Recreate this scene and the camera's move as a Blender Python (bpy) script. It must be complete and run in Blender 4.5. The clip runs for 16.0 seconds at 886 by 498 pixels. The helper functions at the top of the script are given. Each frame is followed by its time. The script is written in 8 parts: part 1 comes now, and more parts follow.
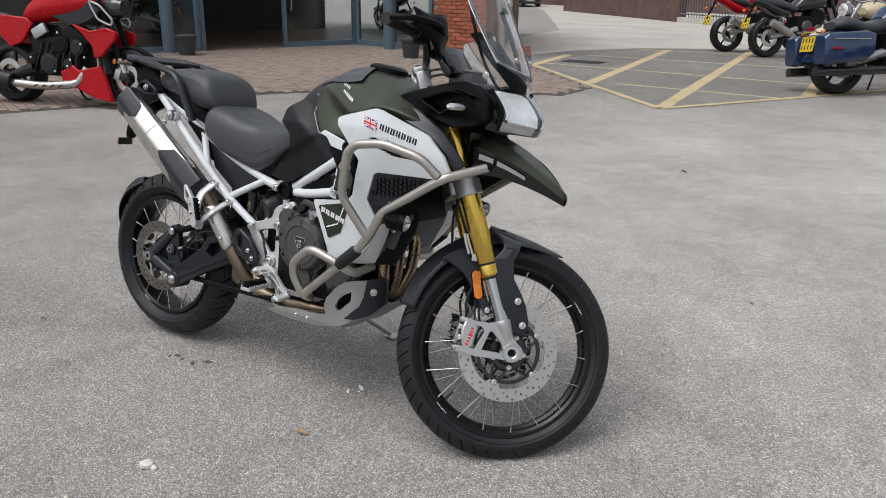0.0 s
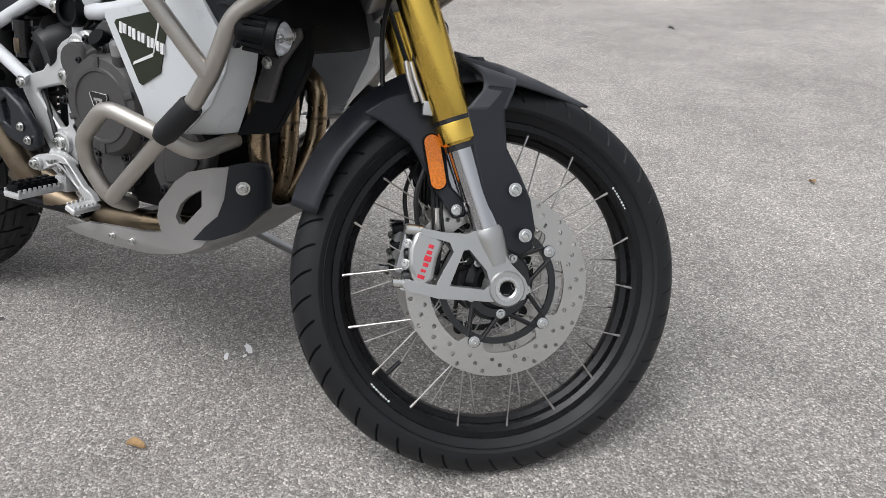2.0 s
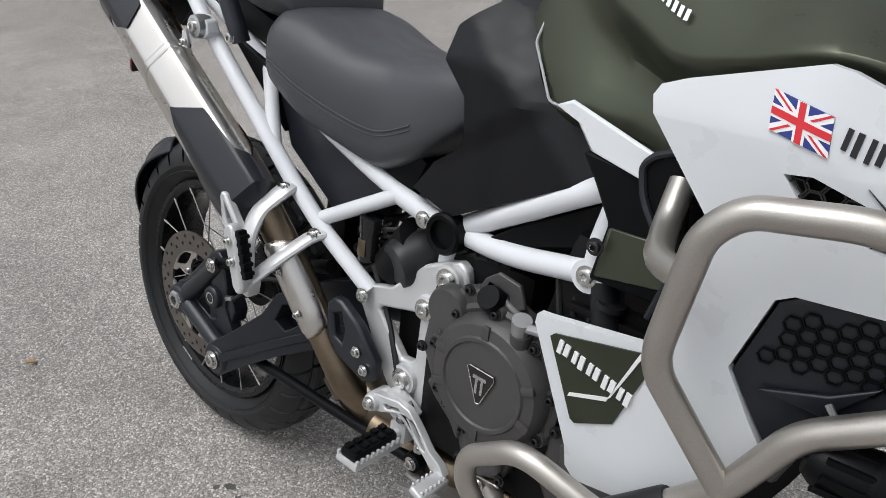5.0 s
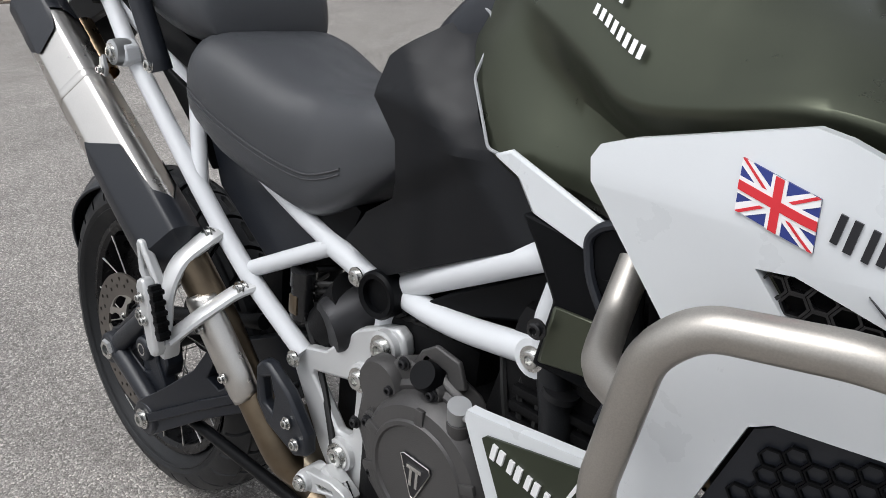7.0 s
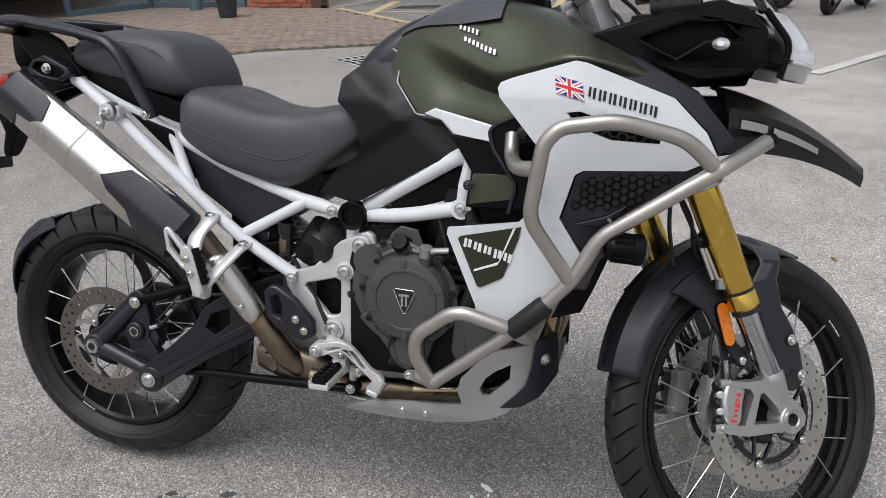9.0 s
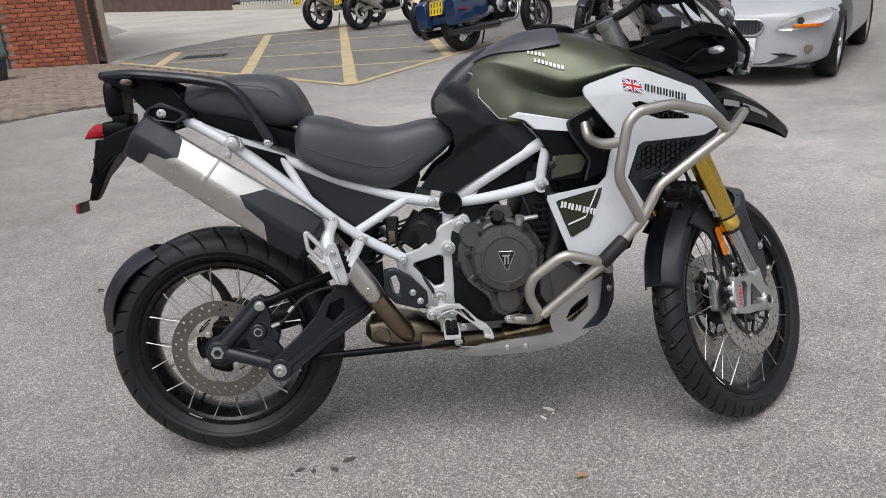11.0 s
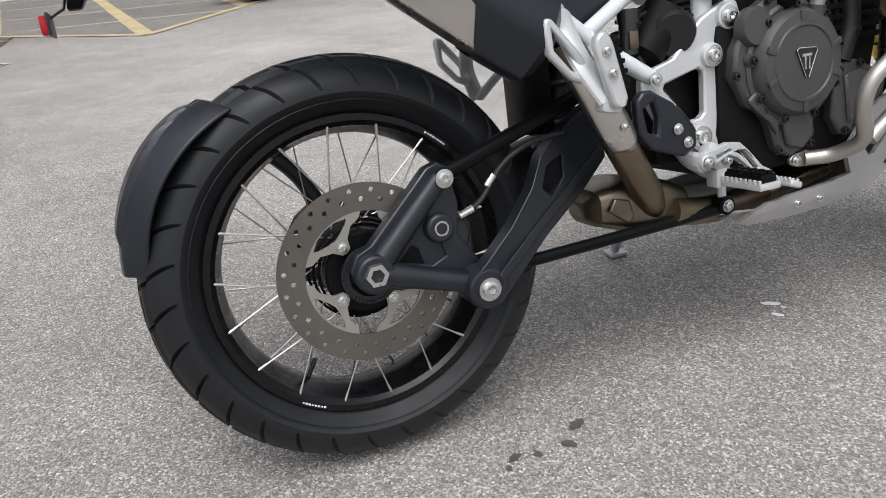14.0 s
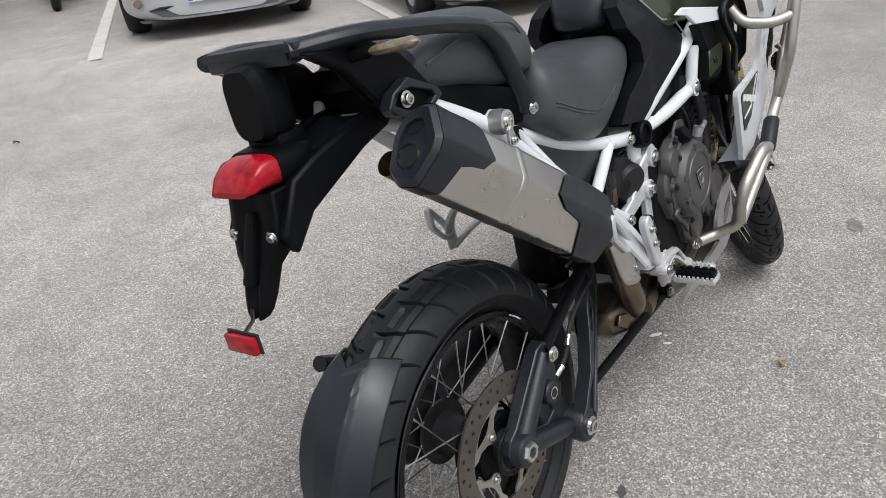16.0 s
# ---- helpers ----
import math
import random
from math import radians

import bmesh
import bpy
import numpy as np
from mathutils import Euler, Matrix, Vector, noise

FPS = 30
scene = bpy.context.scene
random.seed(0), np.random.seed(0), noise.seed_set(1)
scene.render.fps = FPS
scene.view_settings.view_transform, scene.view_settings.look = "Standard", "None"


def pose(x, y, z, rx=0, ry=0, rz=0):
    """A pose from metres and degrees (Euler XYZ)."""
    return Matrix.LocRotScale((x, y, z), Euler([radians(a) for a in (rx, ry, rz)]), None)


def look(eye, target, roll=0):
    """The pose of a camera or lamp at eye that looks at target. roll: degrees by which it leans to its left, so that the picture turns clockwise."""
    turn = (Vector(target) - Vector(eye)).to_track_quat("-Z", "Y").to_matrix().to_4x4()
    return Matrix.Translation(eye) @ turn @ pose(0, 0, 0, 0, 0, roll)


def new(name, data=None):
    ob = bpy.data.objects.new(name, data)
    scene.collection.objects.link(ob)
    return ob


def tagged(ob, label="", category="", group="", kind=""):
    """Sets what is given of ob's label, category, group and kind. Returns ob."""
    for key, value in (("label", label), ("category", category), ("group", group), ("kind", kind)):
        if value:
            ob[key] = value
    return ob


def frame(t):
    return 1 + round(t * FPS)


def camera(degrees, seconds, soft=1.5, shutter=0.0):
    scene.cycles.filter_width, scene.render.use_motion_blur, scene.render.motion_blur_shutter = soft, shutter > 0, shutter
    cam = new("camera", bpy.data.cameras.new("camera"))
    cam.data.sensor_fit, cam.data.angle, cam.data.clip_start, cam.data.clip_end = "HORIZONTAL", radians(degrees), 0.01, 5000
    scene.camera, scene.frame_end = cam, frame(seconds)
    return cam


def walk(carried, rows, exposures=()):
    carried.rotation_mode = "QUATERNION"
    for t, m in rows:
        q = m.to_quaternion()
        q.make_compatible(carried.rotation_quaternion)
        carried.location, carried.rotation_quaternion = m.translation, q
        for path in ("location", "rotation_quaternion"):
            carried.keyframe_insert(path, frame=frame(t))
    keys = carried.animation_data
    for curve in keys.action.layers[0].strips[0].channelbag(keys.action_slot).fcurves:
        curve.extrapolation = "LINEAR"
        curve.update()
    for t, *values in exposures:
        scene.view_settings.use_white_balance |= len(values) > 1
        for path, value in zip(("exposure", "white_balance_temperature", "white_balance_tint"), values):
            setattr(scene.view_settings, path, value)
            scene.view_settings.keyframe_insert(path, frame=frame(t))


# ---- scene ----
cam = camera(61.0, 16.0, soft=0.5)
LEANS = 9.4  # degrees the parked bike leans to its left
PATH = [
    (0, (2.465, -1.857, 1.423), (1.478, -0.255, 0.745), 1.1),
    (0.5, (2.29, -1.66, 1.341), (1.36, -0.05, 0.603), 0.5),
    (1, (2.143, -1.423, 1.215), (1.276, 0.191, 0.413), -0.0),
    (1.5, (2.041, -1.134, 1.08), (1.217, 0.473, 0.22), -0.2),
    (2, (1.96, -0.986, 0.966), (1.154, 0.599, 0.05), -0.0),
    (2.5, (1.925, -0.95, 0.956), (1.117, 0.61, 0.002), 0.5),
    (3, (1.888, -0.984, 1.043), (1.045, 0.546, 0.07), 1.0),
    (3.5, (1.79, -1.02, 1.175), (0.872, 0.463, 0.197), 0.9),
    (4, (1.64, -0.93, 1.225), (0.634, 0.497, 0.249), 0.6),
    (4.5, (1.466, -0.81, 1.223), (0.37, 0.546, 0.243), -0.0),
    (5, (1.291, -0.692, 1.219), (0.126, 0.601, 0.234), -0.5),
    (5.2, (1.258, -0.641, 1.208), (0.066, 0.634, 0.232), -0.1),
    (7.3, (1.248, -0.519, 1.202), (0.074, 0.790, 0.249), -0.9),
    (7.5, (1.247, -0.566, 1.201), (0.132, 0.798, 0.254), -1.2),
    (8, (1.276, -0.794, 1.211), (0.349, 0.724, 0.297), -1.6),
    (8.2, (1.312, -0.912, 1.218), (0.462, 0.668, 0.334), -1.6),
    (10.3, (0.937, -1.925, 1.349), (0.85, -0.064, 0.621), -2.8),
    (10.5, (0.84, -1.956, 1.345), (0.793, -0.091, 0.623), -3.0),
    (11, (0.579, -1.953, 1.337), (0.64, -0.087, 0.619), -3.6),
    (11.5, (0.337, -1.781, 1.31), (0.524, 0.074, 0.585), -4.3),
    (12, (0.078, -1.629, 1.244), (0.387, 0.208, 0.516), -5.0),
    (12.5, (-0.145, -1.476, 1.137), (0.268, 0.343, 0.413), -5.3),
    (13, (-0.22, -1.258, 0.961), (0.29, 0.532, 0.229), -5.1),
    (13.5, (-0.239, -1.096, 0.832), (0.342, 0.66, 0.071), -4.5),
    (14, (-0.26, -1.072, 0.84), (0.39, 0.643, 0.041), -4.3),
    (14.5, (-0.285, -1.079, 1.027), (0.469, 0.575, 0.192), -4.7),
    (15, (-0.46, -1.062, 1.217), (0.444, 0.491, 0.339), -5.4),
    (15.5, (-0.709, -0.93, 1.303), (0.414, 0.453, 0.394), -5.7),
    (16, (-0.844, -0.635, 1.298), (0.53, 0.489, 0.379), -5.8),
]
EXPOSURES = [(t, stops, 6300, 10) for t, stops in ((0, 0.1), (1.5, 0.18), (2.5, 0.26), (3.5, 0.28), (5, 0.16), (8, 0.14), (10.5, 0.1), (12, 0.14), (13.5, 0.3), (14.5, 0.36), (15, 0.34), (16, 0.3))]
walk(cam, [(t, look(eye, target, roll)) for t, eye, target, roll in PATH], EXPOSURES)

# ---- light ----
SUN_AZ, SUN_EL = 205.0, 65.0
world = bpy.data.worlds.new("world")
scene.world = world
world.use_nodes = True
wn = world.node_tree.nodes
sky = wn.new("ShaderNodeTexSky")
sky.sky_type, sky.sun_disc = "NISHITA", False
sky.sun_elevation, sky.sun_rotation = radians(SUN_EL), radians(SUN_AZ)
sky.air_density, sky.dust_density, sky.ozone_density = 1.0, 4.0, 1.0
hsv = wn.new("ShaderNodeHueSaturation")
hsv.inputs["Saturation"].default_value = 0.16
world.node_tree.links.new(sky.outputs[0], hsv.inputs["Color"])
world.node_tree.links.new(hsv.outputs[0], wn["Background"].inputs["Color"])
wn["Background"].inputs["Strength"].default_value = 0.15
sun_data = bpy.data.lights.new("sun", "SUN")
sun_data.energy, sun_data.angle, sun_data.color = 1.05, radians(40), (1.0, 0.985, 0.965)
sun = new("sun", sun_data)
sun.matrix_world = look((0, 0, 30), (0 - 30 * math.sin(radians(SUN_AZ)) / math.tan(radians(SUN_EL)), 0 - 30 * math.cos(radians(SUN_AZ)) / math.tan(radians(SUN_EL)), 0))


# ---- materials ----
def mat(name, color, rough=0.5, metal=0.0, var=0.12, vscale=6.0, grain=0.0, gscale=300.0, bump=0.0, bscale=200.0,
        coat=0.0, spec=0.5, dirt=None, rvar=0.08, emit=None, alpha=None, trans=0.0, ior=1.45, rand=0.0):
    """A procedural surface: base colour with broad and fine variation, dirt, bump and uneven gloss."""
    m = bpy.data.materials.new(name)
    m.use_nodes = True
    nt = m.node_tree
    n, l = nt.nodes, nt.links
    b = n["Principled BSDF"]
    b.inputs["Metallic"].default_value = metal
    b.inputs["Roughness"].default_value = rough
    b.inputs["Specular IOR Level"].default_value = spec
    b.inputs["IOR"].default_value = ior
    b.inputs["Coat Weight"].default_value = coat
    b.inputs["Coat Roughness"].default_value = 0.06
    b.inputs["Transmission Weight"].default_value = trans
    tc = n.new("ShaderNodeTexCoord")
    def noise_tex(scale, detail=4.0, rough_=0.55):
        t = n.new("ShaderNodeTexNoise")
        t.inputs["Scale"].default_value, t.inputs["Detail"].default_value, t.inputs["Roughness"].default_value = scale, detail, rough_
        l.new(tc.outputs["Object"], t.inputs["Vector"])
        return t
    def mixed(fac, a, c, kind="MIX"):
        x = n.new("ShaderNodeMix")
        x.data_type, x.blend_type = "RGBA", kind
        for s, v in ((x.inputs[0], fac), (x.inputs[6], a), (x.inputs[7], c)):
            if isinstance(v, (int, float)):
                s.default_value = v
            elif isinstance(v, tuple):
                s.default_value = (*v, 1)
            else:
                l.new(v, s)
        return x.outputs[2]
    def ramp(src, lo, hi):
        r = n.new("ShaderNodeMapRange")
        r.inputs[1].default_value, r.inputs[2].default_value = lo, hi
        l.new(src, r.inputs[0])
        return r.outputs[0]
    big = noise_tex(vscale)
    dark = tuple(max(0.0, c * (1 - var)) for c in color)
    light = tuple(min(1.0, c * (1 + var)) for c in color)
    col = mixed(ramp(big.outputs[0], 0.3, 0.7), dark, light)
    if grain:
        fine = noise_tex(gscale, 2.0)
        col = mixed(ramp(fine.outputs[0], 0.35, 0.65), col, mixed(1.0, col, (1 + grain,) * 3, "MULTIPLY"))
    if dirt:
        d = noise_tex(dirt[1], 6.0, 0.7)
        col = mixed(ramp(d.outputs[0], dirt[2], dirt[2] + 0.15), col, dirt[0])
    if rand:
        oi = n.new("ShaderNodeObjectInfo")
        hv = n.new("ShaderNodeHueSaturation")
        vr = n.new("ShaderNodeMapRange")
        vr.inputs[3].default_value, vr.inputs[4].default_value = 1 - rand, 1 + rand
        l.new(oi.outputs["Random"], vr.inputs[0])
        l.new(vr.outputs[0], hv.inputs["Value"])
        l.new(col, hv.inputs["Color"])
        col = hv.outputs[0]
    l.new(col, b.inputs["Base Color"])
    rr = n.new("ShaderNodeMapRange")
    rr.inputs[1].default_value, rr.inputs[2].default_value = 0.3, 0.7
    rr.inputs[3].default_value, rr.inputs[4].default_value = max(0.02, rough - rvar), min(1.0, rough + rvar)
    l.new(noise_tex(vscale * 4, 5.0).outputs[0], rr.inputs[0])
    l.new(rr.outputs[0], b.inputs["Roughness"])
    if bump:
        bt = noise_tex(bscale, 3.0)
        bp = n.new("ShaderNodeBump")
        bp.inputs["Strength"].default_value, bp.inputs["Distance"].default_value = bump, 0.002
        l.new(bt.outputs[0], bp.inputs["Height"])
        l.new(bp.outputs[0], b.inputs["Normal"])
    if emit:
        b.inputs["Emission Color"].default_value, b.inputs["Emission Strength"].default_value = (*emit[:3], 1), emit[3]
    return m


WHITE = mat("white_paint", (0.655, 0.675, 0.690), 0.32, var=0.03, coat=0.35, bump=0.03, bscale=500)
FRAME_WHITE = mat("white_powder_coat", (0.66, 0.675, 0.695), 0.38, var=0.04, bump=0.05, bscale=600, dirt=((0.5, 0.5, 0.48), 9, 0.74))
GREEN = mat("satin_green_paint", (0.076, 0.083, 0.060), 0.34, metal=0.75, var=0.05, grain=0.15, gscale=1800)
GRAPHITE = mat("satin_graphite_paint", (0.115, 0.12, 0.13), 0.34, metal=0.8, var=0.05, grain=0.15, gscale=1800)
BLACKP = mat("black_plastic", (0.003, 0.0033, 0.004), 0.42, spec=0.14, var=0.2, bump=0.12, bscale=900, dirt=((0.010, 0.010, 0.011), 14, 0.7))
GREYP = mat("dark_grey_plastic", (0.0120, 0.0140, 0.0190), 0.36, spec=0.52, var=0.12, bump=0.1, bscale=900, dirt=((0.028, 0.028, 0.03), 12, 0.72))
GLOSSB = mat("gloss_black", (0.01, 0.01, 0.011), 0.2, var=0.2, coat=0.3)
GRAPHITE = mat("graphite_plastic", (0.060, 0.063, 0.071), 0.40, spec=0.5, var=0.10, bump=0.08, bscale=900, dirt=((0.05, 0.05, 0.052), 12, 0.72))
VINYL = mat("black_vinyl", (0.050, 0.0525, 0.058), 0.4, spec=0.5, var=0.12, bump=0.25, bscale=1400)
STITCH = mat("stitching", (0.06, 0.06, 0.065), 0.7)
STEEL = mat("brushed_steel", (0.52, 0.50, 0.48), 0.33, metal=1.0, var=0.06, grain=0.08, gscale=700, bump=0.04, bscale=500)
MUFF = mat("silencer_steel", (0.60, 0.58, 0.55), 0.3, metal=1.0, var=0.04, rvar=0.04, grain=0.05, gscale=500)
TUBE = mat("brushed_tube", (0.44, 0.415, 0.38), 0.42, metal=0.9, var=0.07, grain=0.1, gscale=800, bump=0.06, bscale=700)
ALU = mat("cast_aluminium", (0.46, 0.465, 0.47), 0.38, metal=0.85, var=0.06, bump=0.1, bscale=700)
SKID = mat("skid_aluminium", (0.37, 0.36, 0.35), 0.52, metal=0.6, var=0.08, bump=0.15, bscale=600, dirt=((0.25, 0.24, 0.22), 11, 0.66))
SILVERP = mat("silver_lacquer", (0.56, 0.565, 0.565), 0.36, metal=0.35, var=0.05, bump=0.08, bscale=700)
BOLT = mat("zinc_bolt", (0.62, 0.62, 0.6), 0.25, metal=1.0, var=0.1)
DARKM = mat("dark_metal", (0.028, 0.028, 0.03), 0.45, metal=0.6, var=0.2, bump=0.1, bscale=300)
ENGINE = mat("engine_casing", (0.082, 0.079, 0.078), 0.46, metal=0.45, var=0.12, bump=0.2, bscale=600)
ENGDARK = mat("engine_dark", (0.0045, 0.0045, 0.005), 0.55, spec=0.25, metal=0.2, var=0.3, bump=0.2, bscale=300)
GOLD = mat("gold_anodised", (0.72, 0.49, 0.10), 0.22, metal=1.0, var=0.04)
CHROME = mat("chrome", (0.50, 0.50, 0.51), 0.08, metal=1.0, var=0.02)
BRASS = mat("heated_header", (0.19, 0.15, 0.105), 0.4, metal=1.0, var=0.3, vscale=14, dirt=((0.16, 0.10, 0.06), 9, 0.6))
COLLECT = mat("stained_steel", (0.17, 0.145, 0.11), 0.38, metal=1.0, var=0.25, vscale=10, dirt=((0.20, 0.14, 0.08), 9, 0.58))
KNEEP = mat("satin_black_plastic", (0.0048, 0.0053, 0.0068), 0.42, spec=0.30, var=0.08, bump=0.08, bscale=900)
HEADER = mat("header_pipe", (0.34, 0.26, 0.17), 0.3, metal=1.0, var=0.3, vscale=12)
RUBBER = mat("tyre_rubber", (0.0100, 0.0107, 0.0122), 0.50, spec=0.42, var=0.2, bump=0.15, bscale=500, dirt=((0.03, 0.0295, 0.029), 16, 0.68))
RIM = mat("rim_black", (0.007, 0.007, 0.008), 0.28, metal=0.4, var=0.1)
DISC = mat("brake_disc", (0.50, 0.48, 0.45), 0.34, metal=1.0, var=0.08, grain=0.12, gscale=500)
RDISC = mat("used_brake_disc", (0.15, 0.135, 0.12), 0.45, metal=0.85, var=0.12, grain=0.1, gscale=500)
CASTAL = mat("satin_cast_alloy", (0.50, 0.50, 0.49), 0.36, metal=0.9, var=0.05, bump=0.08, bscale=700)
EDGE = mat("grey_edge", (0.34, 0.35, 0.36), 0.35, var=0.05)
ARMS = mat("disc_arm_steel", (0.34, 0.32, 0.29), 0.5, metal=0.8, var=0.12, grain=0.1, gscale=400)
AMBER = mat("amber_lens", (0.78, 0.20, 0.004), 0.25, var=0.3, grain=-0.35, gscale=260, coat=0.5)
REDL = mat("red_lens", (0.30, 0.003, 0.010), 0.15, var=0.4, vscale=60, coat=0.1, spec=0.35)
SMOKE = mat("smoked_lens", (0.16, 0.13, 0.09), 0.12, var=0.4, vscale=120, coat=0.3)
CLEAR = mat("clear_lens", (0.95, 0.96, 0.97), 0.04, var=0.01, trans=0.92, rvar=0.02)
GLASS = mat("window_glass", (0.85, 0.9, 0.9), 0.03, var=0.01, trans=1.0, rvar=0.02)
SCREEN = mat("screen_plastic", (0.90, 0.93, 0.96), 0.04, var=0.02, trans=0.97, rvar=0.02, ior=1.25)
LAMPW = mat("lamp_reflector_white", (0.80, 0.82, 0.84), 0.22, metal=0.35, var=0.10, vscale=45)
REFLECTOR = mat("silver_reflector", (0.9, 0.9, 0.92), 0.18, metal=0.6, var=0.08, vscale=30)
BADGEG = mat("badge_green", (0.022, 0.028, 0.015), 0.35, var=0.1)
DECALW = mat("white_decal", (0.8, 0.8, 0.8), 0.4, var=0.02)
DECALB = mat("black_decal", (0.012, 0.012, 0.014), 0.4, var=0.1)
FLAGB = mat("flag_blue", (0.02, 0.035, 0.2), 0.4, var=0.05)
FLAGR = mat("flag_red", (0.6, 0.02, 0.03), 0.4, var=0.05)
BREMR = mat("red_decal", (0.65, 0.03, 0.05), 0.4, var=0.05)
CABLE = mat("cable_rubber", (0.012, 0.012, 0.012), 0.5, var=0.2)


# ---- shapes ----
def finish(bm, smooth=35.0):
    bmesh.ops.remove_doubles(bm, verts=bm.verts, dist=1e-5)
    bmesh.ops.recalc_face_normals(bm, faces=bm.faces)
    return bm


def part(name, bm, material, parent=None, label="", m=None, bevel=0.0, smooth=35.0, kind=""):
    """Links a bmesh as one mesh object, under a thing or a part."""
    finish(bm)
    me = bpy.data.meshes.new(name)
    bm.to_mesh(me)
    bm.free()
    me.materials.append(material)
    me.shade_smooth()
    me.set_sharp_from_angle(angle=radians(smooth))
    ob = new(name, me)
    if parent is not None:
        ob.parent = parent
    if m is not None:
        ob.matrix_basis = m
    if bevel:
        mod = ob.modifiers.new("bevel", "BEVEL")
        mod.width, mod.segments, mod.limit_method, mod.angle_limit = bevel, 2, "ANGLE", radians(38)
    if label:
        ob["label"] = label
    if kind:
        ob["kind"] = kind
    return ob


def again(ob, m, parent=None):
    """A further object on the same mesh."""
    o = ob.copy()
    scene.collection.objects.link(o)
    if parent is not None:
        o.parent = parent
    o.matrix_basis = m
    return o


def thing(name, label, category, m=None, group="", kind=""):
    ob = new(name)
    ob.empty_display_size = 0.1
    if m is not None:
        ob.matrix_basis = m
    return tagged(ob, label, category, group, kind)


def join(*bms):
    out = bms[0]
    for b in bms[1:]:
        me = bpy.data.meshes.new("tmp")
        b.to_mesh(me)
        b.free()
        out.from_mesh(me)
        bpy.data.meshes.remove(me)
    return out


def rounded(pts, rad, n=6, closed=False):
    """A polyline in space with its corners rounded off."""
    pts = [Vector(p) for p in pts]
    out = []
    k = len(pts)
    for i, p in enumerate(pts):
        if not closed and i in (0, k - 1):
            out.append(p)
            continue
        a, c = pts[i - 1], pts[(i + 1) % k]
        d = min(rad, (a - p).length * 0.45, (c - p).length * 0.45)
        p0, p1 = p + (a - p).normalized() * d, p + (c - p).normalized() * d
        for j in range(n + 1):
            t = j / n
            out.append(p0 * (1 - t) ** 2 + p * 2 * t * (1 - t) + p1 * t * t)
    return out


def tube(pts, r, n=12, rad=0.0, caps=True, closed=False, flat=1.0):
    """A round tube along a polyline; r may be one radius for each point."""
    if rad:
        pts = rounded(pts, rad, 6, closed)
    pts = [Vector(p) for p in pts]
    rs = r if isinstance(r, (list, tuple)) else [r] * len(pts)
    bm = bmesh.new()
    k = len(pts)
    rings = []
    side = None
    for i, p in enumerate(pts):
        a = pts[i - 1] if (i > 0 or closed) else pts[i]
        c = pts[(i + 1) % k] if (i < k - 1 or closed) else pts[i]
        t = (c - a).normalized()
        if side is None:
            side = t.cross(Vector((0, 0, 1)))
            if side.length < 0.05:
                side = t.cross(Vector((1, 0, 0)))
        side = (side - t * side.dot(t)).normalized()
        up = t.cross(side)
        rr = rs[min(i, len(rs) - 1)]
        rings.append([bm.verts.new(p + (side * math.cos(q) + up * math.sin(q) * flat) * rr) for q in (2 * math.pi * j / n for j in range(n))])
    for i in range(k if closed else k - 1):
        a, b = rings[i], rings[(i + 1) % k]
        for j in range(n):
            bm.faces.new((a[j], a[(j + 1) % n], b[(j + 1) % n], b[j]))
    if caps and not closed:
        bm.faces.new(rings[0][::-1])
        bm.faces.new(rings[-1])
    return bm


def loft(rings, closed=True, caps=True):
    """A skin over rings of points, all of one count."""
    bm = bmesh.new()
    vs = [[bm.verts.new(p) for p in r] for r in rings]
    n = len(vs[0])
    for a, b in zip(vs, vs[1:]):
        for j in range(n if closed else n - 1):
            bm.faces.new((a[j], a[(j + 1) % n], b[(j + 1) % n], b[j]))
    if caps and closed:
        bm.faces.new(vs[0][::-1])
        bm.faces.new(vs[-1])
    return bm


def grid(fn, nu, nv):
    """A sheet fn(u, v), u and v from 0 to 1."""
    bm = bmesh.new()
    vs = [[bm.verts.new(fn(i / nu, j / nv)) for j in range(nv + 1)] for i in range(nu + 1)]
    for i in range(nu):
        for j in range(nv):
            bm.faces.new((vs[i][j], vs[i + 1][j], vs[i + 1][j + 1], vs[i][j + 1]))
    return bm


def lathe(profile, n=32, m=None, closed=False):
    """A profile of (radius, along) turned round the y axis."""
    bm = bmesh.new()
    rings = []
    for j in range(n):
        q = 2 * math.pi * j / n
        rings.append([bm.verts.new((max(r, 1e-4) * math.cos(q), y, max(r, 1e-4) * math.sin(q))) for r, y in profile])
    k = len(profile)
    for j in range(n):
        a, b = rings[j], rings[(j + 1) % n]
        for i in range(k if closed else k - 1):
            bm.faces.new((a[i], a[(i + 1) % k], b[(i + 1) % k], b[i]))
    if m is not None:
        bm.transform(m)
    return bm


def aim(p, d, spin=0.0):
    """The pose that puts the y axis along d, at p."""
    q = Vector(d).normalized().to_track_quat("Y", "Z").to_matrix().to_4x4()
    return Matrix.Translation(p) @ q @ Matrix.Rotation(radians(spin), 4, "Y")


def rod(p0, p1, r, n=12, r1=None):
    return tube([p0, p1], [r, r if r1 is None else r1], n)


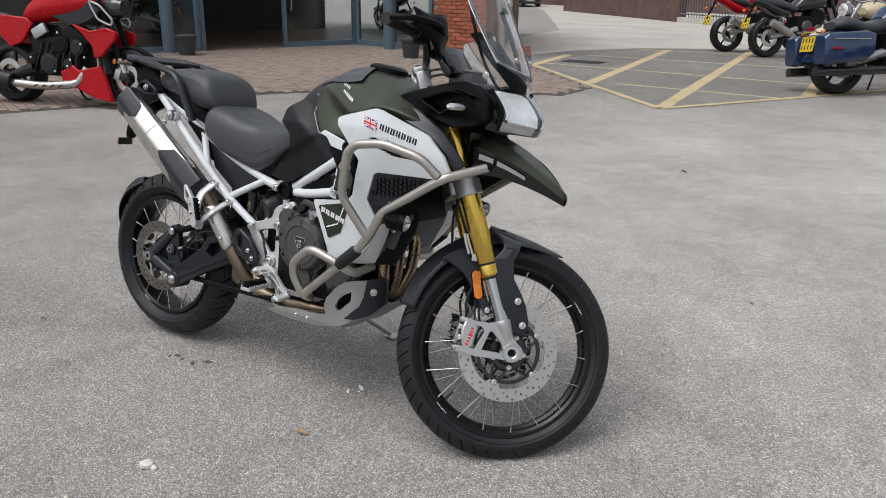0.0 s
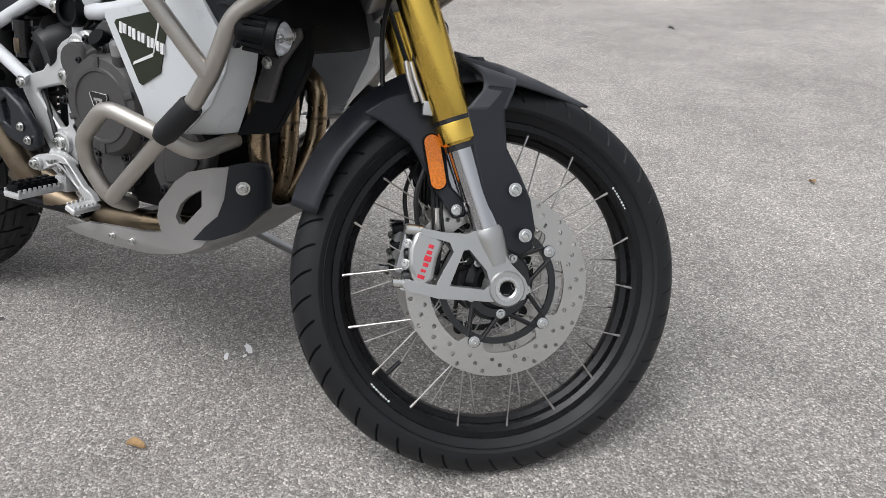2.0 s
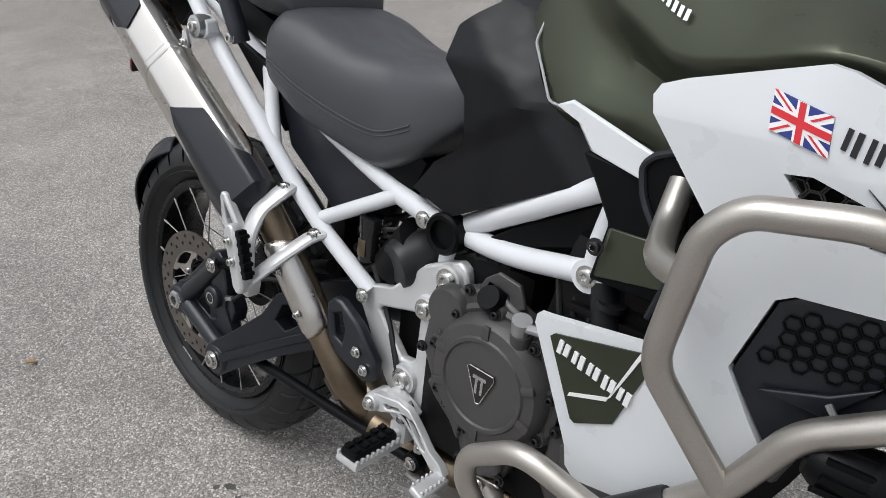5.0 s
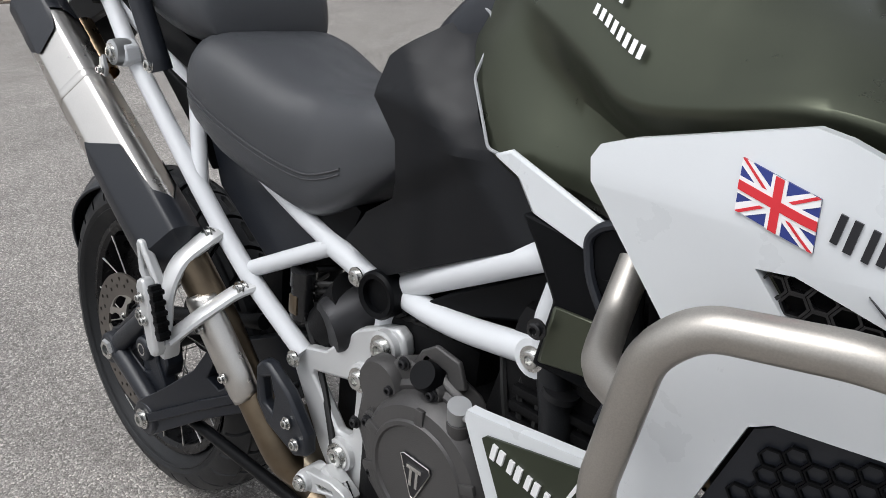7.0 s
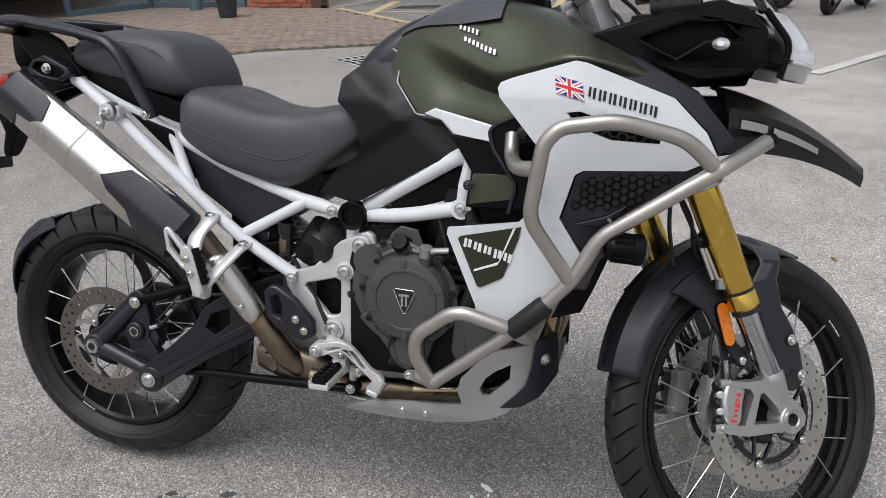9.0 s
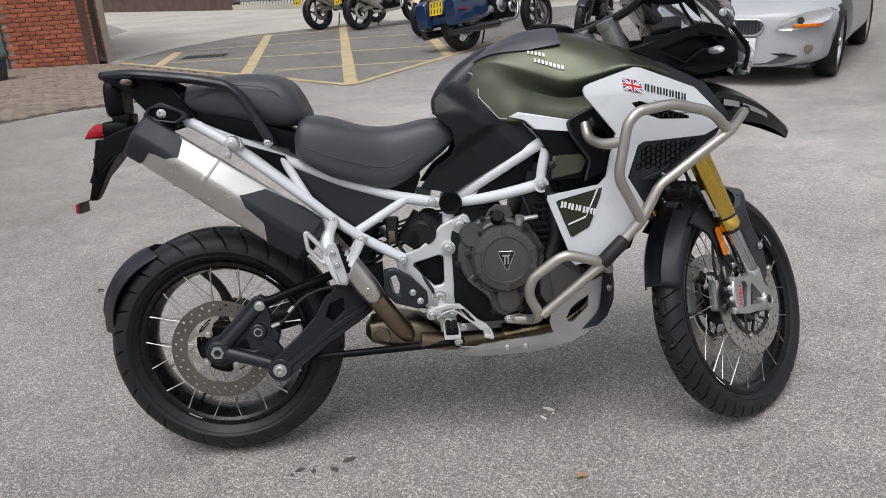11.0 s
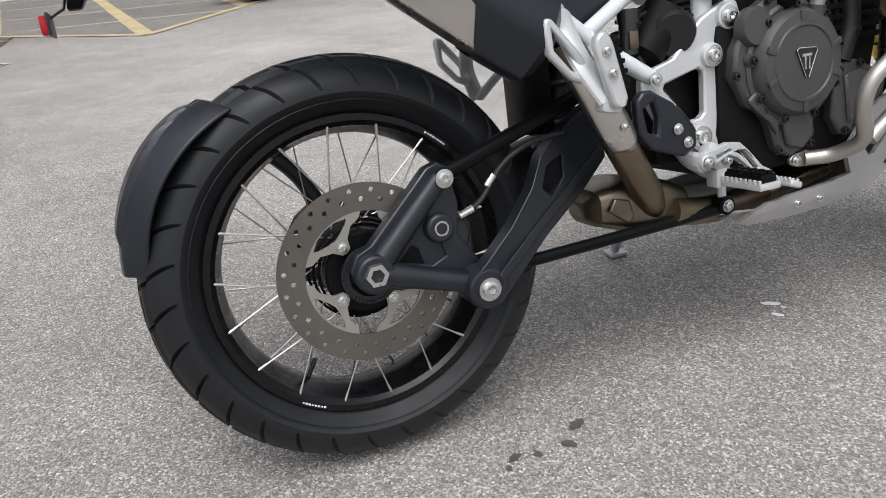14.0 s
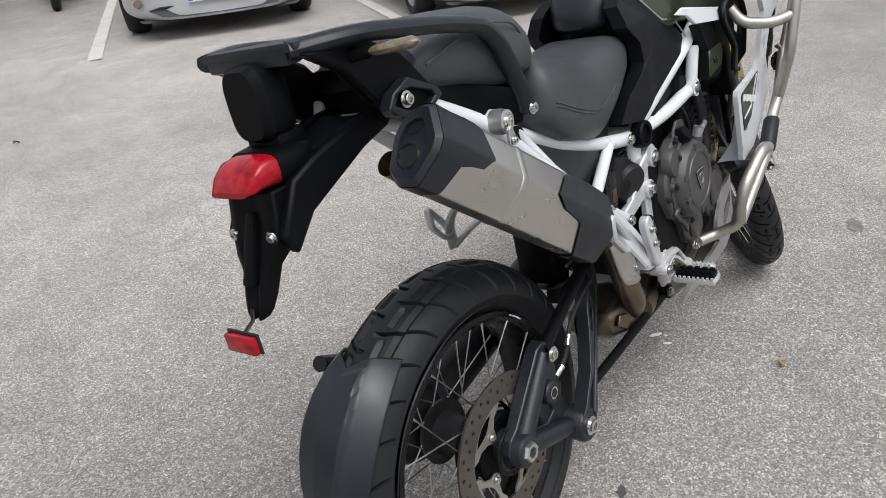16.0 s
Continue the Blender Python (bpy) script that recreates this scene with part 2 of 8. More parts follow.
def plate(outline, y0, y1, holes=(), fn=None, cuts=0, cell=0.0):
    """A flat piece cut to an outline in x and z, from y0 to y1, with holes; fn(x, z) bends it: it shifts y."""
    from mathutils.geometry import tessellate_polygon
    loops = [list(outline)] + [list(h) for h in holes]
    flat = [p for lp in loops for p in lp]
    tris = tessellate_polygon([[Vector((x, z, 0)) for x, z in lp] for lp in loops])
    bm = bmesh.new()
    f = [bm.verts.new((x, y0, z)) for x, z in flat]
    for t in tris:
        if len(set(t)) == 3:
            bm.faces.new([f[i] for i in t])
    if cell:
        for axis in (0, 2):
            vals = [v.co[axis] for v in bm.verts]
            at = min(vals) + cell
            while at < max(vals):
                no = Vector((1, 0, 0)) if axis == 0 else Vector((0, 0, 1))
                bmesh.ops.bisect_plane(bm, geom=bm.verts[:] + bm.edges[:] + bm.faces[:], dist=1e-6, plane_co=no * at, plane_no=no)
                at += cell
    if cuts:
        bmesh.ops.subdivide_edges(bm, edges=bm.edges, cuts=cuts, use_grid_fill=True)
    g = bmesh.ops.extrude_face_region(bm, geom=bm.faces[:])
    back = {v for v in g["geom"] if isinstance(v, bmesh.types.BMVert)}
    for v in bm.verts:
        if v in back:
            v.co.y = y1
        if fn:
            v.co.y += fn(v.co.x, v.co.z)
    return bm


def ball(p, r, sx=1.0, sy=1.0, sz=1.0, seg=16):
    bm = bmesh.new()
    bmesh.ops.create_uvsphere(bm, u_segments=seg, v_segments=max(6, seg // 2), radius=r)
    bm.transform(Matrix.Translation(p) @ Matrix.Diagonal((sx, sy, sz, 1)))
    return bm


def block(c, s, m=None, ch=0.0):
    """A box round c with sides s, its edges cut off by ch."""
    bm = bmesh.new()
    bmesh.ops.create_cube(bm, size=1.0)
    bm.transform(Matrix.Diagonal((*s, 1)))
    if ch:
        bmesh.ops.bevel(bm, geom=bm.edges[:], offset=ch, segments=2, affect="EDGES", profile=0.6)
    bm.transform(Matrix.Translation(c) @ (m if m is not None else Matrix()))
    return bm


def bolt_bm(r, h=0.006):
    """A button bolt on a flange with a sunk hexagon, along -y."""
    head = lathe([(1.45 * r, 0.0), (1.45 * r, -0.25 * h), (1.0 * r, -0.3 * h), (1.0 * r, -0.9 * h), (0.85 * r, -h), (0.52 * r, -h)], 20)
    sock = lathe([(0.52 * r, -h), (0.5 * r, -0.35 * h), (0.0, -0.35 * h)], 6)
    return join(head, sock)


def spline(keys, t):
    """Smooth values between rows of numbers; the first number of a row is its key."""
    for i in range(len(keys) - 1):
        if t <= keys[i + 1][0] or i == len(keys) - 2:
            a, b = keys[i], keys[i + 1]
            p, q = keys[max(0, i - 1)], keys[min(len(keys) - 1, i + 2)]
            u = max(0.0, min(1.0, (t - a[0]) / (b[0] - a[0])))
            out = []
            for k in range(1, len(a)):
                m0 = (b[k] - p[k]) / max(1e-6, b[0] - p[0]) * (b[0] - a[0])
                m1 = (q[k] - a[k]) / max(1e-6, q[0] - a[0]) * (b[0] - a[0])
                out.append((2 * u ** 3 - 3 * u ** 2 + 1) * a[k] + (u ** 3 - 2 * u ** 2 + u) * m0 + (-2 * u ** 3 + 3 * u ** 2) * b[k] + (u ** 3 - u ** 2) * m1)
            return out


def asphalt_mat(name="worn_asphalt", tone=1.0, stain=(0.84, 1.14)):
    m = bpy.data.materials.new(name)
    m.use_nodes = True
    nt = m.node_tree
    n, l = nt.nodes, nt.links
    b = n["Principled BSDF"]
    tc = n.new("ShaderNodeTexCoord")
    def tex(kind, scale, **kw):
        t = n.new(kind)
        t.inputs["Scale"].default_value = scale
        for k, v in kw.items():
            t.inputs[k].default_value = v
        l.new(tc.outputs["Object"], t.inputs["Vector"])
        return t
    stones = tex("ShaderNodeTexVoronoi", 250.0)
    grit = tex("ShaderNodeTexVoronoi", 560.0)
    broad = tex("ShaderNodeTexNoise", 0.55, Detail=6.0, Roughness=0.6)
    spots = tex("ShaderNodeTexNoise", 1.7, Detail=5.0, Roughness=0.62)
    mid = tex("ShaderNodeTexNoise", 5.0, Detail=6.0, Roughness=0.65)
    sep = n.new("ShaderNodeSeparateColor")
    l.new(stones.outputs["Color"], sep.inputs[0])
    cr = n.new("ShaderNodeValToRGB")
    e = cr.color_ramp.elements
    def shade(v):
        return (v * tone * 1.065, v * tone, v * tone * 0.93, 1)
    e[0].position, e[0].color = 0.0, shade(0.16)
    e[1].position, e[1].color = 1.0, shade(0.58)
    for p, c in ((0.45, shade(0.25)), (0.85, shade(0.37))):
        x = e.new(p)
        x.color = c
    l.new(sep.outputs[0], cr.inputs[0])
    sep2 = n.new("ShaderNodeSeparateColor")
    l.new(grit.outputs["Color"], sep2.inputs[0])
    def mult(a, src, lo, hi, f0=0.3, f1=0.7):
        r = n.new("ShaderNodeMapRange")
        r.inputs[1].default_value, r.inputs[2].default_value, r.inputs[3].default_value, r.inputs[4].default_value = f0, f1, lo, hi
        l.new(src, r.inputs[0])
        x = n.new("ShaderNodeMix")
        x.data_type, x.blend_type = "RGBA", "MULTIPLY"
        x.inputs[0].default_value = 1.0
        l.new(a, x.inputs[6])
        l.new(r.outputs[0], x.inputs[7])
        return x.outputs[2]
    c = mult(cr.outputs[0], sep2.outputs[1], 0.72, 1.28, 0.0, 1.0)
    c = mult(c, broad.outputs[0], stain[0], stain[1], 0.32, 0.68)
    c = mult(c, spots.outputs[0], 0.96, 1.10, 0.45, 0.65)
    c = mult(c, mid.outputs[0], 0.88, 1.11)
    # brighter light on the yard's middle painted into the colour, with a ragged edge
    far = n.new("ShaderNodeVectorMath")
    far.operation = "DISTANCE"
    far.inputs[1].default_value = (2.6, 4.2, 0)
    l.new(tc.outputs["Object"], far.inputs[0])
    ragged = n.new("ShaderNodeMath")
    ragged.operation = "MULTIPLY_ADD"
    l.new(spots.outputs[0], ragged.inputs[0])
    ragged.inputs[1].default_value = 2.2
    l.new(far.outputs["Value"], ragged.inputs[2])
    c = mult(c, ragged.outputs[0], 1.26, 0.90, 3.4, 6.4)
    for at, r in (((1.88, 6.48, 0), 0.8), ((2.5, 4.45, 0), 0.9), ((3.2, 2.2, 0), 1.1), ((0.9, 5.3, 0), 0.9), ((-1.6, 3.6, 0), 0.7), ((-2.6, -0.6, 0), 0.9)):
        d = n.new("ShaderNodeVectorMath")
        d.operation = "DISTANCE"
        d.inputs[1].default_value = at
        l.new(tc.outputs["Object"], d.inputs[0])
        w = n.new("ShaderNodeMath")
        w.operation = "MULTIPLY_ADD"
        l.new(spots.outputs[0], w.inputs[0])
        w.inputs[1].default_value = 2.6 * r
        l.new(d.outputs["Value"], w.inputs[2])
        c = mult(c, w.outputs[0], 1.16, 1.0, 1.2 * r, 1.9 * r)
    l.new(c, b.inputs["Base Color"])
    b.inputs["Roughness"].default_value = 0.85
    b.inputs["Specular IOR Level"].default_value = 0.3
    bp = n.new("ShaderNodeBump")
    bp.inputs["Strength"].default_value, bp.inputs["Distance"].default_value = 0.7, 0.003
    l.new(stones.outputs["Distance"], bp.inputs["Height"])
    bp.invert = True
    l.new(bp.outputs[0], b.inputs["Normal"])
    return m


ASPHALT = asphalt_mat()
CONCRETE = mat("old_concrete", (0.40, 0.375, 0.335), 0.85, var=0.14, vscale=0.7, grain=0.2, gscale=60, bump=0.3, bscale=60, dirt=((0.24, 0.225, 0.2), 1.3, 0.6))
ASPHALT_OLD = asphalt_mat("old_dark_asphalt", 0.74, (0.82, 1.14))
YELLOW = mat("worn_yellow_paint", (0.57, 0.45, 0.25), 0.75, var=0.15, vscale=3, grain=-0.25, gscale=90, dirt=((0.30, 0.265, 0.20), 7, 0.56))
WHITEL = mat("worn_white_paint", (0.62, 0.60, 0.56), 0.75, var=0.1, vscale=3, grain=-0.2, gscale=90, dirt=((0.3, 0.28, 0.26), 9, 0.58))
PAVER = mat("clay_paver", (0.215, 0.17, 0.138), 0.8, var=0.15, vscale=5, grain=0.2, gscale=120, rand=0.22, bump=0.3, bscale=120)
JOINT = mat("sandy_joint", (0.075, 0.062, 0.05), 0.9, var=0.2, vscale=10, grain=0.2, gscale=200)


def sheet(name, outline, z0, z1, material, label="", category="", kind="structure"):
    """A level slab with an outline in x and y."""
    bm = plate(outline, z1, z0)
    bm.transform(Matrix(((1, 0, 0, 0), (0, 0, 1, 0), (0, 1, 0, 0), (0, 0, 0, 1))))
    ob = part(name, bm, material)
    return tagged(ob, label, category, kind=kind)


def ground_sheet():
    """The yard: fine near the bike, one sheet out to the horizon."""
    xs = [-500, -120, -40, -15, -8, -4, -2, -1, 0, 1, 2, 4, 8, 15, 40, 120, 500]
    bm = bmesh.new()
    vs = [[bm.verts.new((x, y, 0)) for y in xs] for x in xs]
    for i in range(len(xs) - 1):
        for j in range(len(xs) - 1):
            bm.faces.new((vs[i][j], vs[i + 1][j], vs[i + 1][j + 1], vs[i][j + 1]))
    return tagged(part("ground", bm, ASPHALT), "worn grey asphalt yard with pale aggregate", "ground", kind="structure")


ground_sheet()
sheet("concrete_apron", [(-4.4, 11.7), (-3.95, 13.8), (-3.0, 15.55), (-1.9, 16.3), (1.0, 17.6), (6, 19), (20, 20), (30, 60), (-30, 60), (-14, 34), (-7, 20), (-6.2, 12.2)], -0.05, 0.006, CONCRETE, "pale old concrete apron beside the yard", "concrete")


def stripe(a, b, w, material=YELLOW, label="worn yellow painted line on the asphalt", name="road_marking", lift=0.008):
    a, b = Vector((*a, 0)), Vector((*b, 0))
    d = (b - a).normalized()
    s = Vector((-d.y, d.x, 0)) * (w / 2)
    n = max(4, int((b - a).length / 0.12))
    bm = bmesh.new()
    prev = None
    for i in range(n + 1):
        c = a.lerp(b, i / n)
        e0, e1 = (s * (1 + 0.16 * (noise.noise((c.x * 9, c.y * 9, k)))) for k in (1.3, 7.7))
        cur = [bm.verts.new(c + e0), bm.verts.new(c - e1)]
        for v in cur:
            v.co.z = lift
        if prev:
            bm.faces.new((prev[0], prev[1], cur[1], cur[0]))
        prev = cur
    bm.normal_update()
    return tagged(part(name, bm, material), label, "road marking", kind="structure")


sheet("asphalt_patch", [(-0.1, 7.2), (1.3, 9.6), (2.6, 11.95), (6.5, 18.9), (1.0, 17.5), (-1.9, 16.2), (-3.0, 15.45), (-3.95, 13.7), (-4.35, 11.6)], -0.05, 0.0018, ASPHALT_OLD, "older dark grey asphalt inside the marked bay", "asphalt")
for a, b, w in (((-0.1, 7.17), (-4.3, 11.5), 0.105), ((-0.1, 7.17), (1.3, 9.55), 0.105), ((1.3, 9.55), (2.6, 11.9), 0.105), ((-0.1, 7.25), (-1.0, 18.5), 0.17),
                ((-1.66, 8.85), (-2.4, 15.4), 0.17), ((-3.4, 10.6), (-3.66, 12.8), 0.17), ((1.22, 9.5), (0.8, 18.5), 0.17), ((-1.3, 9.07), (1.1, 9.05), 0.085),
                ((-3.4, 11.0), (1.3, 10.97), 0.085), ((-3.4, 13.0), (0.9, 13.4), 0.085), ((-2.9, 15.2), (0.8, 15.7), 0.085)):
    stripe(a, b, w, lift={0.105: 0.0075, 0.17: 0.0055, 0.085: 0.0038}[w])
for a, b in (((2.56, 5.86), (5.4, 10.1)), ((4.52, 3.92), (8.0, 9.2)), ((6.3, 1.7), (9.2, 6.1))):
    stripe(a, b, 0.12, WHITEL, "worn white painted parking bay line")


# ---- block paving before the shop ----
PAVE = [(-12.0, -6.0), (-9.5, -2.5), (-5.75, 2.1), (-4.45, 5.2), (-3.3, 6.6), (-2.1, 7.15), (-1.45, 7.4), (-1.42, 8.36), (-2.85, 9.85), (-4.40, 11.45), (-6.2, 11.7), (-8.3, 11.7), (-10.9, 4.6), (-13.5, -2.3)]
pavement = sheet("pavement", PAVE, -0.05, 0.004, JOINT, "block paving of brown clay pavers before the shop", "pavement")


def inside(x, y, poly):
    c = False
    for (x0, y0), (x1, y1) in zip(poly, poly[1:] + poly[:1]):
        if (y0 > y) != (y1 > y) and x < (x1 - x0) * (y - y0) / (y1 - y0) + x0:
            c = not c
    return c


# ---- marks and litter round the bike ----
OIL = mat("oil_stain", (0.075, 0.072, 0.07), 0.6, var=0.2, vscale=40)
LEAFM = mat("dry_leaf", (0.42, 0.27, 0.13), 0.7, var=0.3, vscale=60)
PEBBLE = mat("pale_pebble", (0.62, 0.58, 0.52), 0.8, var=0.15, vscale=60)


def blot(c, rx, ry, ang, seed, material, label, name, category):
    """A thin uneven patch on the asphalt."""
    pts = []
    for k in range(22):
        q = 2 * math.pi * k / 22
        r = 1 + 0.55 * noise.noise((2.2 * math.cos(q) + seed * 7.1, 2.2 * math.sin(q), seed))
        p = Matrix.Rotation(ang, 2) @ Vector((rx * r * math.cos(q), ry * r * math.sin(q)))
        pts.append((c[0] + p.x, c[1] + p.y))
    sheet(name, pts, 0.0005, 0.0022, material, label, category)


for k, (x, y, rx, ry, ang) in enumerate(((0.92, 0.01, 0.005, 0.013, 0.6), (0.945, 0.055, 0.0065, 0.020, 0.9), (0.955, 0.03, 0.003, 0.006, 0.2))):
    blot((x, y), rx, ry, ang, k + 1.0, DECALW, "small white paint splash on the asphalt", "paint_splash", "paint splash")
for k, (x, y, rx, ry) in enumerate(((0.19, -0.15, 0.013, 0.008), (0.23, -0.16, 0.009, 0.007), (0.29, -0.16, 0.014, 0.008), (0.33, -0.12, 0.018, 0.010), (0.17, -0.17, 0.007, 0.005))):
    blot((x, y), rx, ry, 0.5 + k, k + 9.0, OIL, "dark oil spot on the asphalt", "oil_stain", "oil spot")


def leaf(x, y, s, ang, label, material=LEAFM):
    b = grid(lambda u, v: Vector(((u - 0.5) * 0.045 * s, (v - 0.5) * 0.026 * s * math.sin(math.pi * min(1, max(0.02, u))) ** 0.7, 0.006 + 0.010 * s * (abs(v - 0.5) * 2) ** 2 + 0.006 * s * math.sin(5 * u))), 8, 6)
    o = tagged(part("dry_leaf", b, material, m=Matrix.Translation((x, y, 0)) @ Matrix.Rotation(ang, 4, "Z")), label, "leaf")
    md = o.modifiers.new("thick", "SOLIDIFY")
    md.thickness = 0.0008


leaf(0.97, -0.29, 0.8, 0.4, "small curled brown dry leaf on the asphalt")
leaf(-0.55, -0.25, 0.6, 1.4, "small pale dry leaf behind the rear tyre")
leaf(2.0, 1.68, 0.8, 2.0, "brown dry leaf scrap on the asphalt")
leaf(0.30, -0.92, 0.6, 2.6, "torn brown leaf scrap on the asphalt")
for x, y, r in ((0.69, -0.68, 0.020), (0.715, -0.675, 0.011), (1.45, -0.75, 0.008), (0.62, -0.9, 0.007)):
    pb = ball((x, y, r * 0.45), r, 1.15, 0.9, 0.6, 12)
    for v in pb.verts:
        v.co += (v.co - Vector((x, y, 0.4 * r))).normalized() * r * 0.4 * noise.noise(v.co * 70)
    tagged(part("pebble", pb, PEBBLE), "small pale pebble lying on the asphalt", "pebble", "pebbles on the yard")

STAIN = mat("faint_stain", (0.15, 0.141, 0.13), 0.8, var=0.3, vscale=30, grain=0.25, gscale=300)
blot((1.92, -0.28), 0.05, 0.028, 0.3, 31.0, STAIN, "faint dark damp spot on the asphalt", "ground_stain", "stain")
leaf(-1.03, 3.06, 1.1, 0.3, "dark fallen leaf on the asphalt behind the bike", OIL)
leaf(-0.9, 1.3, 0.7, 1.2, "small dark leaf scrap on the asphalt", OIL)
leaf(1.02, 4.12, 0.9, 0.1, "dark twig scrap lying on the asphalt", OIL)


# ---- the shop ----
BRICK = mat("red_brick", (0.29, 0.09, 0.05), 0.85, var=0.2, vscale=7, grain=0.25, gscale=90, rand=0.25, bump=0.4, bscale=90)
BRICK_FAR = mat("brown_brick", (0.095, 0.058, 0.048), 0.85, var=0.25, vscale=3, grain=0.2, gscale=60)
MORTAR = mat("mortar", (0.42, 0.36, 0.30), 0.9, var=0.1, vscale=8, grain=0.2, gscale=150)
BLUEF = mat("blue_grey_frame", (0.10, 0.145, 0.18), 0.4, var=0.05, vscale=3)
FLOORIN = mat("shop_floor", (0.16, 0.12, 0.09), 0.5, var=0.2, vscale=2)
# near-black in place of shade in showroom and wheel arches; dark trim too
INDARK = mat("dim_inside_and_trim", (0.05, 0.05, 0.055), 0.7, var=0.2, vscale=1)
RENDERW = mat("render_wall", (0.45, 0.43, 0.4), 0.85, var=0.08, vscale=1)
POTM = mat("dark_planter", (0.045, 0.05, 0.055), 0.55, var=0.15)
PIPE = mat("black_drainpipe", (0.02, 0.021, 0.022), 0.45, var=0.15)

CORNER = Vector((-8.22, 11.66, 0))
END = Vector((-10.9, 4.6, 0))
FU = (END - CORNER).normalized()
FN = Vector((-FU.y, FU.x, 0))
if FN.x < 0:
    FN = -FN
FM = Matrix(((FU.x, -FN.x, 0, CORNER.x), (FU.y, -FN.y, 0, CORNER.y), (0, 0, 1, 0), (0, 0, 0, 1)))


def fbox(u0, u1, w0, w1, z0, z1, ch=0.0, base=None):
    """A box in the shop front's own axes: along it, into it, and up."""
    return block(((u0 + u1) / 2, (w0 + w1) / 2, (z0 + z1) / 2), (abs(u1 - u0), abs(w1 - w0), z1 - z0), ch=ch)


def shopfront(base, spans, door=None):
    for k, (u0, u1, kind) in enumerate(spans):
        if kind == "gap":
            continue
        fr = [fbox(u0, u0 + 0.07, -0.04, 0.05, 0.0, 2.5), fbox(u1 - 0.07, u1, -0.04, 0.05, 0.0, 2.5), fbox(u0 + 0.07, u1 - 0.07, -0.04, 0.05, 0.0, 0.12), fbox(u0 + 0.07, u1 - 0.07, -0.04, 0.05, 2.4, 2.5)]
        name = "door_1" if kind == "door" else "window_%d" % (k + 1)
        w = tagged(part(name, join(*fr), BLUEF, m=base, bevel=0.004), "blue-grey framed glass shop door" if kind == "door" else "blue-grey framed shop window", "door" if kind == "door" else "window", kind="structure")
        pane = part("pane", fbox(u0 + 0.07, u1 - 0.07, 0.0, 0.01, 0.12, 2.4), GLASS, w)
        pane.visible_shadow = False
        if kind == "door":
            part("handle", tube([(u1 - 0.16, -0.05, 0.75), (u1 - 0.16, -0.10, 0.78), (u1 - 0.16, -0.10, 1.5), (u1 - 0.16, -0.05, 1.53)], 0.014, 12, rad=0.03), STEEL, w, "steel pull handle")


shopfront(FM, [(0.0, 1.72, "door"), (1.72, 3.5, "gap"), (3.5, 5.3, "window"), (5.3, 7.55, "window")])
tagged(part("door_2", join(fbox(3.42, 3.5, 0.05, 0.9, 0.0, 2.4), fbox(3.34, 3.42, 0.05, 1.0, 0.0, 2.4)), BLUEF, m=FM, bevel=0.004), "open blue-grey sliding door leaf", "door", kind="structure")
BM = Matrix.Translation((-8.22, 11.66, 0)) @ Matrix(((1, 0, 0, 0), (0, 1, 0, 0), (0, 0, 1, 0), (0, 0, 0, 1)))
shopfront(BM, [(0.05, 1.0, "window"), (1.0, 2.0, "window")])
# inside: floor, back walls and ceiling of the showroom, its dimness put into wall and ceiling colour
tagged(part("floor", fbox(-2.0, 8.5, 0.02, 5.0, -0.05, 0.012), FLOORIN, m=FM), "brown showroom floor", "floor", kind="structure")
tagged(part("wall_back", join(fbox(-2.0, 8.5, 5.0, 5.2, 0, 3.2), fbox(8.5, 8.7, 0, 5.0, 0, 3.2)), INDARK, m=FM), "showroom back wall coloured dark for the dim inside", "wall", kind="structure")
tagged(part("ceiling", fbox(-2.0, 8.7, 0.1, 5.2, 2.9, 3.2), INDARK, m=FM), "showroom ceiling coloured dark for the dim inside", "ceiling", kind="structure")
# upper wall and roof are out of view, added only for reflections
tagged(part("wall_front", join(fbox(0.0, 7.6, -0.1, 0.12, 2.5, 4.2), fbox(7.55, 12.0, -0.1, 0.2, 0.0, 4.2)), RENDERW, m=FM), "unseen rendered wall added over the shop front", "wall", kind="structure")
tagged(part("roof", join(fbox(-3.0, 12.0, -0.1, 7.0, 4.2, 4.4)), RENDERW, m=FM), "unseen flat roof added to the shop", "roof", kind="structure")
tagged(part("wall_side", join(block((-5.4, 11.66 + 0.18, 2.1), (1.66, 0.28, 4.2)), block((-7.2, 11.66 + 0.12, 3.35), (2.0, 0.3, 1.7))), MORTAR), "brick end wall of the shop", "wall", kind="structure")
wall_brick = bpy.data.objects["wall_side"]
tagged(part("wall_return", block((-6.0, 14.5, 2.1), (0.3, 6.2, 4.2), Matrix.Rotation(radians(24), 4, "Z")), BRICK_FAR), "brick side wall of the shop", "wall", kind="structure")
for x, y in ((-9.55, 7.75), (-6.95, 11.15)):
    col = thing("column", "round blue-grey steel column before the shop", "column", Matrix.Translation((x, y, 0)), "columns before the shop")
    part("shaft", tube([(0, 0, 0.0), (0, 0, 3.0)], 0.115, 28), BLUEF, col)
    part("foot", lathe([(0, 0), (0.15, 0), (0.15, 0.015), (0.12, 0.02)], 28, aim((0, 0, 0), (0, 0, 1))), BLUEF, col)


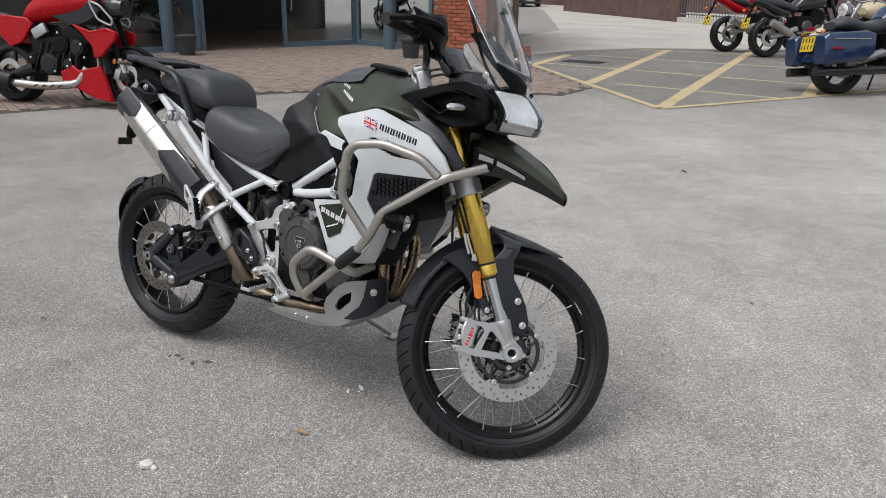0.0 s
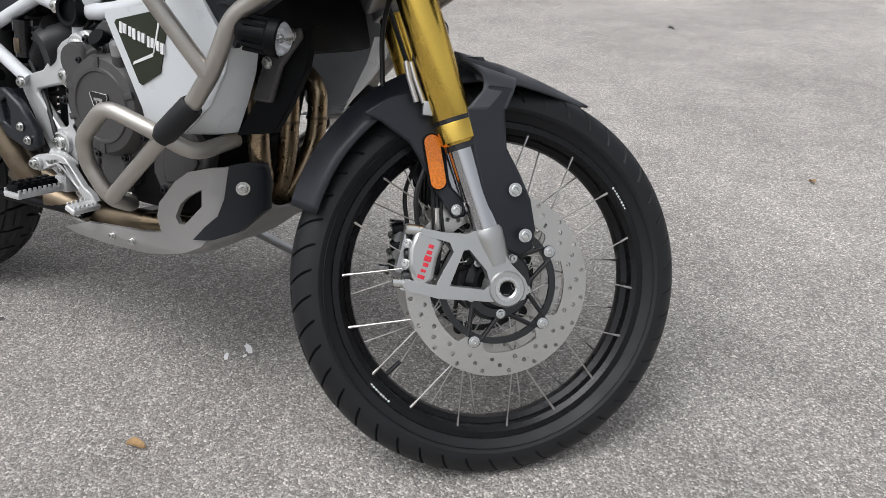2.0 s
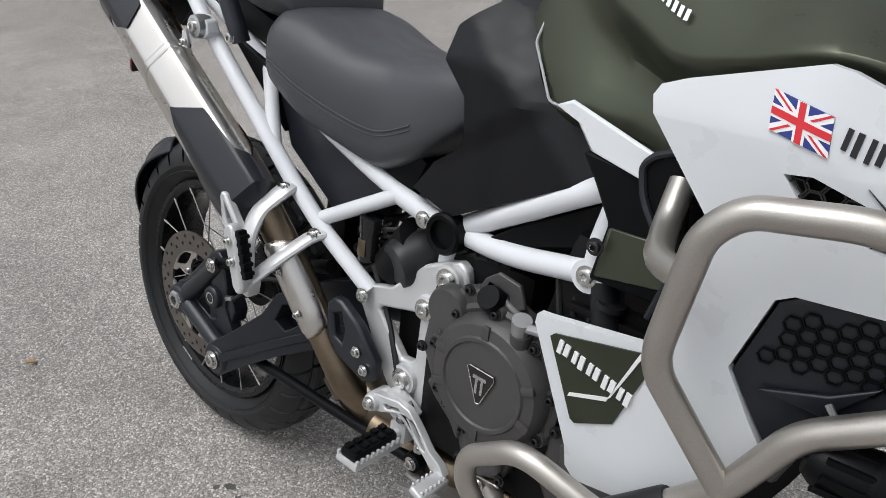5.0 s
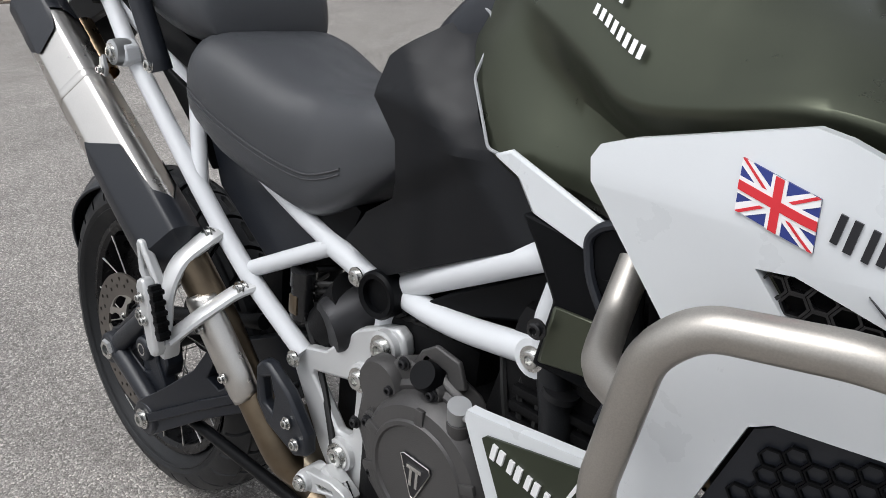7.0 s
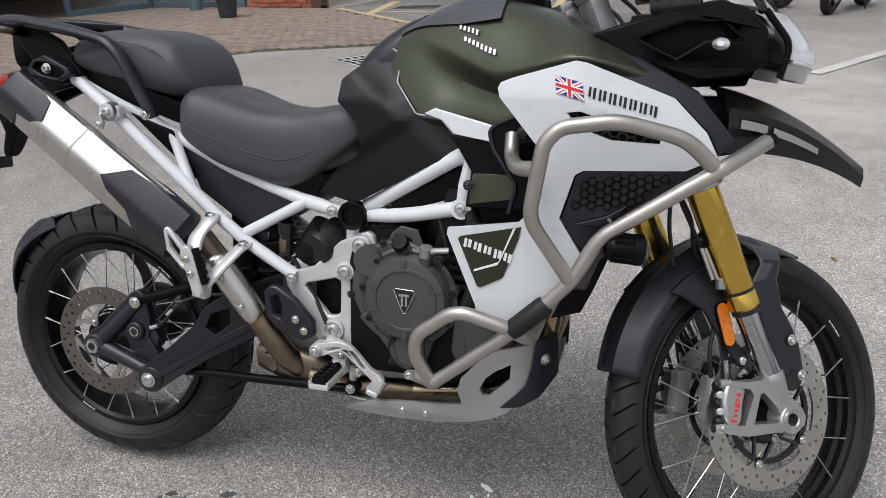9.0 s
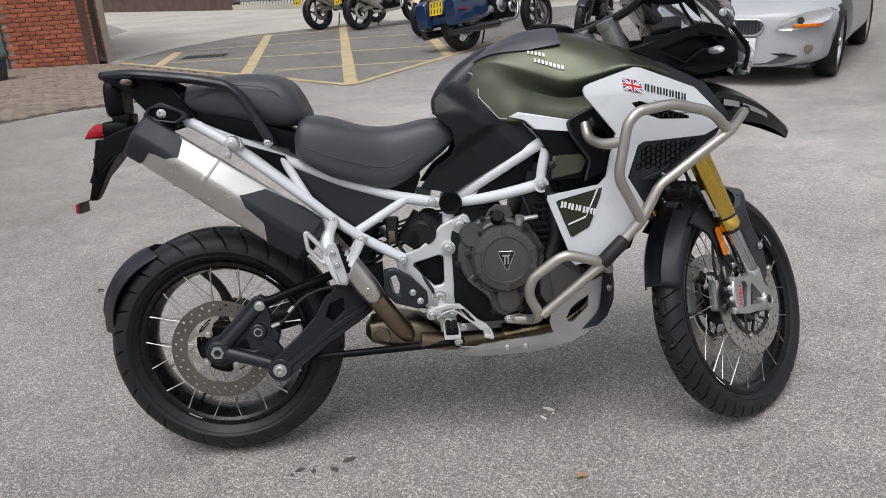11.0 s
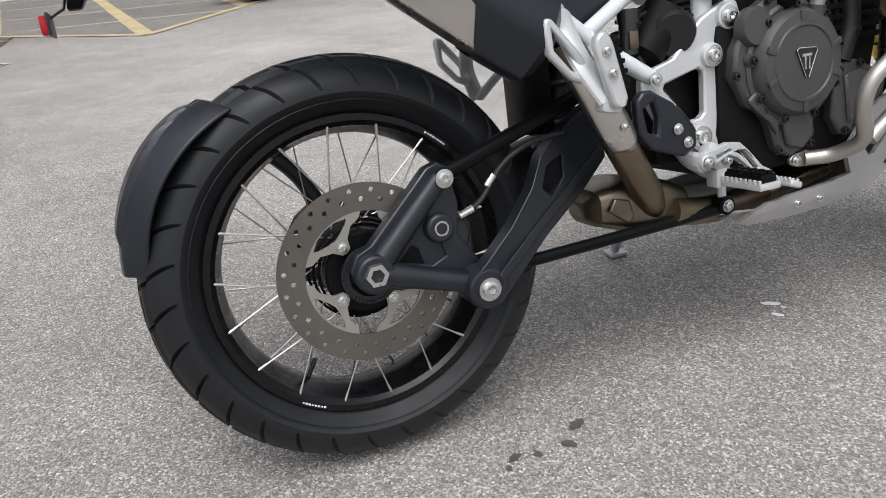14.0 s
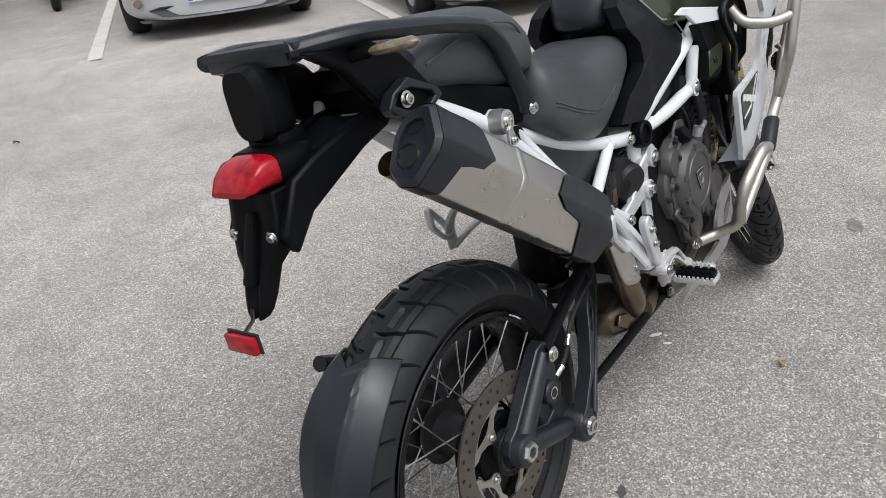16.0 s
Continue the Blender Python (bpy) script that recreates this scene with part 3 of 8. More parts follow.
def planter(x, y, s=1.0, label="empty dark plastic planter on the paving"):
    p = thing("planter", label, "planter", Matrix.Translation((x, y, 0.02)) @ Matrix.Scale(s, 4), "planters before the shop")
    part("pot", lathe([(0.0, 0.0), (0.115, 0.0), (0.12, 0.01), (0.15, 0.25), (0.175, 0.26), (0.18, 0.30), (0.165, 0.31), (0.155, 0.29), (0.14, 0.27), (0.0, 0.26)], 32, aim((0, 0, 0), (0, 0, 1))), POTM, p)
    part("soil", lathe([(0.0, 0.264), (0.148, 0.264)], 24, aim((0, 0, 0), (0, 0, 1))), JOINT, p)


planter(-8.95, 7.65, 1.15)
planter(-5.62, 10.0, 1.15)
dp = thing("drainpipe", "black round drainpipe with a shoe on the brick corner", "drainpipe")
part("pipe", tube([(-4.62, 11.58, 4.2), (-4.62, 11.58, 0.16)], 0.045, 20), PIPE, dp)
part("socket", tube([(-4.62, 11.58, 0.26), (-4.62, 11.58, 0.16)], 0.056, 20), PIPE, dp)
part("shoe", tube([(-4.62, 11.58, 0.2), (-4.61, 11.56, 0.08), (-4.58, 11.48, 0.02)], [0.05, 0.055, 0.06], 16), PIPE, dp)

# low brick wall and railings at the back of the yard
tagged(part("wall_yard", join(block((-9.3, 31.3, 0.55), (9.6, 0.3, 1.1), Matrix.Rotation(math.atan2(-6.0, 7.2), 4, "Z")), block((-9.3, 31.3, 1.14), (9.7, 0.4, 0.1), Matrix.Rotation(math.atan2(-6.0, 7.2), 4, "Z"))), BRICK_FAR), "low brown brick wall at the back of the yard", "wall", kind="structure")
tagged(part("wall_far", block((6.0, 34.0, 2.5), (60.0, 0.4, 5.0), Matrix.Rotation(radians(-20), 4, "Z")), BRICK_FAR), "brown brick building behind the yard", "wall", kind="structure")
fence = thing("fence", "grey painted steel railings along the yard", "fence")
fa, fb = Vector((-5.7, 28.1, 0)), Vector((8.0, 19.0, 0))
FENCEM = mat("grey_railing", (0.12, 0.13, 0.14), 0.5, var=0.1)
part("base_wall", block((fa + fb) / 2 + Vector((0, 0, 0.1)), ((fb - fa).length, 0.2, 0.2), Matrix.Rotation(math.atan2(fb.y - fa.y, fb.x - fa.x), 4, "Z")), CONCRETE, fence)
for z in (0.32, 1.35):
    part("rail", rod(fa + Vector((0, 0, z)), fb + Vector((0, 0, z)), 0.025, 8), FENCEM, fence)
pf = None
for k in range(115):
    p = fa.lerp(fb, (k + 0.5) / 115)
    if pf is None:
        pf = part("picket", rod((0, 0, 0.2), (0, 0, 1.5), 0.013, 8), FENCEM, fence, m=Matrix.Translation(p))
    else:
        again(pf, Matrix.Translation(p))


# drain grates in the yard
def grate(c, ang, sx, sy, nx, ny, label, material=None):
    g = thing("drain_grate", label, "drain", Matrix.Translation((*c, 0)) @ Matrix.Rotation(ang, 4, "Z"))
    # shallow black slab, its colour standing for the shade down the drain
    part("pit", block((0, 0, 0.001), (sx, sy, 0.006)), PITM, g)
    for k in range(nx + 1):
        part("bar", block((-sx / 2 + sx * k / nx, 0, 0.0048), (0.026, sy, 0.0012)), material or GRATE, g)
    for k in range(ny + 1):
        part("bar", block((0, -sy / 2 + sy * k / ny, 0.0052), (sx, 0.026, 0.0012)), material or GRATE, g)


PITM = mat("drain_pit_shade", (0.012, 0.012, 0.012), 0.9, spec=0.1, var=0.2)
GRATE = mat("pale_iron_grate", (0.55, 0.53, 0.50), 0.6, metal=0.2, var=0.15, vscale=12)
grate((-1.66, 6.17), math.atan2(0.39, 0.31), 0.54, 0.70, 6, 5, "pale worn iron drain grate set in the asphalt")
grate((-2.9, 11.7), 0.05, 0.75, 0.5, 8, 4, "dark worn iron drain grate set in the asphalt", mat("dark_iron_grate", (0.1, 0.095, 0.09), 0.6, metal=0.4, var=0.15))


# ---- the motorcycle: x ahead, -y its right side, z up, then leaned on its stand ----
bike = thing("motorcycle", "matt green and white adventure motorcycle with spoked wheels on its stand", "motorcycle", Matrix.Rotation(radians(-LEANS), 4, "X"))
AXLE_F = Vector((1.517, 0, 0.324))
AXLE_R = Vector((0.004, 0, 0.338))
RAKE = radians(24)
STEER_UP = Vector((-math.sin(RAKE), 0, math.cos(RAKE)))
STEER_AT = AXLE_F - 0.038 * Vector((math.cos(RAKE), 0, math.sin(RAKE)))
STEER = Matrix.Translation(STEER_AT) @ Matrix.Rotation(radians(39), 4, STEER_UP) @ Matrix.Translation(-STEER_AT)
BOLT_MESH = {}


def bolt(p, r=0.008, parent=None, d=(0, -1, 0), h=0.007, material=None, m=None, name="bolt"):
    key = (round(r, 4), round(h, 4), material)
    pose_ = aim(p, -Vector(d))
    if m is not None:
        pose_ = m @ pose_
    if key not in BOLT_MESH:
        BOLT_MESH[key] = part(name, bolt_bm(r, h), material or BOLT, parent, m=pose_)
        return BOLT_MESH[key]
    return again(BOLT_MESH[key], pose_, parent)


def bp(name, bm, material, label="", parent=None, bevel=0.0, m=None, smooth=35.0):
    return part(name, bm, material, parent or bike, label, m, bevel, smooth)


# wheels
def tyre_bm(R, half, depth, blocks, shoulder, skew):
    """A dual-purpose tyre: round section with slanted tread grooves."""
    prof = []
    wide = half > 0.06
    for k in range(41):
        s = -1 + 2 * k / 40
        a = s * 2.2
        y = half * math.sin(max(-math.pi / 2, min(math.pi / 2, a * 0.93))) if abs(a) < 1.69 else math.copysign(half * (1 - 0.42 * (abs(a) - 1.69) / 0.51), a)
        r = R - depth * (1 - math.cos(min(abs(a), 2.2) / 2.2 * math.pi * 0.5)) ** 1.05
        prof.append((r, y))
    steps = (0.0, 0.014, 0.06, 0.11, 0.124, 0.22, 0.32, 0.42, 0.5, 0.514, 0.56, 0.61, 0.624, 0.72, 0.82, 0.92)
    n = blocks * len(steps)
    bm = bmesh.new()
    rings = []
    for j in range(n):
        ring = []
        for r, y in prof:
            t = abs(y) / half
            q = 2 * math.pi * (j // len(steps) + steps[j % len(steps)] - skew * t * t) / blocks
            tread = r > R - depth * shoulder
            rr = r
            if tread:
                ph = (steps[j % len(steps)] + (0.5 if y > 0 else 0.0)) % 1.0
                if 0.01 < ph < 0.115 and t > 0.08:
                    rr -= 0.011 if wide else 0.009
                elif wide and abs(t - 0.58) < 0.06:
                    rr -= 0.005
                elif abs(t - 0.30) < 0.06 and ((j // len(steps)) % 2 == 0 or wide) and 0.3 < ph < 0.9:
                    rr -= 0.006
            ring.append(bm.verts.new((rr * math.cos(q), y, rr * math.sin(q))))
        rings.append(ring)
    for j in range(n):
        a, b = rings[j], rings[(j + 1) % n]
        for i in range(len(prof) - 1):
            bm.faces.new((a[i], a[i + 1], b[i + 1], b[i]))
    # raised rings and markings on the wall
    for sy in (-1, 1):
        rr = R - depth * 0.72
        bm2 = lathe([(rr + 0.0012, sy * half * 0.985), (rr, sy * (half * 0.985 + 0.0012)), (rr - 0.0012, sy * half * 0.985)], 96)
        bm = join(bm, bm2)
    return bm


def rim_bm(r, half):
    return lathe([(r + 0.006, -half), (r + 0.008, -half + 0.003), (r - 0.001, -half + 0.008), (r - 0.004, -half + 0.016), (r - 0.014, -half * 0.35), (r - 0.016, 0),
                  (r - 0.014, half * 0.35), (r - 0.004, half - 0.016), (r - 0.001, half - 0.008), (r + 0.008, half - 0.003), (r + 0.006, half), (r - 0.004, half), (r - 0.012, half - 0.006), (r - 0.015, half - 0.018), (r - 0.024, half * 0.3),
                  (r - 0.026, 0), (r - 0.024, -half * 0.3), (r - 0.015, -half + 0.018), (r - 0.012, -half + 0.006), (r - 0.004, -half)], 96, closed=True)


EAR = -0.30  # where the first ear of the front discs stands


def disc_bm(ro, ri, th, holes, hr):
    """A drilled brake disc: a ring with real holes, in the x-z plane round the y axis."""
    outer = [(ro * math.cos(2 * math.pi * k / 96), ro * math.sin(2 * math.pi * k / 96)) for k in range(96)]
    inner = []
    for k in range(120):
        q = 2 * math.pi * k / 120
        near = min(abs((q - EAR - 2 * math.pi * j / 5 + math.pi) % (2 * math.pi) - math.pi) for j in range(5))
        r_in = ri - (0.020 * max(0.0, min(1.0, (0.21 - near) / 0.08)) if ri > 0.1 else 0.0)
        inner.append((r_in * math.cos(q), r_in * math.sin(q)))
    hs = [inner]
    for k in range(holes):
        rr = ri + (ro - ri) * ((0.28, 0.55, 0.82)[k % 3] if ri > 0.1 else (0.42, 0.74)[k % 2])
        q = 2 * math.pi * (k + 0.3) / holes
        hs.append([(rr * math.cos(q) + hr * math.cos(a), rr * math.sin(q) + hr * math.sin(a)) for a in (2 * math.pi * j / 8 for j in range(8))])
    return plate(outer, -th / 2, th / 2, hs)


def wheel(name, axle, R, half, depth, blocks, rim_half, spokes, disc_r, disc_in, disc_y, sides, m, label, tilt=0.0):
    at = m @ Matrix.Translation(axle)
    rim_r = R - depth
    hub_w = bp(name, rim_bm(rim_r, rim_half), RIM, label, m=at @ Matrix.Rotation(tilt, 4, "Y"))
    part("tyre", tyre_bm(R, half, depth, blocks, 0.50 if half > 0.06 else 0.42, 0.75), RUBBER, hub_w, "black dual-purpose tyre with slanted tread grooves", smooth=28)
    part("hub", lathe([(0.0, -0.075), (0.03, -0.075), (0.034, -0.06), (0.062, -0.055), (0.064, -0.045), (0.045, -0.04), (0.036, -0.02), (0.036, 0.02), (0.045, 0.04), (0.064, 0.045), (0.062, 0.055), (0.034, 0.06), (0.03, 0.075), (0.0, 0.075)], 40), DARKM, hub_w, "black cast hub")
    sp = None
    for s in (-1, 1):
        for k in range(spokes):
            q = 2 * math.pi * (k + (0.5 if s > 0 else 0)) / spokes
            lean_ = (0.62 if k % 2 else -0.62)
            a = Vector(((rim_r - 0.013) * math.cos(q), s * (rim_half - 0.006), (rim_r - 0.013) * math.sin(q)))
            b = Vector((0.06 * math.cos(q + lean_), s * 0.05, 0.06 * math.sin(q + lean_)))
            d = b - a
            mm = aim(a, d)
            if sp is None:
                ln = d.length
                sp = part("spoke", join(rod((0, 0.012, 0), (0, ln, 0), 0.0014, 6), rod((0, -0.006, 0), (0, 0.012, 0), 0.0026, 6, 0.002)), STEEL, hub_w, m=mm)
            else:
                again(sp, mm)
    for s in sides:
        dm = DISC if disc_in > 0.1 else RDISC
        dk = part("brake_disc", disc_bm(disc_r, disc_in, 0.0045, 60 if disc_in > 0.1 else 48, 0.0040 if disc_in > 0.1 else 0.0042), dm, hub_w, "drilled steel brake disc", m=Matrix.Translation((0, s * disc_y, 0)))
        if disc_in > 0.1:
            car = []
            for k in range(5):
                q = 2 * math.pi * k / 5 + EAR
                for off in (-0.36, 0.30):
                    car.append(rod((0.046 * math.cos(q + off * 1.9), 0, 0.046 * math.sin(q + off * 1.9)), ((disc_in - 0.016) * math.cos(q + off * 0.35), 0, (disc_in - 0.016) * math.sin(q + off * 0.35)), 0.0042, 8))
                car.append(lathe([(0.0, -0.005), (0.011, -0.005), (0.011, 0.005), (0.0, 0.005)], 18, Matrix.Translation(((disc_in - 0.013) * math.cos(q), 0, (disc_in - 0.013) * math.sin(q)))))
            car.append(lathe([(0.042, -0.004), (0.056, -0.004), (0.056, 0.004), (0.042, 0.004)], 40, closed=True))
            car.append(lathe([(disc_in - 0.026, -0.003), (disc_in - 0.015, -0.003), (disc_in - 0.015, 0.003), (disc_in - 0.026, 0.003)], 60, closed=True))
            part("disc_carrier", join(*car), GLOSSB, dk, "black spider carrier of the disc")
            for k in range(5):
                q = 2 * math.pi * k / 5 + EAR
                p = Vector(((disc_in - 0.012) * math.cos(q), s * 0.004, (disc_in - 0.012) * math.sin(q)))
                bolt(p, 0.0066, dk, (0, s, 0), 0.005)
                bolt(Vector((0.050 * math.cos(q + 0.5), s * 0.004, 0.050 * math.sin(q + 0.5))), 0.0055, dk, (0, s, 0), 0.006)
        else:
            # a star of bent arms inside the ring, and the toothed sensor ring
            arms = []
            for k in range(4):
                q = math.pi / 2 * k + 0.72
                o = [(rr * math.cos(q + ang), rr * math.sin(q + ang)) for ang, rr in ((-0.66, disc_in + 0.002), (-0.60, disc_in - 0.010), (-0.42, 0.080), (-0.24, 0.064), (-0.17, 0.050), (0.0, 0.046), (0.17, 0.050), (0.24, 0.064), (0.42, 0.080), (0.60, disc_in - 0.010), (0.66, disc_in + 0.002), (0.4, disc_in + 0.003), (0.0, disc_in + 0.003), (-0.4, disc_in + 0.003))]
                h = [(rr * math.cos(q + ang), rr * math.sin(q + ang)) for ang, rr in ((-0.40, disc_in - 0.005), (-0.34, disc_in - 0.012), (-0.15, 0.076), (0.0, 0.073), (0.15, 0.076), (0.34, disc_in - 0.012), (0.40, disc_in - 0.005), (0.2, disc_in - 0.002), (0.0, disc_in - 0.001), (-0.2, disc_in - 0.002))]
                arms.append(plate(o, -0.002, 0.002, [h]))
            for arm in arms:
                part("carrier_arm", arm, ARMS, dk, "bare steel carrier arm of the disc")
            part("hub_flange", lathe([(0.0, -0.004), (0.062, -0.004), (0.066, 0.0), (0.066, 0.010), (0.0, 0.010)], 40, Matrix.Translation((0, -s * 0.010, 0))), BLACKP, dk, "black hub flange behind the carrier")
            for k in range(3):
                part("flange_ring", lathe([(0.070 + 0.006 * k, -s * (0.022 + 0.012 * k)), (0.074 + 0.006 * k, -s * (0.026 + 0.012 * k)), (0.070 + 0.006 * k, -s * (0.030 + 0.012 * k))], 40), BLACKP, dk)
            ring = lathe([(0.034, s * 0.016), (0.046, s * 0.016), (0.046, s * 0.012), (0.034, s * 0.012)], 48, closed=True)
            part("sensor_ring", join(ring, *[block((0.042 * math.cos(2 * math.pi * k / 40), s * 0.017, 0.042 * math.sin(2 * math.pi * k / 40)), (0.0035, 0.003, 0.0035)) for k in range(40)]), DARKM, dk, "toothed black sensor ring")
            for k in range(4):
                q = math.pi / 2 * k + 0.72
                bolt(Vector((0.058 * math.cos(q), s * 0.003, 0.058 * math.sin(q))), 0.006, dk, (0, s, 0), 0.005)
    # valve and small rim lettering bars
    q = -2.0
    part("valve", rod(((rim_r - 0.02) * math.cos(q), 0, (rim_r - 0.02) * math.sin(q)), ((rim_r - 0.058) * math.cos(q), 0, (rim_r - 0.058) * math.sin(q)), 0.004, 8), DARKM, hub_w)
    for q0 in (-2.05, 0.9):
        bars = []
        for k in range(8):
            q = q0 + k * 0.022
            mm = Matrix.Translation(((rim_r + 0.0015) * math.cos(q), -rim_half - 0.0005, (rim_r + 0.0015) * math.sin(q))) @ Matrix.Rotation(-q, 4, "Y")
            bars.append(block((0, 0, 0), (0.0032 if k % 3 else 0.002, 0.0008, 0.0032)))
            bars[-1].transform(mm)
        part("rim_mark", join(*bars), DECALW, hub_w, "small white mark bars on the rim")
    return hub_w


front_wheel = wheel("front_wheel", AXLE_F, 0.342, 0.046, 0.075, 46, 0.034, 18, 0.156, 0.116, 0.062, (-1, 1), STEER, "black spoked front wheel", 0.3)
rear_wheel = wheel("rear_wheel", AXLE_R, 0.334, 0.077, 0.098, 30, 0.060, 18, 0.141, 0.098, 0.098, (-1,), Matrix(), "black spoked rear wheel", 0.1)


# front fork, all turned with the bars
def along(z, y=0.0, off=0.0):
    """A point of a fork leg at height z."""
    k = (z - AXLE_F.z) / STEER_UP.z
    p = AXLE_F + STEER_UP * k
    return Vector((p.x + off, y, z))


CARRIER = [(1.368, 0.407), (1.405, 0.403), (1.440, 0.404), (1.459, 0.412), (1.478, 0.418), (1.497, 0.391), (1.518, 0.366), (1.545, 0.343), (1.553, 0.328), (1.549, 0.310), (1.528, 0.301), (1.462, 0.300), (1.409, 0.298), (1.360, 0.306), (1.349, 0.314), (1.352, 0.324), (1.402, 0.319), (1.412, 0.345), (1.424, 0.374), (1.416, 0.388), (1.400, 0.391), (1.370, 0.395)]
CARRIER_GAP = [(1.424, 0.320), (1.440, 0.378), (1.449, 0.380), (1.480, 0.350), (1.490, 0.328), (1.480, 0.319)]
for s, side in ((-1, "right"), (1, "left")):
    y = s * 0.105
    leg = bp("fork_leg", rod(along(0.40, y), along(0.60, y), 0.0235, 24), CHROME, "polished fork slider", m=STEER)
    outer = tube([along(0.545, y), along(0.55, y), along(0.575, y), along(0.58, y), along(0.585, y), along(0.79, y), along(0.80, y), along(1.06, y)],
                 [0.027, 0.031, 0.031, 0.0285, 0.031, 0.031, 0.0325, 0.0325], 32)
    part("outer_tube", outer, GOLD, leg, "gold anodised fork tube")
    part("seal_ring", tube([along(0.577, y), along(0.584, y)], 0.0302, 32), GLOSSB, leg)
    part("wiper", tube([along(0.537, y), along(0.547, y)], 0.0275, 32), GLOSSB, leg)
    # axle casting: an open forked plate that carries the caliper
    cast = join(tube([along(0.362, y), along(0.40, y), along(0.412, y), along(0.418, y)], [0.0215, 0.0265, 0.0275, 0.025], 24),
                lathe([(0.0125, -0.020), (0.027, -0.021), (0.031, -0.016), (0.033, 0.014), (0.0125, 0.014)], 32, Matrix.Translation((AXLE_F.x, y, AXLE_F.z)) @ Matrix.Rotation(0 if s < 0 else math.pi, 4, "X"), closed=True))
    foot = part("axle_casting", cast, CASTAL, leg, "silver cast fork foot")
    part("caliper_carrier", plate(CARRIER, y + s * 0.018, y - s * 0.008, [CARRIER_GAP, [(AXLE_F.x + 0.023 * math.cos(2 * math.pi * k / 24), AXLE_F.z + 0.023 * math.sin(2 * math.pi * k / 24)) for k in range(24)]]), CASTAL, leg, "silver forked caliper carrier", bevel=0.0045)
    for x_, z_ in ((1.366, 0.402), (1.354, 0.317)):
        part("lug_bolt", tube([(x_ - 0.020, y + s * 0.008, z_), (x_ + 0.006, y + s * 0.008, z_)], 0.0085, 12), BOLT, leg)
    part("axle_end", join(lathe([(0.0125, -0.001), (0.0150, -0.003), (0.020, -0.003), (0.021, 0.003)], 30), lathe([(0.0, 0.010), (0.0118, 0.010), (0.0125, -0.001)], 6)), BOLT, leg, "hollow hexagon axle end", m=Matrix.Translation((AXLE_F.x, y + s * 0.020, AXLE_F.z)) @ Matrix.Rotation(0 if s < 0 else math.pi, 4, "X"))
    # black disc over the bore's floor stands for the shade inside it
    part("axle_bore", lathe([(0.0, 0.008), (0.0112, 0.008)], 6, Matrix.Translation((AXLE_F.x, y + s * 0.0195, AXLE_F.z)) @ Matrix.Rotation(0 if s < 0 else math.pi, 4, "X")), BLACKP, leg, "black disc in the axle bore in place of shade")
    # caliper
    cal = part("caliper", plate([(1.362, 0.404), (1.396, 0.399), (1.408, 0.387), (1.400, 0.360), (1.397, 0.326), (1.386, 0.316), (1.365, 0.321), (1.356, 0.345), (1.354, 0.372)], s * 0.121, s * 0.088), CASTAL, leg, "silver four-piston brake caliper with red mark", bevel=0.006)
    part("inner_half", block((1.380, s * 0.046, 0.360), (0.040, 0.026, 0.092), Matrix.Rotation(radians(8), 4, "Y"), ch=0.010), ALU, cal)
    for k, (w_, d_) in enumerate(((0.006, 0.0), (0.0045, 0.0005), (0.006, 0.001), (0.009, 0.001), (0.006, 0.0005), (0.006, 0.0))):
        part("mark_bar", block((1.3765 + 0.0022 * k + d_, s * 0.1216, 0.330 + 0.0098 * k), (0.0115 if k % 3 == 0 else 0.0085, 0.0012, w_), Matrix.Rotation(radians(12), 4, "Y"), ch=0.0004), BREMR, cal, "red mark bar")
    for z_ in (0.326, 0.362, 0.394):
        part("piston_plug", lathe([(0.0, -0.010), (0.009, -0.010), (0.0115, -0.006), (0.0125, 0.010)], 18, aim((1.360, s * 0.098, z_), (1, 0, 0.2))), DARKM, cal, "dark round piston plug")
        bolt((1.352, s * 0.112, z_ - 0.014), 0.0050, cal, (-0.6, s, 0), 0.006)
    part("pad_spring", block((1.404, s * 0.075, 0.362), (0.016, 0.03, 0.062), ch=0.004), DARKM, cal, "dark pad carrier inside the caliper")
    for k in range(3):
        part("wheel_loom", tube([(1.40 + 0.008 * k, s * 0.066, 0.395), (1.392 + 0.006 * k, s * 0.072, 0.44), (1.388 + 0.007 * k, s * 0.066, 0.49), (1.385, s * 0.06, 0.56)], 0.0032, 6, rad=0.04), CABLE, leg)
    part("hose_fitting", tube([(1.404, s * 0.070, 0.405), (1.398, s * 0.073, 0.440)], 0.0055, 10), STEEL, leg)
    part("brake_hose", tube([Vector((1.372, s * 0.062, 0.405)), Vector((1.36, s * 0.07, 0.46)), along(0.56, s * 0.066, -0.02), along(0.66, s * 0.06, -0.015), along(0.80, s * 0.05, -0.02)], 0.0042, 8, rad=0.05), CABLE, leg)
    part("hose_block", block(along(0.592, s * 0.104, -0.036), (0.018, 0.012, 0.022), ch=0.002), ALU, leg, "small silver hose block")
    for k in (0, 1):
        part("hose_union", tube([along(0.600, s * 0.104, -0.040 - 0.012 * k), along(0.635, s * 0.104, -0.042 - 0.010 * k), along(0.66, s * 0.10, -0.040 - 0.008 * k)], 0.0045, 10), STEEL, leg)

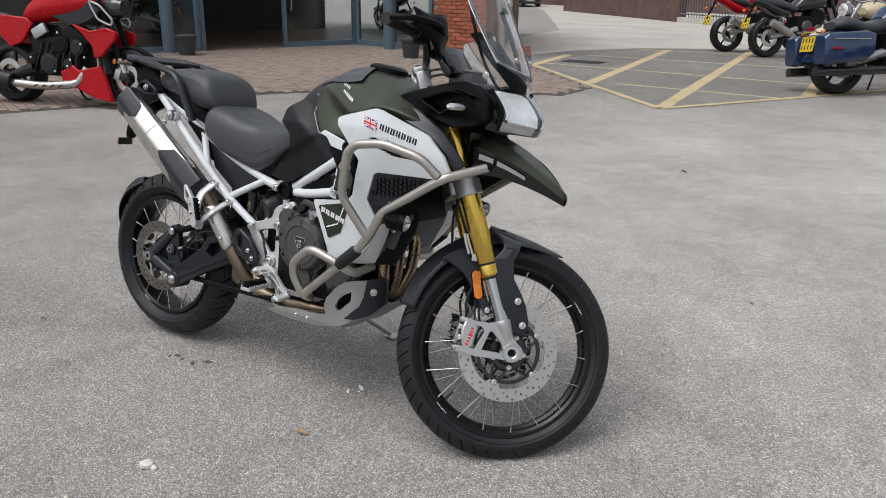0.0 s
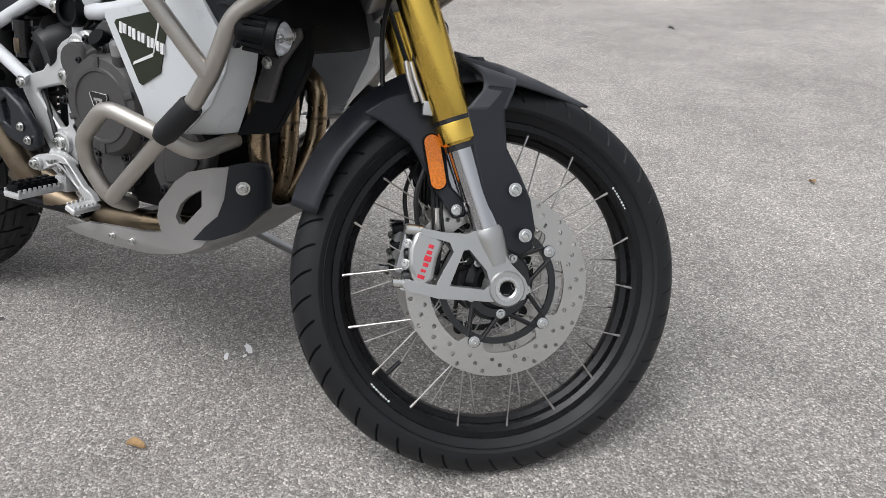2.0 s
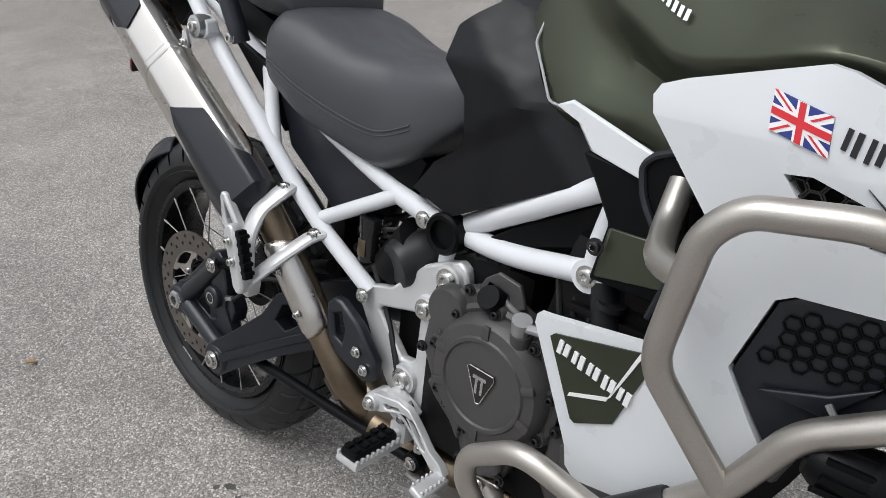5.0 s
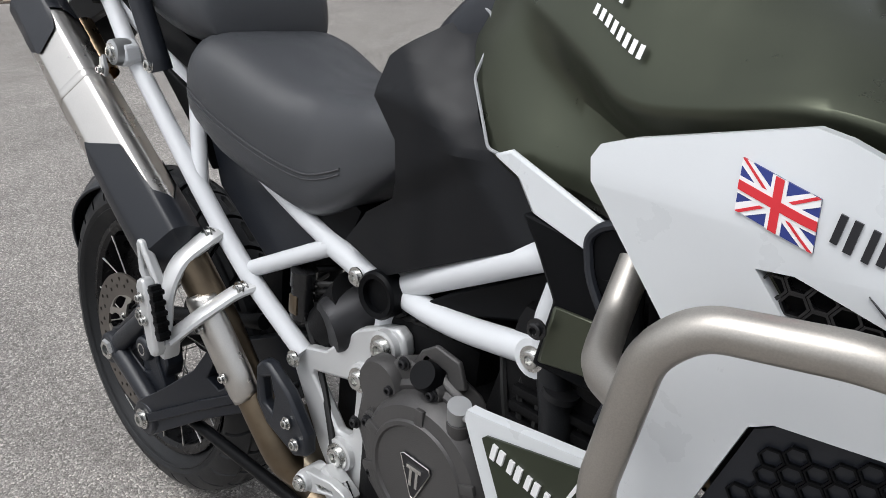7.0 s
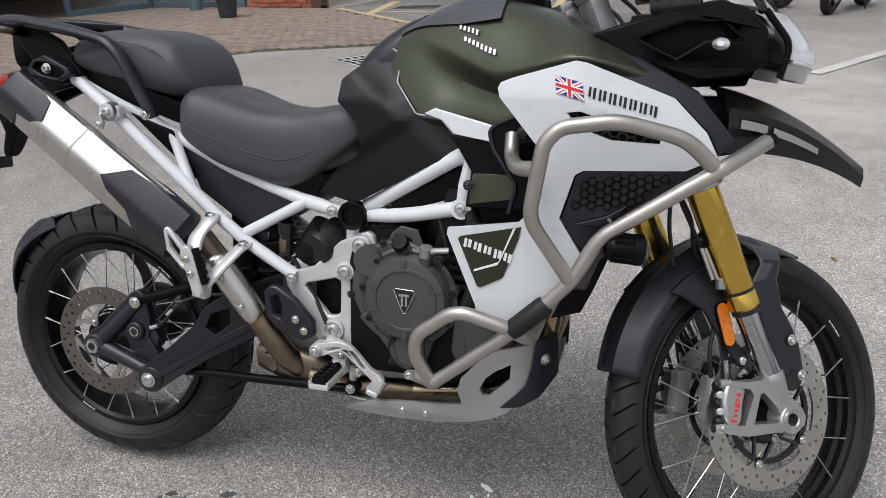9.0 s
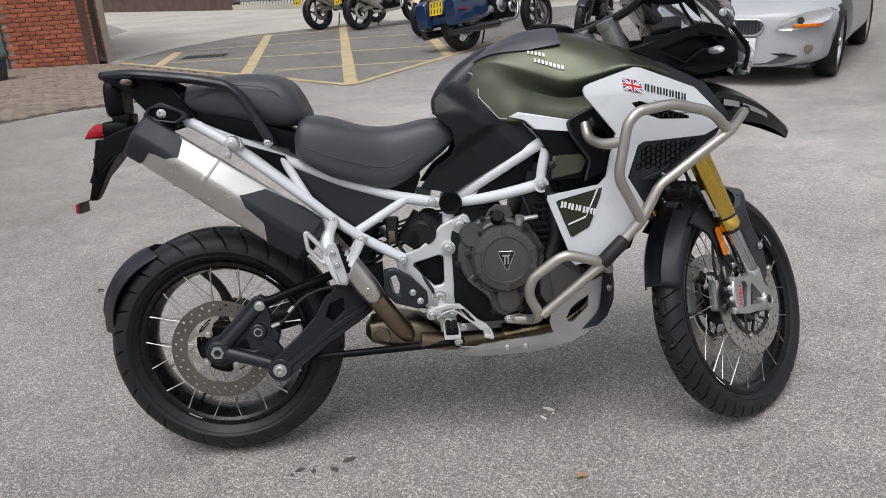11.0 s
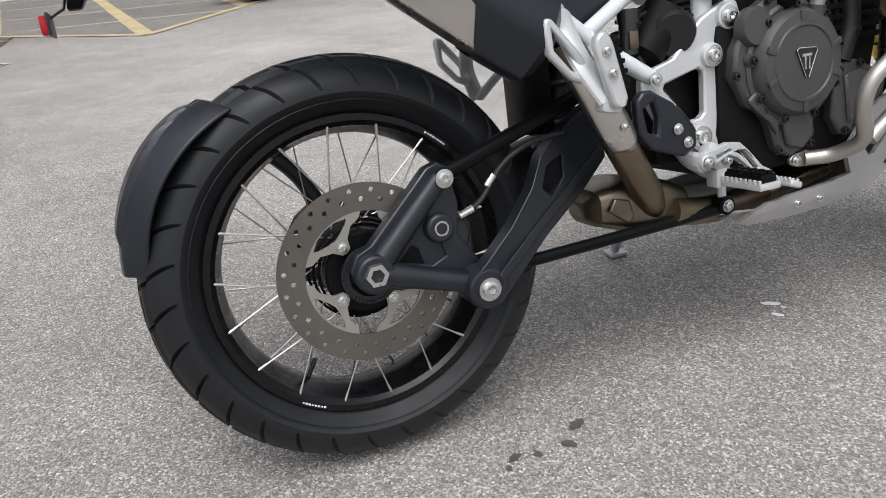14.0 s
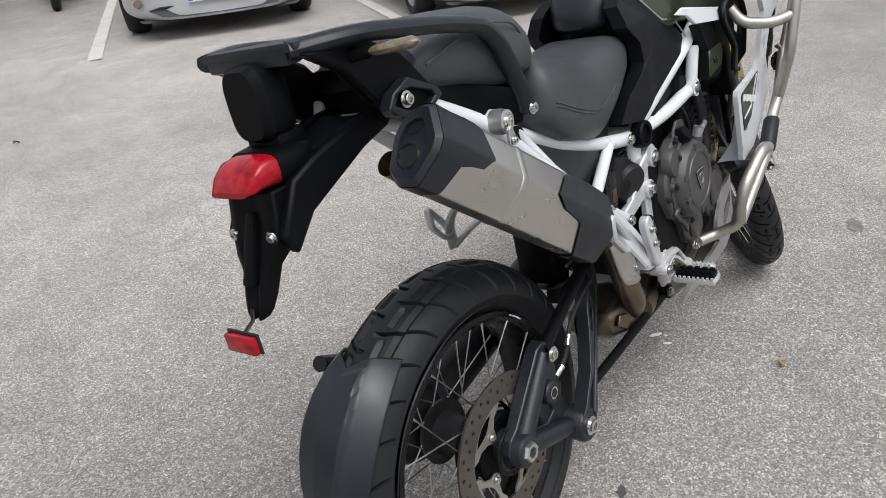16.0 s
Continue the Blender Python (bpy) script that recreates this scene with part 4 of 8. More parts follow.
# fork guards and mudguard
GUARD = [(1.415, 0.592), (1.450, 0.640), (1.492, 0.641), (1.480, 0.603), (1.489, 0.546), (1.517, 0.506), (1.540, 0.470), (1.556, 0.423), (1.555, 0.392), (1.534, 0.376), (1.487, 0.392), (1.455, 0.480), (1.428, 0.556)]
for s in (-1, 1):
    g = bp("fork_guard", plate(GUARD, s * 0.130, s * 0.114, fn=lambda x, z: -s * (0.10 * max(0.0, z - 0.57) + 0.10 * max(0.0, 0.50 - z - 1.2 * (1.50 - x)))), GREYP, "dark grey plastic fork guard", m=STEER, bevel=0.005)

    def wing(u, v):
        """The shoulder that ties the guard to the mudguard."""
        a0, a1 = Vector((1.416, s * 0.128, 0.594)).lerp(Vector((1.449, s * 0.124, 0.642)), min(1, v * 1.8)), Vector((1.482, s * 0.126, 0.606)).lerp(Vector((1.494, s * 0.122, 0.643)), min(1, v * 1.8))
        b0, b1 = Vector((1.416, s * 0.044, 0.688)), Vector((1.500, s * 0.072, 0.662))
        k = max(0.0, v * 1.8 - 0.8)
        return a0.lerp(b0, k).lerp(a1.lerp(b1, k), u) + Vector((0, s * 0.006 * math.sin(math.pi * k), 0.006 * math.sin(math.pi * k)))
    wg = part("guard_wing", grid(wing, 8, 12), GRAPHITE, g, "dark grey shoulder of the fork guard", smooth=50)
    th = wg.modifiers.new("thick", "SOLIDIFY")
    th.thickness = 0.005
    bolt((1.509, s * 0.131, 0.482), 0.0075, g, (0, s, 0))
    bolt((1.534, s * 0.131, 0.412), 0.0075, g, (0, s, 0))


def fender(u, v):
    """The front mudguard: an arch over the tyre, v across it."""
    a = radians(99 + u * 66)
    w = 0.062 + 0.012 * math.sin(math.pi * u)
    t = (v - 0.5) * 2
    r = 0.366 + 0.012 * math.cos(math.pi * (u - 0.4)) + (0.03 * max(0.0, 0.3 - u))
    drop = 0.042 * abs(t) ** 2.6
    ridge = 0.008 * max(0.0, 1 - abs(abs(t) - 0.45) * 6)
    return Vector((AXLE_F.x + (r - drop + ridge) * math.cos(a), w * t, AXLE_F.z + (r - drop + ridge) * math.sin(a)))


mg = bp("front_mudguard", grid(fender, 30, 14), GREYP, "dark grey plastic front mudguard", m=STEER)
sm = mg.modifiers.new("thick", "SOLIDIFY")
sm.thickness, sm.offset = 0.004, -1


def visor(u, v):
    """The pointed front piece of the mudguard, with a ridge down its middle."""
    t = (v - 0.5) * 2
    w = 0.050 + 0.10 * u if u < 0.28 else 0.078 * (1 - ((u - 0.28) / 0.72) ** 1.25) + 0.008
    crest = 0.708 - 0.030 * u - 0.030 * u * u
    drop = (0.050 * (1 - u) + 0.006) * (0.35 * abs(t) + 0.65 * abs(t) ** 4)
    return Vector((1.412 + 0.250 * u - 0.016 * abs(t) * u, w * t, crest - drop))


vs_ = part("front_piece", grid(visor, 24, 16), GRAPHITE, mg, "pointed graphite grey front piece of the mudguard", smooth=40)
sm = vs_.modifiers.new("thick", "SOLIDIFY")
sm.thickness, sm.offset = 0.005, -1
for s in (-1, 1):
    # bracket wings that tie the mudguard to the legs
    part("mudguard_stay", plate([(1.262, 0.575), (1.300, 0.606), (1.345, 0.626), (1.405, 0.622), (1.398, 0.540), (1.414, 0.478), (1.442, 0.455), (1.446, 0.432), (1.426, 0.424), (1.388, 0.470), (1.366, 0.505), (1.340, 0.538), (1.290, 0.566)], s * 0.086, s * 0.074, fn=lambda x, z: -s * 0.12 * max(0.0, z - 0.57)), GREYP, mg, "dark plastic stay of the mudguard", bevel=0.004)
    rf = part("side_reflector", join(plate([(0.0125 * math.cos(q), math.copysign(0.031, math.sin(q)) + 0.0125 * math.sin(q)) for q in (2 * math.pi * (k + 0.5) / 20 for k in range(20))], -0.004, 0.004)), AMBER, mg, "amber side reflector", m=Matrix.Translation((1.384, s * 0.089, 0.512)) @ Matrix.Rotation(radians(-16), 4, "Y"))
    part("reflector_rim", plate([(0.0150 * math.cos(q), math.copysign(0.031, math.sin(q)) + 0.0150 * math.sin(q)) for q in (2 * math.pi * (k + 0.5) / 20 for k in range(20))], -0.004, 0.003), BLACKP, mg, "black rim of the reflector", m=Matrix.Translation((1.384, s * 0.0865, 0.512)) @ Matrix.Rotation(radians(-16), 4, "Y"))
    bolt((1.428, s * 0.087, 0.440), 0.0062, mg, (0, s, 0))

# yokes and bars
yoke = bp("lower_yoke", join(*[tube([along(0.775, s * 0.105), along(0.83, s * 0.105)], [0.041, 0.041], 28) for s in (-1, 1)], block(along(0.80, 0, -0.02), (0.075, 0.2, 0.045), Matrix.Rotation(-RAKE, 4, "Y"), ch=0.008)), ALU, "silver cast fork yoke", m=STEER, bevel=0.003)
top_yoke = bp("top_yoke", join(*[tube([along(1.03, s * 0.105), along(1.065, s * 0.105)], [0.04, 0.04], 28) for s in (-1, 1)], block(along(1.045, 0, -0.03), (0.09, 0.2, 0.03), Matrix.Rotation(-RAKE, 4, "Y"), ch=0.008)), ALU, "silver top yoke", m=STEER)
for s in (-1, 1):
    part("bar_clamp", join(block(along(1.10, s * 0.045, -0.045), (0.04, 0.045, 0.09), Matrix.Rotation(-RAKE, 4, "Y"), ch=0.006), block(along(1.145, s * 0.045, -0.045), (0.05, 0.042, 0.022), Matrix.Rotation(-RAKE, 4, "Y"), ch=0.004)), ALU, top_yoke, "silver handlebar clamp")
BAR = [(1.00, -0.41, 1.155), (1.10, -0.24, 1.19), (1.118, -0.12, 1.155), (1.118, 0.12, 1.155), (1.10, 0.24, 1.19), (1.00, 0.41, 1.155)]
handlebar = bp("handlebar", tube(BAR, 0.0125, 14, rad=0.07), GLOSSB, "black tapered handlebar", m=STEER)
for s in (-1, 1):
    a, b = Vector((1.065, s * 0.30, 1.178)), Vector((0.997, s * 0.415, 1.154))
    part("grip", tube([a, a.lerp(b, 0.03), b], [0.021, 0.0175, 0.0175], 20), RUBBER, handlebar, "ribbed black rubber grip")
    part("bar_end", rod(b, b + (b - a).normalized() * 0.03, 0.0165, 20), DARKM, handlebar, "round bar end weight")
    part("switch_block", block(Vector((1.083, s * 0.262, 1.185)), (0.045, 0.05, 0.05), ch=0.01), BLACKP, handlebar, "black switch block")
    part("lever", tube([(1.11, s * 0.25, 1.19), (1.13, s * 0.28, 1.185), (1.075, s * 0.42, 1.165)], [0.008, 0.008, 0.006], 10, rad=0.03, flat=0.7), DARKM, handlebar, "black brake lever")
    part("reservoir", lathe([(0, 0), (0.02, 0), (0.022, 0.004), (0.022, 0.03), (0.0, 0.032)], 20, aim((1.115, s * 0.20, 1.2), (0, 0, 1))), DARKM, handlebar, "small black fluid reservoir")
    guard = grid(lambda u, v: Vector((1.145 - 0.05 * (u - 0.35) ** 2 * 4 - 0.012 * (2 * v - 1) ** 2 + 0.02 * (1 - u), s * (0.17 + 0.27 * u), 1.19 + (v - 0.5) * (0.05 + 0.075 * math.sin(math.pi * min(1, u * 1.1 + 0.1))) - 0.02 * u)), 14, 8)
    hg = part("handguard", guard, BLACKP, handlebar, "black plastic handguard")
    md = hg.modifiers.new("thick", "SOLIDIFY")
    md.thickness = 0.006
    part("guard_spine", tube([(0.99, s * 0.445, 1.152), (1.05, s * 0.455, 1.16), (1.125, s * 0.40, 1.175), (1.16, s * 0.25, 1.19), (1.12, s * 0.15, 1.165)], 0.0085, 10, rad=0.05), BLACKP, handlebar, "handguard spine bar")
# hoses and wires that rise from the yoke
for k, (y0, dx) in enumerate(((-0.05, 0.0), (-0.03, 0.012), (0.02, 0.02), (0.05, -0.01))):
    bp("cable", tube([(1.13, y0 * 3, 1.18), (1.20, y0 * 2, 1.20), (1.26 + dx, y0, 1.14), (1.28 + dx, y0, 1.0), (1.30, y0, 0.85)], 0.0045, 8, rad=0.09), CABLE, "black control cable", m=STEER)

for pts in ([(1.32, -0.05, 0.82), (1.290, -0.05, 0.775), (1.281, -0.05, 0.71), (1.292, -0.05, 0.625)], [(1.32, -0.05, 0.82), (1.302, -0.05, 0.78), (1.339, -0.05, 0.714), (1.338, -0.05, 0.662), (1.374, -0.055, 0.605)]):
    bp("fork_hose", tube(pts, 0.0042, 8, rad=0.06), CABLE, "black rubber brake hose", m=STEER)


# frame tubes, painted white
main_frame = bp("frame", join(tube([(0.671, -0.088, 0.709), (0.912, -0.135, 0.850), (1.02, -0.13, 0.905)], 0.0158, 16, rad=0.05), tube([(0.671, -0.088, 0.706), (0.78, -0.115, 0.714), (0.916, -0.135, 0.744)], 0.0155, 16, rad=0.1),
                                  tube([(0.916, -0.135, 0.744), (0.922, -0.14, 0.79), (0.934, -0.143, 0.84)], 0.0145, 14), rod((0.667, -0.088, 0.712), (0.663, -0.09, 0.62), 0.018, 16),
                                  tube([(0.671, -0.09, 0.706), (0.622, -0.092, 0.712), (0.545, -0.088, 0.728)], 0.0158, 16),
                                  tube([(0.671, 0.088, 0.709), (0.912, 0.135, 0.850), (1.02, 0.13, 0.905)], 0.0158, 16), tube([(0.671, 0.088, 0.706), (0.916, 0.135, 0.744)], 0.0155, 16), rod((0.671, -0.09, 0.706), (0.671, 0.09, 0.706), 0.02, 16)), FRAME_WHITE, "white powder-coated tubular frame")
part("frame_lug", lathe([(0.021, 0.008), (0.021, -0.008), (0.009, -0.008), (0.009, 0.0)], 20, Matrix.Translation((0.916, -0.142, 0.744))), FRAME_WHITE, main_frame)
bolt((0.916, -0.15, 0.744), 0.0095, main_frame)
bolt((0.622, -0.11, 0.712), 0.009, main_frame)
part("pivot_plug", lathe([(0.0, 0.004), (0.0215, 0.004), (0.0215, -0.004), (0.028, -0.006), (0.031, -0.002), (0.031, 0.02)], 32, Matrix.Translation((0.671, -0.120, 0.708))), BLACKP, main_frame, "round black plug in the frame")

rail = [(-0.05, 0.082, 0.990), (-0.014, 0.082, 0.976), (0.116, 0.080, 0.912), (0.284, 0.080, 0.829), (0.373, 0.080, 0.785), (0.510, 0.086, 0.738), (0.622, 0.092, 0.712)]
sub = bp("subframe", tube([(x, -y, z) for x, y, z in rail], 0.0135, 14, rad=0.04), FRAME_WHITE, "white tubular rear subframe")
part("rail", tube(rail, 0.0135, 14, rad=0.04), FRAME_WHITE, sub)
for s in (-1, 1):
    part("lower_rail", tube([(-0.02, s * 0.098, 0.980), (0.017, s * 0.106, 0.961), (0.092, s * 0.124, 0.915), (0.29, s * 0.128, 0.746), (0.349, s * 0.125, 0.690), (0.423, s * 0.122, 0.631), (0.533, s * 0.115, 0.563)], 0.0140, 14, rad=0.03), FRAME_WHITE, sub)
    part("strut", rod((0.226, s * 0.088, 0.860), (0.292, s * 0.124, 0.745), 0.012, 12), FRAME_WHITE, sub)
    part("strut", rod((0.405, s * 0.118, 0.645), (0.556, s * 0.092, 0.727), 0.0125, 12), FRAME_WHITE, sub)
part("cross_tube", rod((0.0, -0.105, 0.974), (0.0, 0.105, 0.974), 0.012, 12), FRAME_WHITE, sub)
part("silencer_lug", plate([(0.092, 0.905), (0.098, 0.922), (0.115, 0.930), (0.132, 0.920), (0.138, 0.900), (0.122, 0.888), (0.105, 0.890)], -0.15, -0.125), FRAME_WHITE, sub, bevel=0.003)
part("lug_washer", lathe([(0.012, -0.012), (0.019, -0.01), (0.021, 0.004), (0.02, 0.016)], 24, Matrix.Translation((0.112, -0.15, 0.909))), ALU, sub)
bolt((0.112, -0.160, 0.909), 0.0095, sub)
part("silencer_strap", plate([(0.094, 0.900), (0.104, 0.905), (0.112, 0.885), (0.108, 0.872), (0.092, 0.876)], -0.172, -0.166), ALU, sub, bevel=0.001)
bolt((0.101, -0.173, 0.882), 0.005, sub)
bolt((0.349, -0.142, 0.686), 0.008, sub)
bolt((0.423, -0.138, 0.628), 0.008, sub)
bolt((0.531, -0.132, 0.560), 0.0085, sub)

# footrest hangers
hanger = bp("footrest_hanger", plate([(0.705, 0.676), (0.718, 0.668), (0.724, 0.648), (0.714, 0.617), (0.692, 0.598), (0.676, 0.535), (0.664, 0.445), (0.684, 0.402), (0.668, 0.372), (0.640, 0.372), (0.600, 0.40), (0.574, 0.432), (0.512, 0.540), (0.512, 0.560), (0.534, 0.575), (0.578, 0.588), (0.640, 0.648), (0.68, 0.668)], -0.118, -0.100,
             holes=[[(0.556, 0.540), (0.560, 0.548), (0.630, 0.566), (0.642, 0.560), (0.640, 0.488), (0.630, 0.480), (0.612, 0.478)]]), SILVERP, "silver cast footrest hanger plate", bevel=0.004)
for p, r in (((0.692, 0.646), 0.0125), ((0.656, 0.585), 0.0115), ((0.625, 0.449), 0.0135)):
    part("boss", lathe([(r * 1.15, -0.008), (r * 1.75, -0.006), (r * 1.85, 0.002), (r * 1.85, 0.014)], 28, Matrix.Translation((p[0], -0.12, p[1]))), SILVERP, hanger)
    bolt((p[0], -0.127, p[1]), r, hanger, h=0.009)
# foot rest, brake pedal and heel plate
peg = part("footrest", join(block((0.648, -0.212, 0.372), (0.044, 0.094, 0.012), ch=0.004), *[block((0.648 + dx, -0.212 + k * 0.0105 - 0.042, 0.380), (0.005, 0.0055, 0.008), ch=0.0015) for k in range(9) for dx in (-0.0195, 0.0195)], rod((0.648, -0.16, 0.372), (0.648, -0.115, 0.38), 0.011, 12), block((0.648, -0.138, 0.375), (0.034, 0.03, 0.034), ch=0.006)), SILVERP, hanger, "serrated steel footrest")
part("peg_rubber", join(block((0.648, -0.212, 0.384), (0.033, 0.088, 0.016), ch=0.006), *[block((0.648 + dx, -0.212 + k * 0.017 - 0.034, 0.393), (0.011, 0.011, 0.006), ch=0.002) for k in range(5) for dx in (-0.008, 0.008)]), BLACKP, peg, "black rubber footrest pad")
pedal = part("brake_pedal", join(plate([(0.583, 0.408), (0.588, 0.420), (0.603, 0.428), (0.651, 0.437), (0.676, 0.433), (0.691, 0.420), (0.724, 0.384), (0.746, 0.372), (0.756, 0.358), (0.730, 0.355), (0.716, 0.368), (0.690, 0.390), (0.669, 0.408), (0.650, 0.415), (0.616, 0.400), (0.600, 0.394), (0.588, 0.397)], -0.162, -0.148, [[(0.622, 0.417), (0.630, 0.421), (0.654, 0.426), (0.658, 0.421), (0.650, 0.419), (0.627, 0.411)], [(0.674, 0.420), (0.684, 0.419), (0.716, 0.383), (0.712, 0.379), (0.703, 0.385)]]),
              block((0.748, -0.184, 0.352), (0.026, 0.062, 0.012), Matrix.Rotation(radians(20), 4, "Y"), ch=0.003), *[block((0.738 + dx, -0.208 + 0.0095 * k, 0.361 - 0.33 * dx), (0.0045, 0.005, 0.009)) for k in range(6) for dx in (0.0, 0.018)], lathe([(0, -0.01), (0.013, -0.01), (0.016, 0.0), (0.016, 0.03)], 20, Matrix.Translation((0.600, -0.160, 0.411)))), SILVERP, hanger, "silver cast brake pedal with slots and a toothed tip", bevel=0.002)
bolt((0.600, -0.171, 0.411), 0.008, pedal)
bolt((0.684, -0.135, 0.36), 0.008, hanger)
bolt((0.668, -0.135, 0.318), 0.008, hanger)
part("stand_rod", rod((0.668, -0.12, 0.37), (0.668, -0.12, 0.30), 0.008, 10), SILVERP, hanger)
# passenger footrest bracket
pil = bp("passenger_footrest", tube([(0.347, -0.126, 0.690), (0.350, -0.148, 0.684), (0.336, -0.186, 0.655), (0.340, -0.214, 0.610), (0.368, -0.236, 0.552)], [0.0185] * 43, 12, rad=0.03, flat=0.5), SILVERP, "folded silver passenger footrest bracket")
part("lower_arm", tube([(0.426, -0.124, 0.630), (0.416, -0.148, 0.622), (0.394, -0.200, 0.585), (0.372, -0.234, 0.550)], 0.0175, 12, rad=0.03, flat=0.5), SILVERP, pil)
part("foot_block", block((0.372, -0.232, 0.547), (0.034, 0.026, 0.030), Matrix.Rotation(radians(12), 4, "Y"), ch=0.006), SILVERP, pil)
part("heel_hoop", plate([(0.280, 0.668), (0.284, 0.677), (0.294, 0.676), (0.338, 0.622), (0.356, 0.588), (0.340, 0.578), (0.318, 0.588), (0.284, 0.626)], -0.224, -0.208, [[(0.293, 0.658), (0.326, 0.618), (0.338, 0.596), (0.322, 0.598), (0.294, 0.632)]]), SILVERP, pil, "silver open heel hoop", bevel=0.004)
pg = part("folded_peg", plate([(0.340, 0.632), (0.344, 0.644), (0.354, 0.650), (0.364, 0.646), (0.370, 0.634), (0.390, 0.552), (0.386, 0.540), (0.372, 0.538), (0.364, 0.546)], -0.258, -0.240), SILVERP, pil, "silver folded peg", bevel=0.005)
for x, z in ((0.357, 0.622), (0.365, 0.590)):
    bolt((x, -0.259, z), 0.0055, pg)
part("peg_rubber", block((0.380, -0.246, 0.604), (0.012, 0.016, 0.080), Matrix.Rotation(radians(-14), 4, "Y"), ch=0.003), BLACKP, pil, "black rubber insert")
for k in range(5):
    part("rubber_rib", block((0.374 + 0.0034 * k, -0.246, 0.634 - 0.0145 * k), (0.018, 0.018, 0.007), ch=0.002), BLACKP, pil)
bolt((0.372, -0.247, 0.547), 0.006, pil)
bolt((0.348, -0.148, 0.688), 0.008, pil)
bolt((0.423, -0.146, 0.628), 0.008, pil)
bp("passenger_footrest", join(tube([(0.347, 0.126, 0.690), (0.350, 0.148, 0.684), (0.336, 0.186, 0.655), (0.340, 0.214, 0.610), (0.368, 0.236, 0.552)], [0.0155] * 43, 12, rad=0.03, flat=0.5), tube([(0.426, 0.124, 0.630), (0.416, 0.148, 0.622), (0.394, 0.200, 0.585), (0.372, 0.234, 0.550)], 0.0150, 12, rad=0.03, flat=0.5)), SILVERP, "silver passenger footrest bracket")
part("heel_hoop", plate([(0.280, 0.668), (0.284, 0.677), (0.294, 0.676), (0.338, 0.622), (0.356, 0.588), (0.340, 0.578), (0.318, 0.588), (0.284, 0.626)], 0.224, 0.208, [[(0.293, 0.658), (0.326, 0.618), (0.338, 0.596), (0.322, 0.598), (0.294, 0.632)]]), SILVERP, bpy.data.objects["passenger_footrest.001"], "silver open heel hoop", bevel=0.004)

# seats and tank: skins over cross-sections
def ring_section(x, z0, z1, w, nose=0.6, n=20, pinch=0.0, low=0.35):
    """One closed half-round cross-section: flat below, domed above."""
    pts = []
    for k in range(n):
        q = 2 * math.pi * k / n
        c, s_ = math.cos(q), math.sin(q)
        yy = math.copysign(abs(c) ** nose, c) * w
        h = (z1 - z0)
        zz = z0 + h * (low + (1 - low) * math.copysign(abs(s_) ** 0.75, s_)) if s_ >= 0 else z0 + h * low * (1 + math.copysign(abs(s_) ** 0.6, s_))
        if s_ < 0:
            yy *= 1 - pinch * abs(s_)
        pts.append((x, yy, zz))
    return pts


def skin(keys, nx=22, n=28, nose=0.6, pinch=0.0, low=0.35):
    x0, x1 = keys[0][0], keys[-1][0]
    return loft([ring_section(x, *spline(keys, x), nose=nose, n=n, pinch=pinch, low=low) for x in (x0 + (x1 - x0) * k / nx for k in range(nx + 1))])


SEAT = [(0.268, 0.862, 0.925, 0.118), (0.285, 0.842, 0.962, 0.140), (0.33, 0.812, 0.962, 0.143), (0.36, 0.795, 0.955, 0.141), (0.44, 0.768, 0.928, 0.128), (0.505, 0.750, 0.920, 0.112), (0.555, 0.768, 0.924, 0.112), (0.62, 0.812, 0.935, 0.110), (0.675, 0.855, 0.93, 0.100), (0.700, 0.880, 0.905, 0.080)]
rider = bp("rider_seat", skin(SEAT, 34, 40, 0.36, 0.0, 0.37), VINYL, "black vinyl rider seat with a stitched seam")


def seam_at(x, lift):
    z0, z1, w = spline(SEAT, x)
    return Vector((x, -w - 0.0006, z0 + (z1 - z0) * 0.37 + lift))


part("seam", join(*[tube([seam_at(0.292 + 0.29 * k / 16, lift) for k in range(17)], r, 6) for lift, r in ((0.004, 0.0015), (-0.003, 0.0010))]), STITCH, rider, "stitched seam")
passenger = bp("passenger_seat", skin([(-0.02, 1.0, 1.03, 0.09), (0.0, 0.99, 1.07, 0.11), (0.12, 0.965, 1.088, 0.125), (0.22, 0.94, 1.08, 0.13), (0.27, 0.94, 1.05, 0.125), (0.30, 0.945, 0.985, 0.10)], 20, 32, 0.5, 0.15, 0.4), VINYL, "black vinyl passenger seat")
part("seam", tube([(-0.0, -0.118, 1.03), (0.12, -0.133, 1.062), (0.225, -0.132, 1.045), (0.272, -0.118, 0.985)], 0.0016, 6, rad=0.05), STITCH, passenger, "stitched seam")
bp("seat_base", join(block((0.13, 0, 0.945), (0.36, 0.18, 0.05), Matrix.Rotation(radians(18), 4, "Y"), ch=0.01), block((0.42, 0, 0.83), (0.36, 0.17, 0.07), Matrix.Rotation(radians(25), 4, "Y"), ch=0.01)), BLACKP, "black seat pan")
bp("side_cover", plate([(0.250, 0.848), (0.30, 0.824), (0.373, 0.790), (0.51, 0.742), (0.555, 0.728), (0.415, 0.648), (0.288, 0.735), (0.262, 0.80)], -0.088, -0.068), GREYP, "dark grey plastic side cover", bevel=0.004)
bp("side_cover", plate([(0.125, 0.905), (0.235, 0.865), (0.285, 0.76), (0.262, 0.785)], -0.1, -0.08), BLACKP, "black inner side cover", bevel=0.003)
bp("inner_fender", block((0.36, 0, 0.64), (0.055, 0.09, 0.30), ch=0.016), BLACKP, "black inner rear fender")

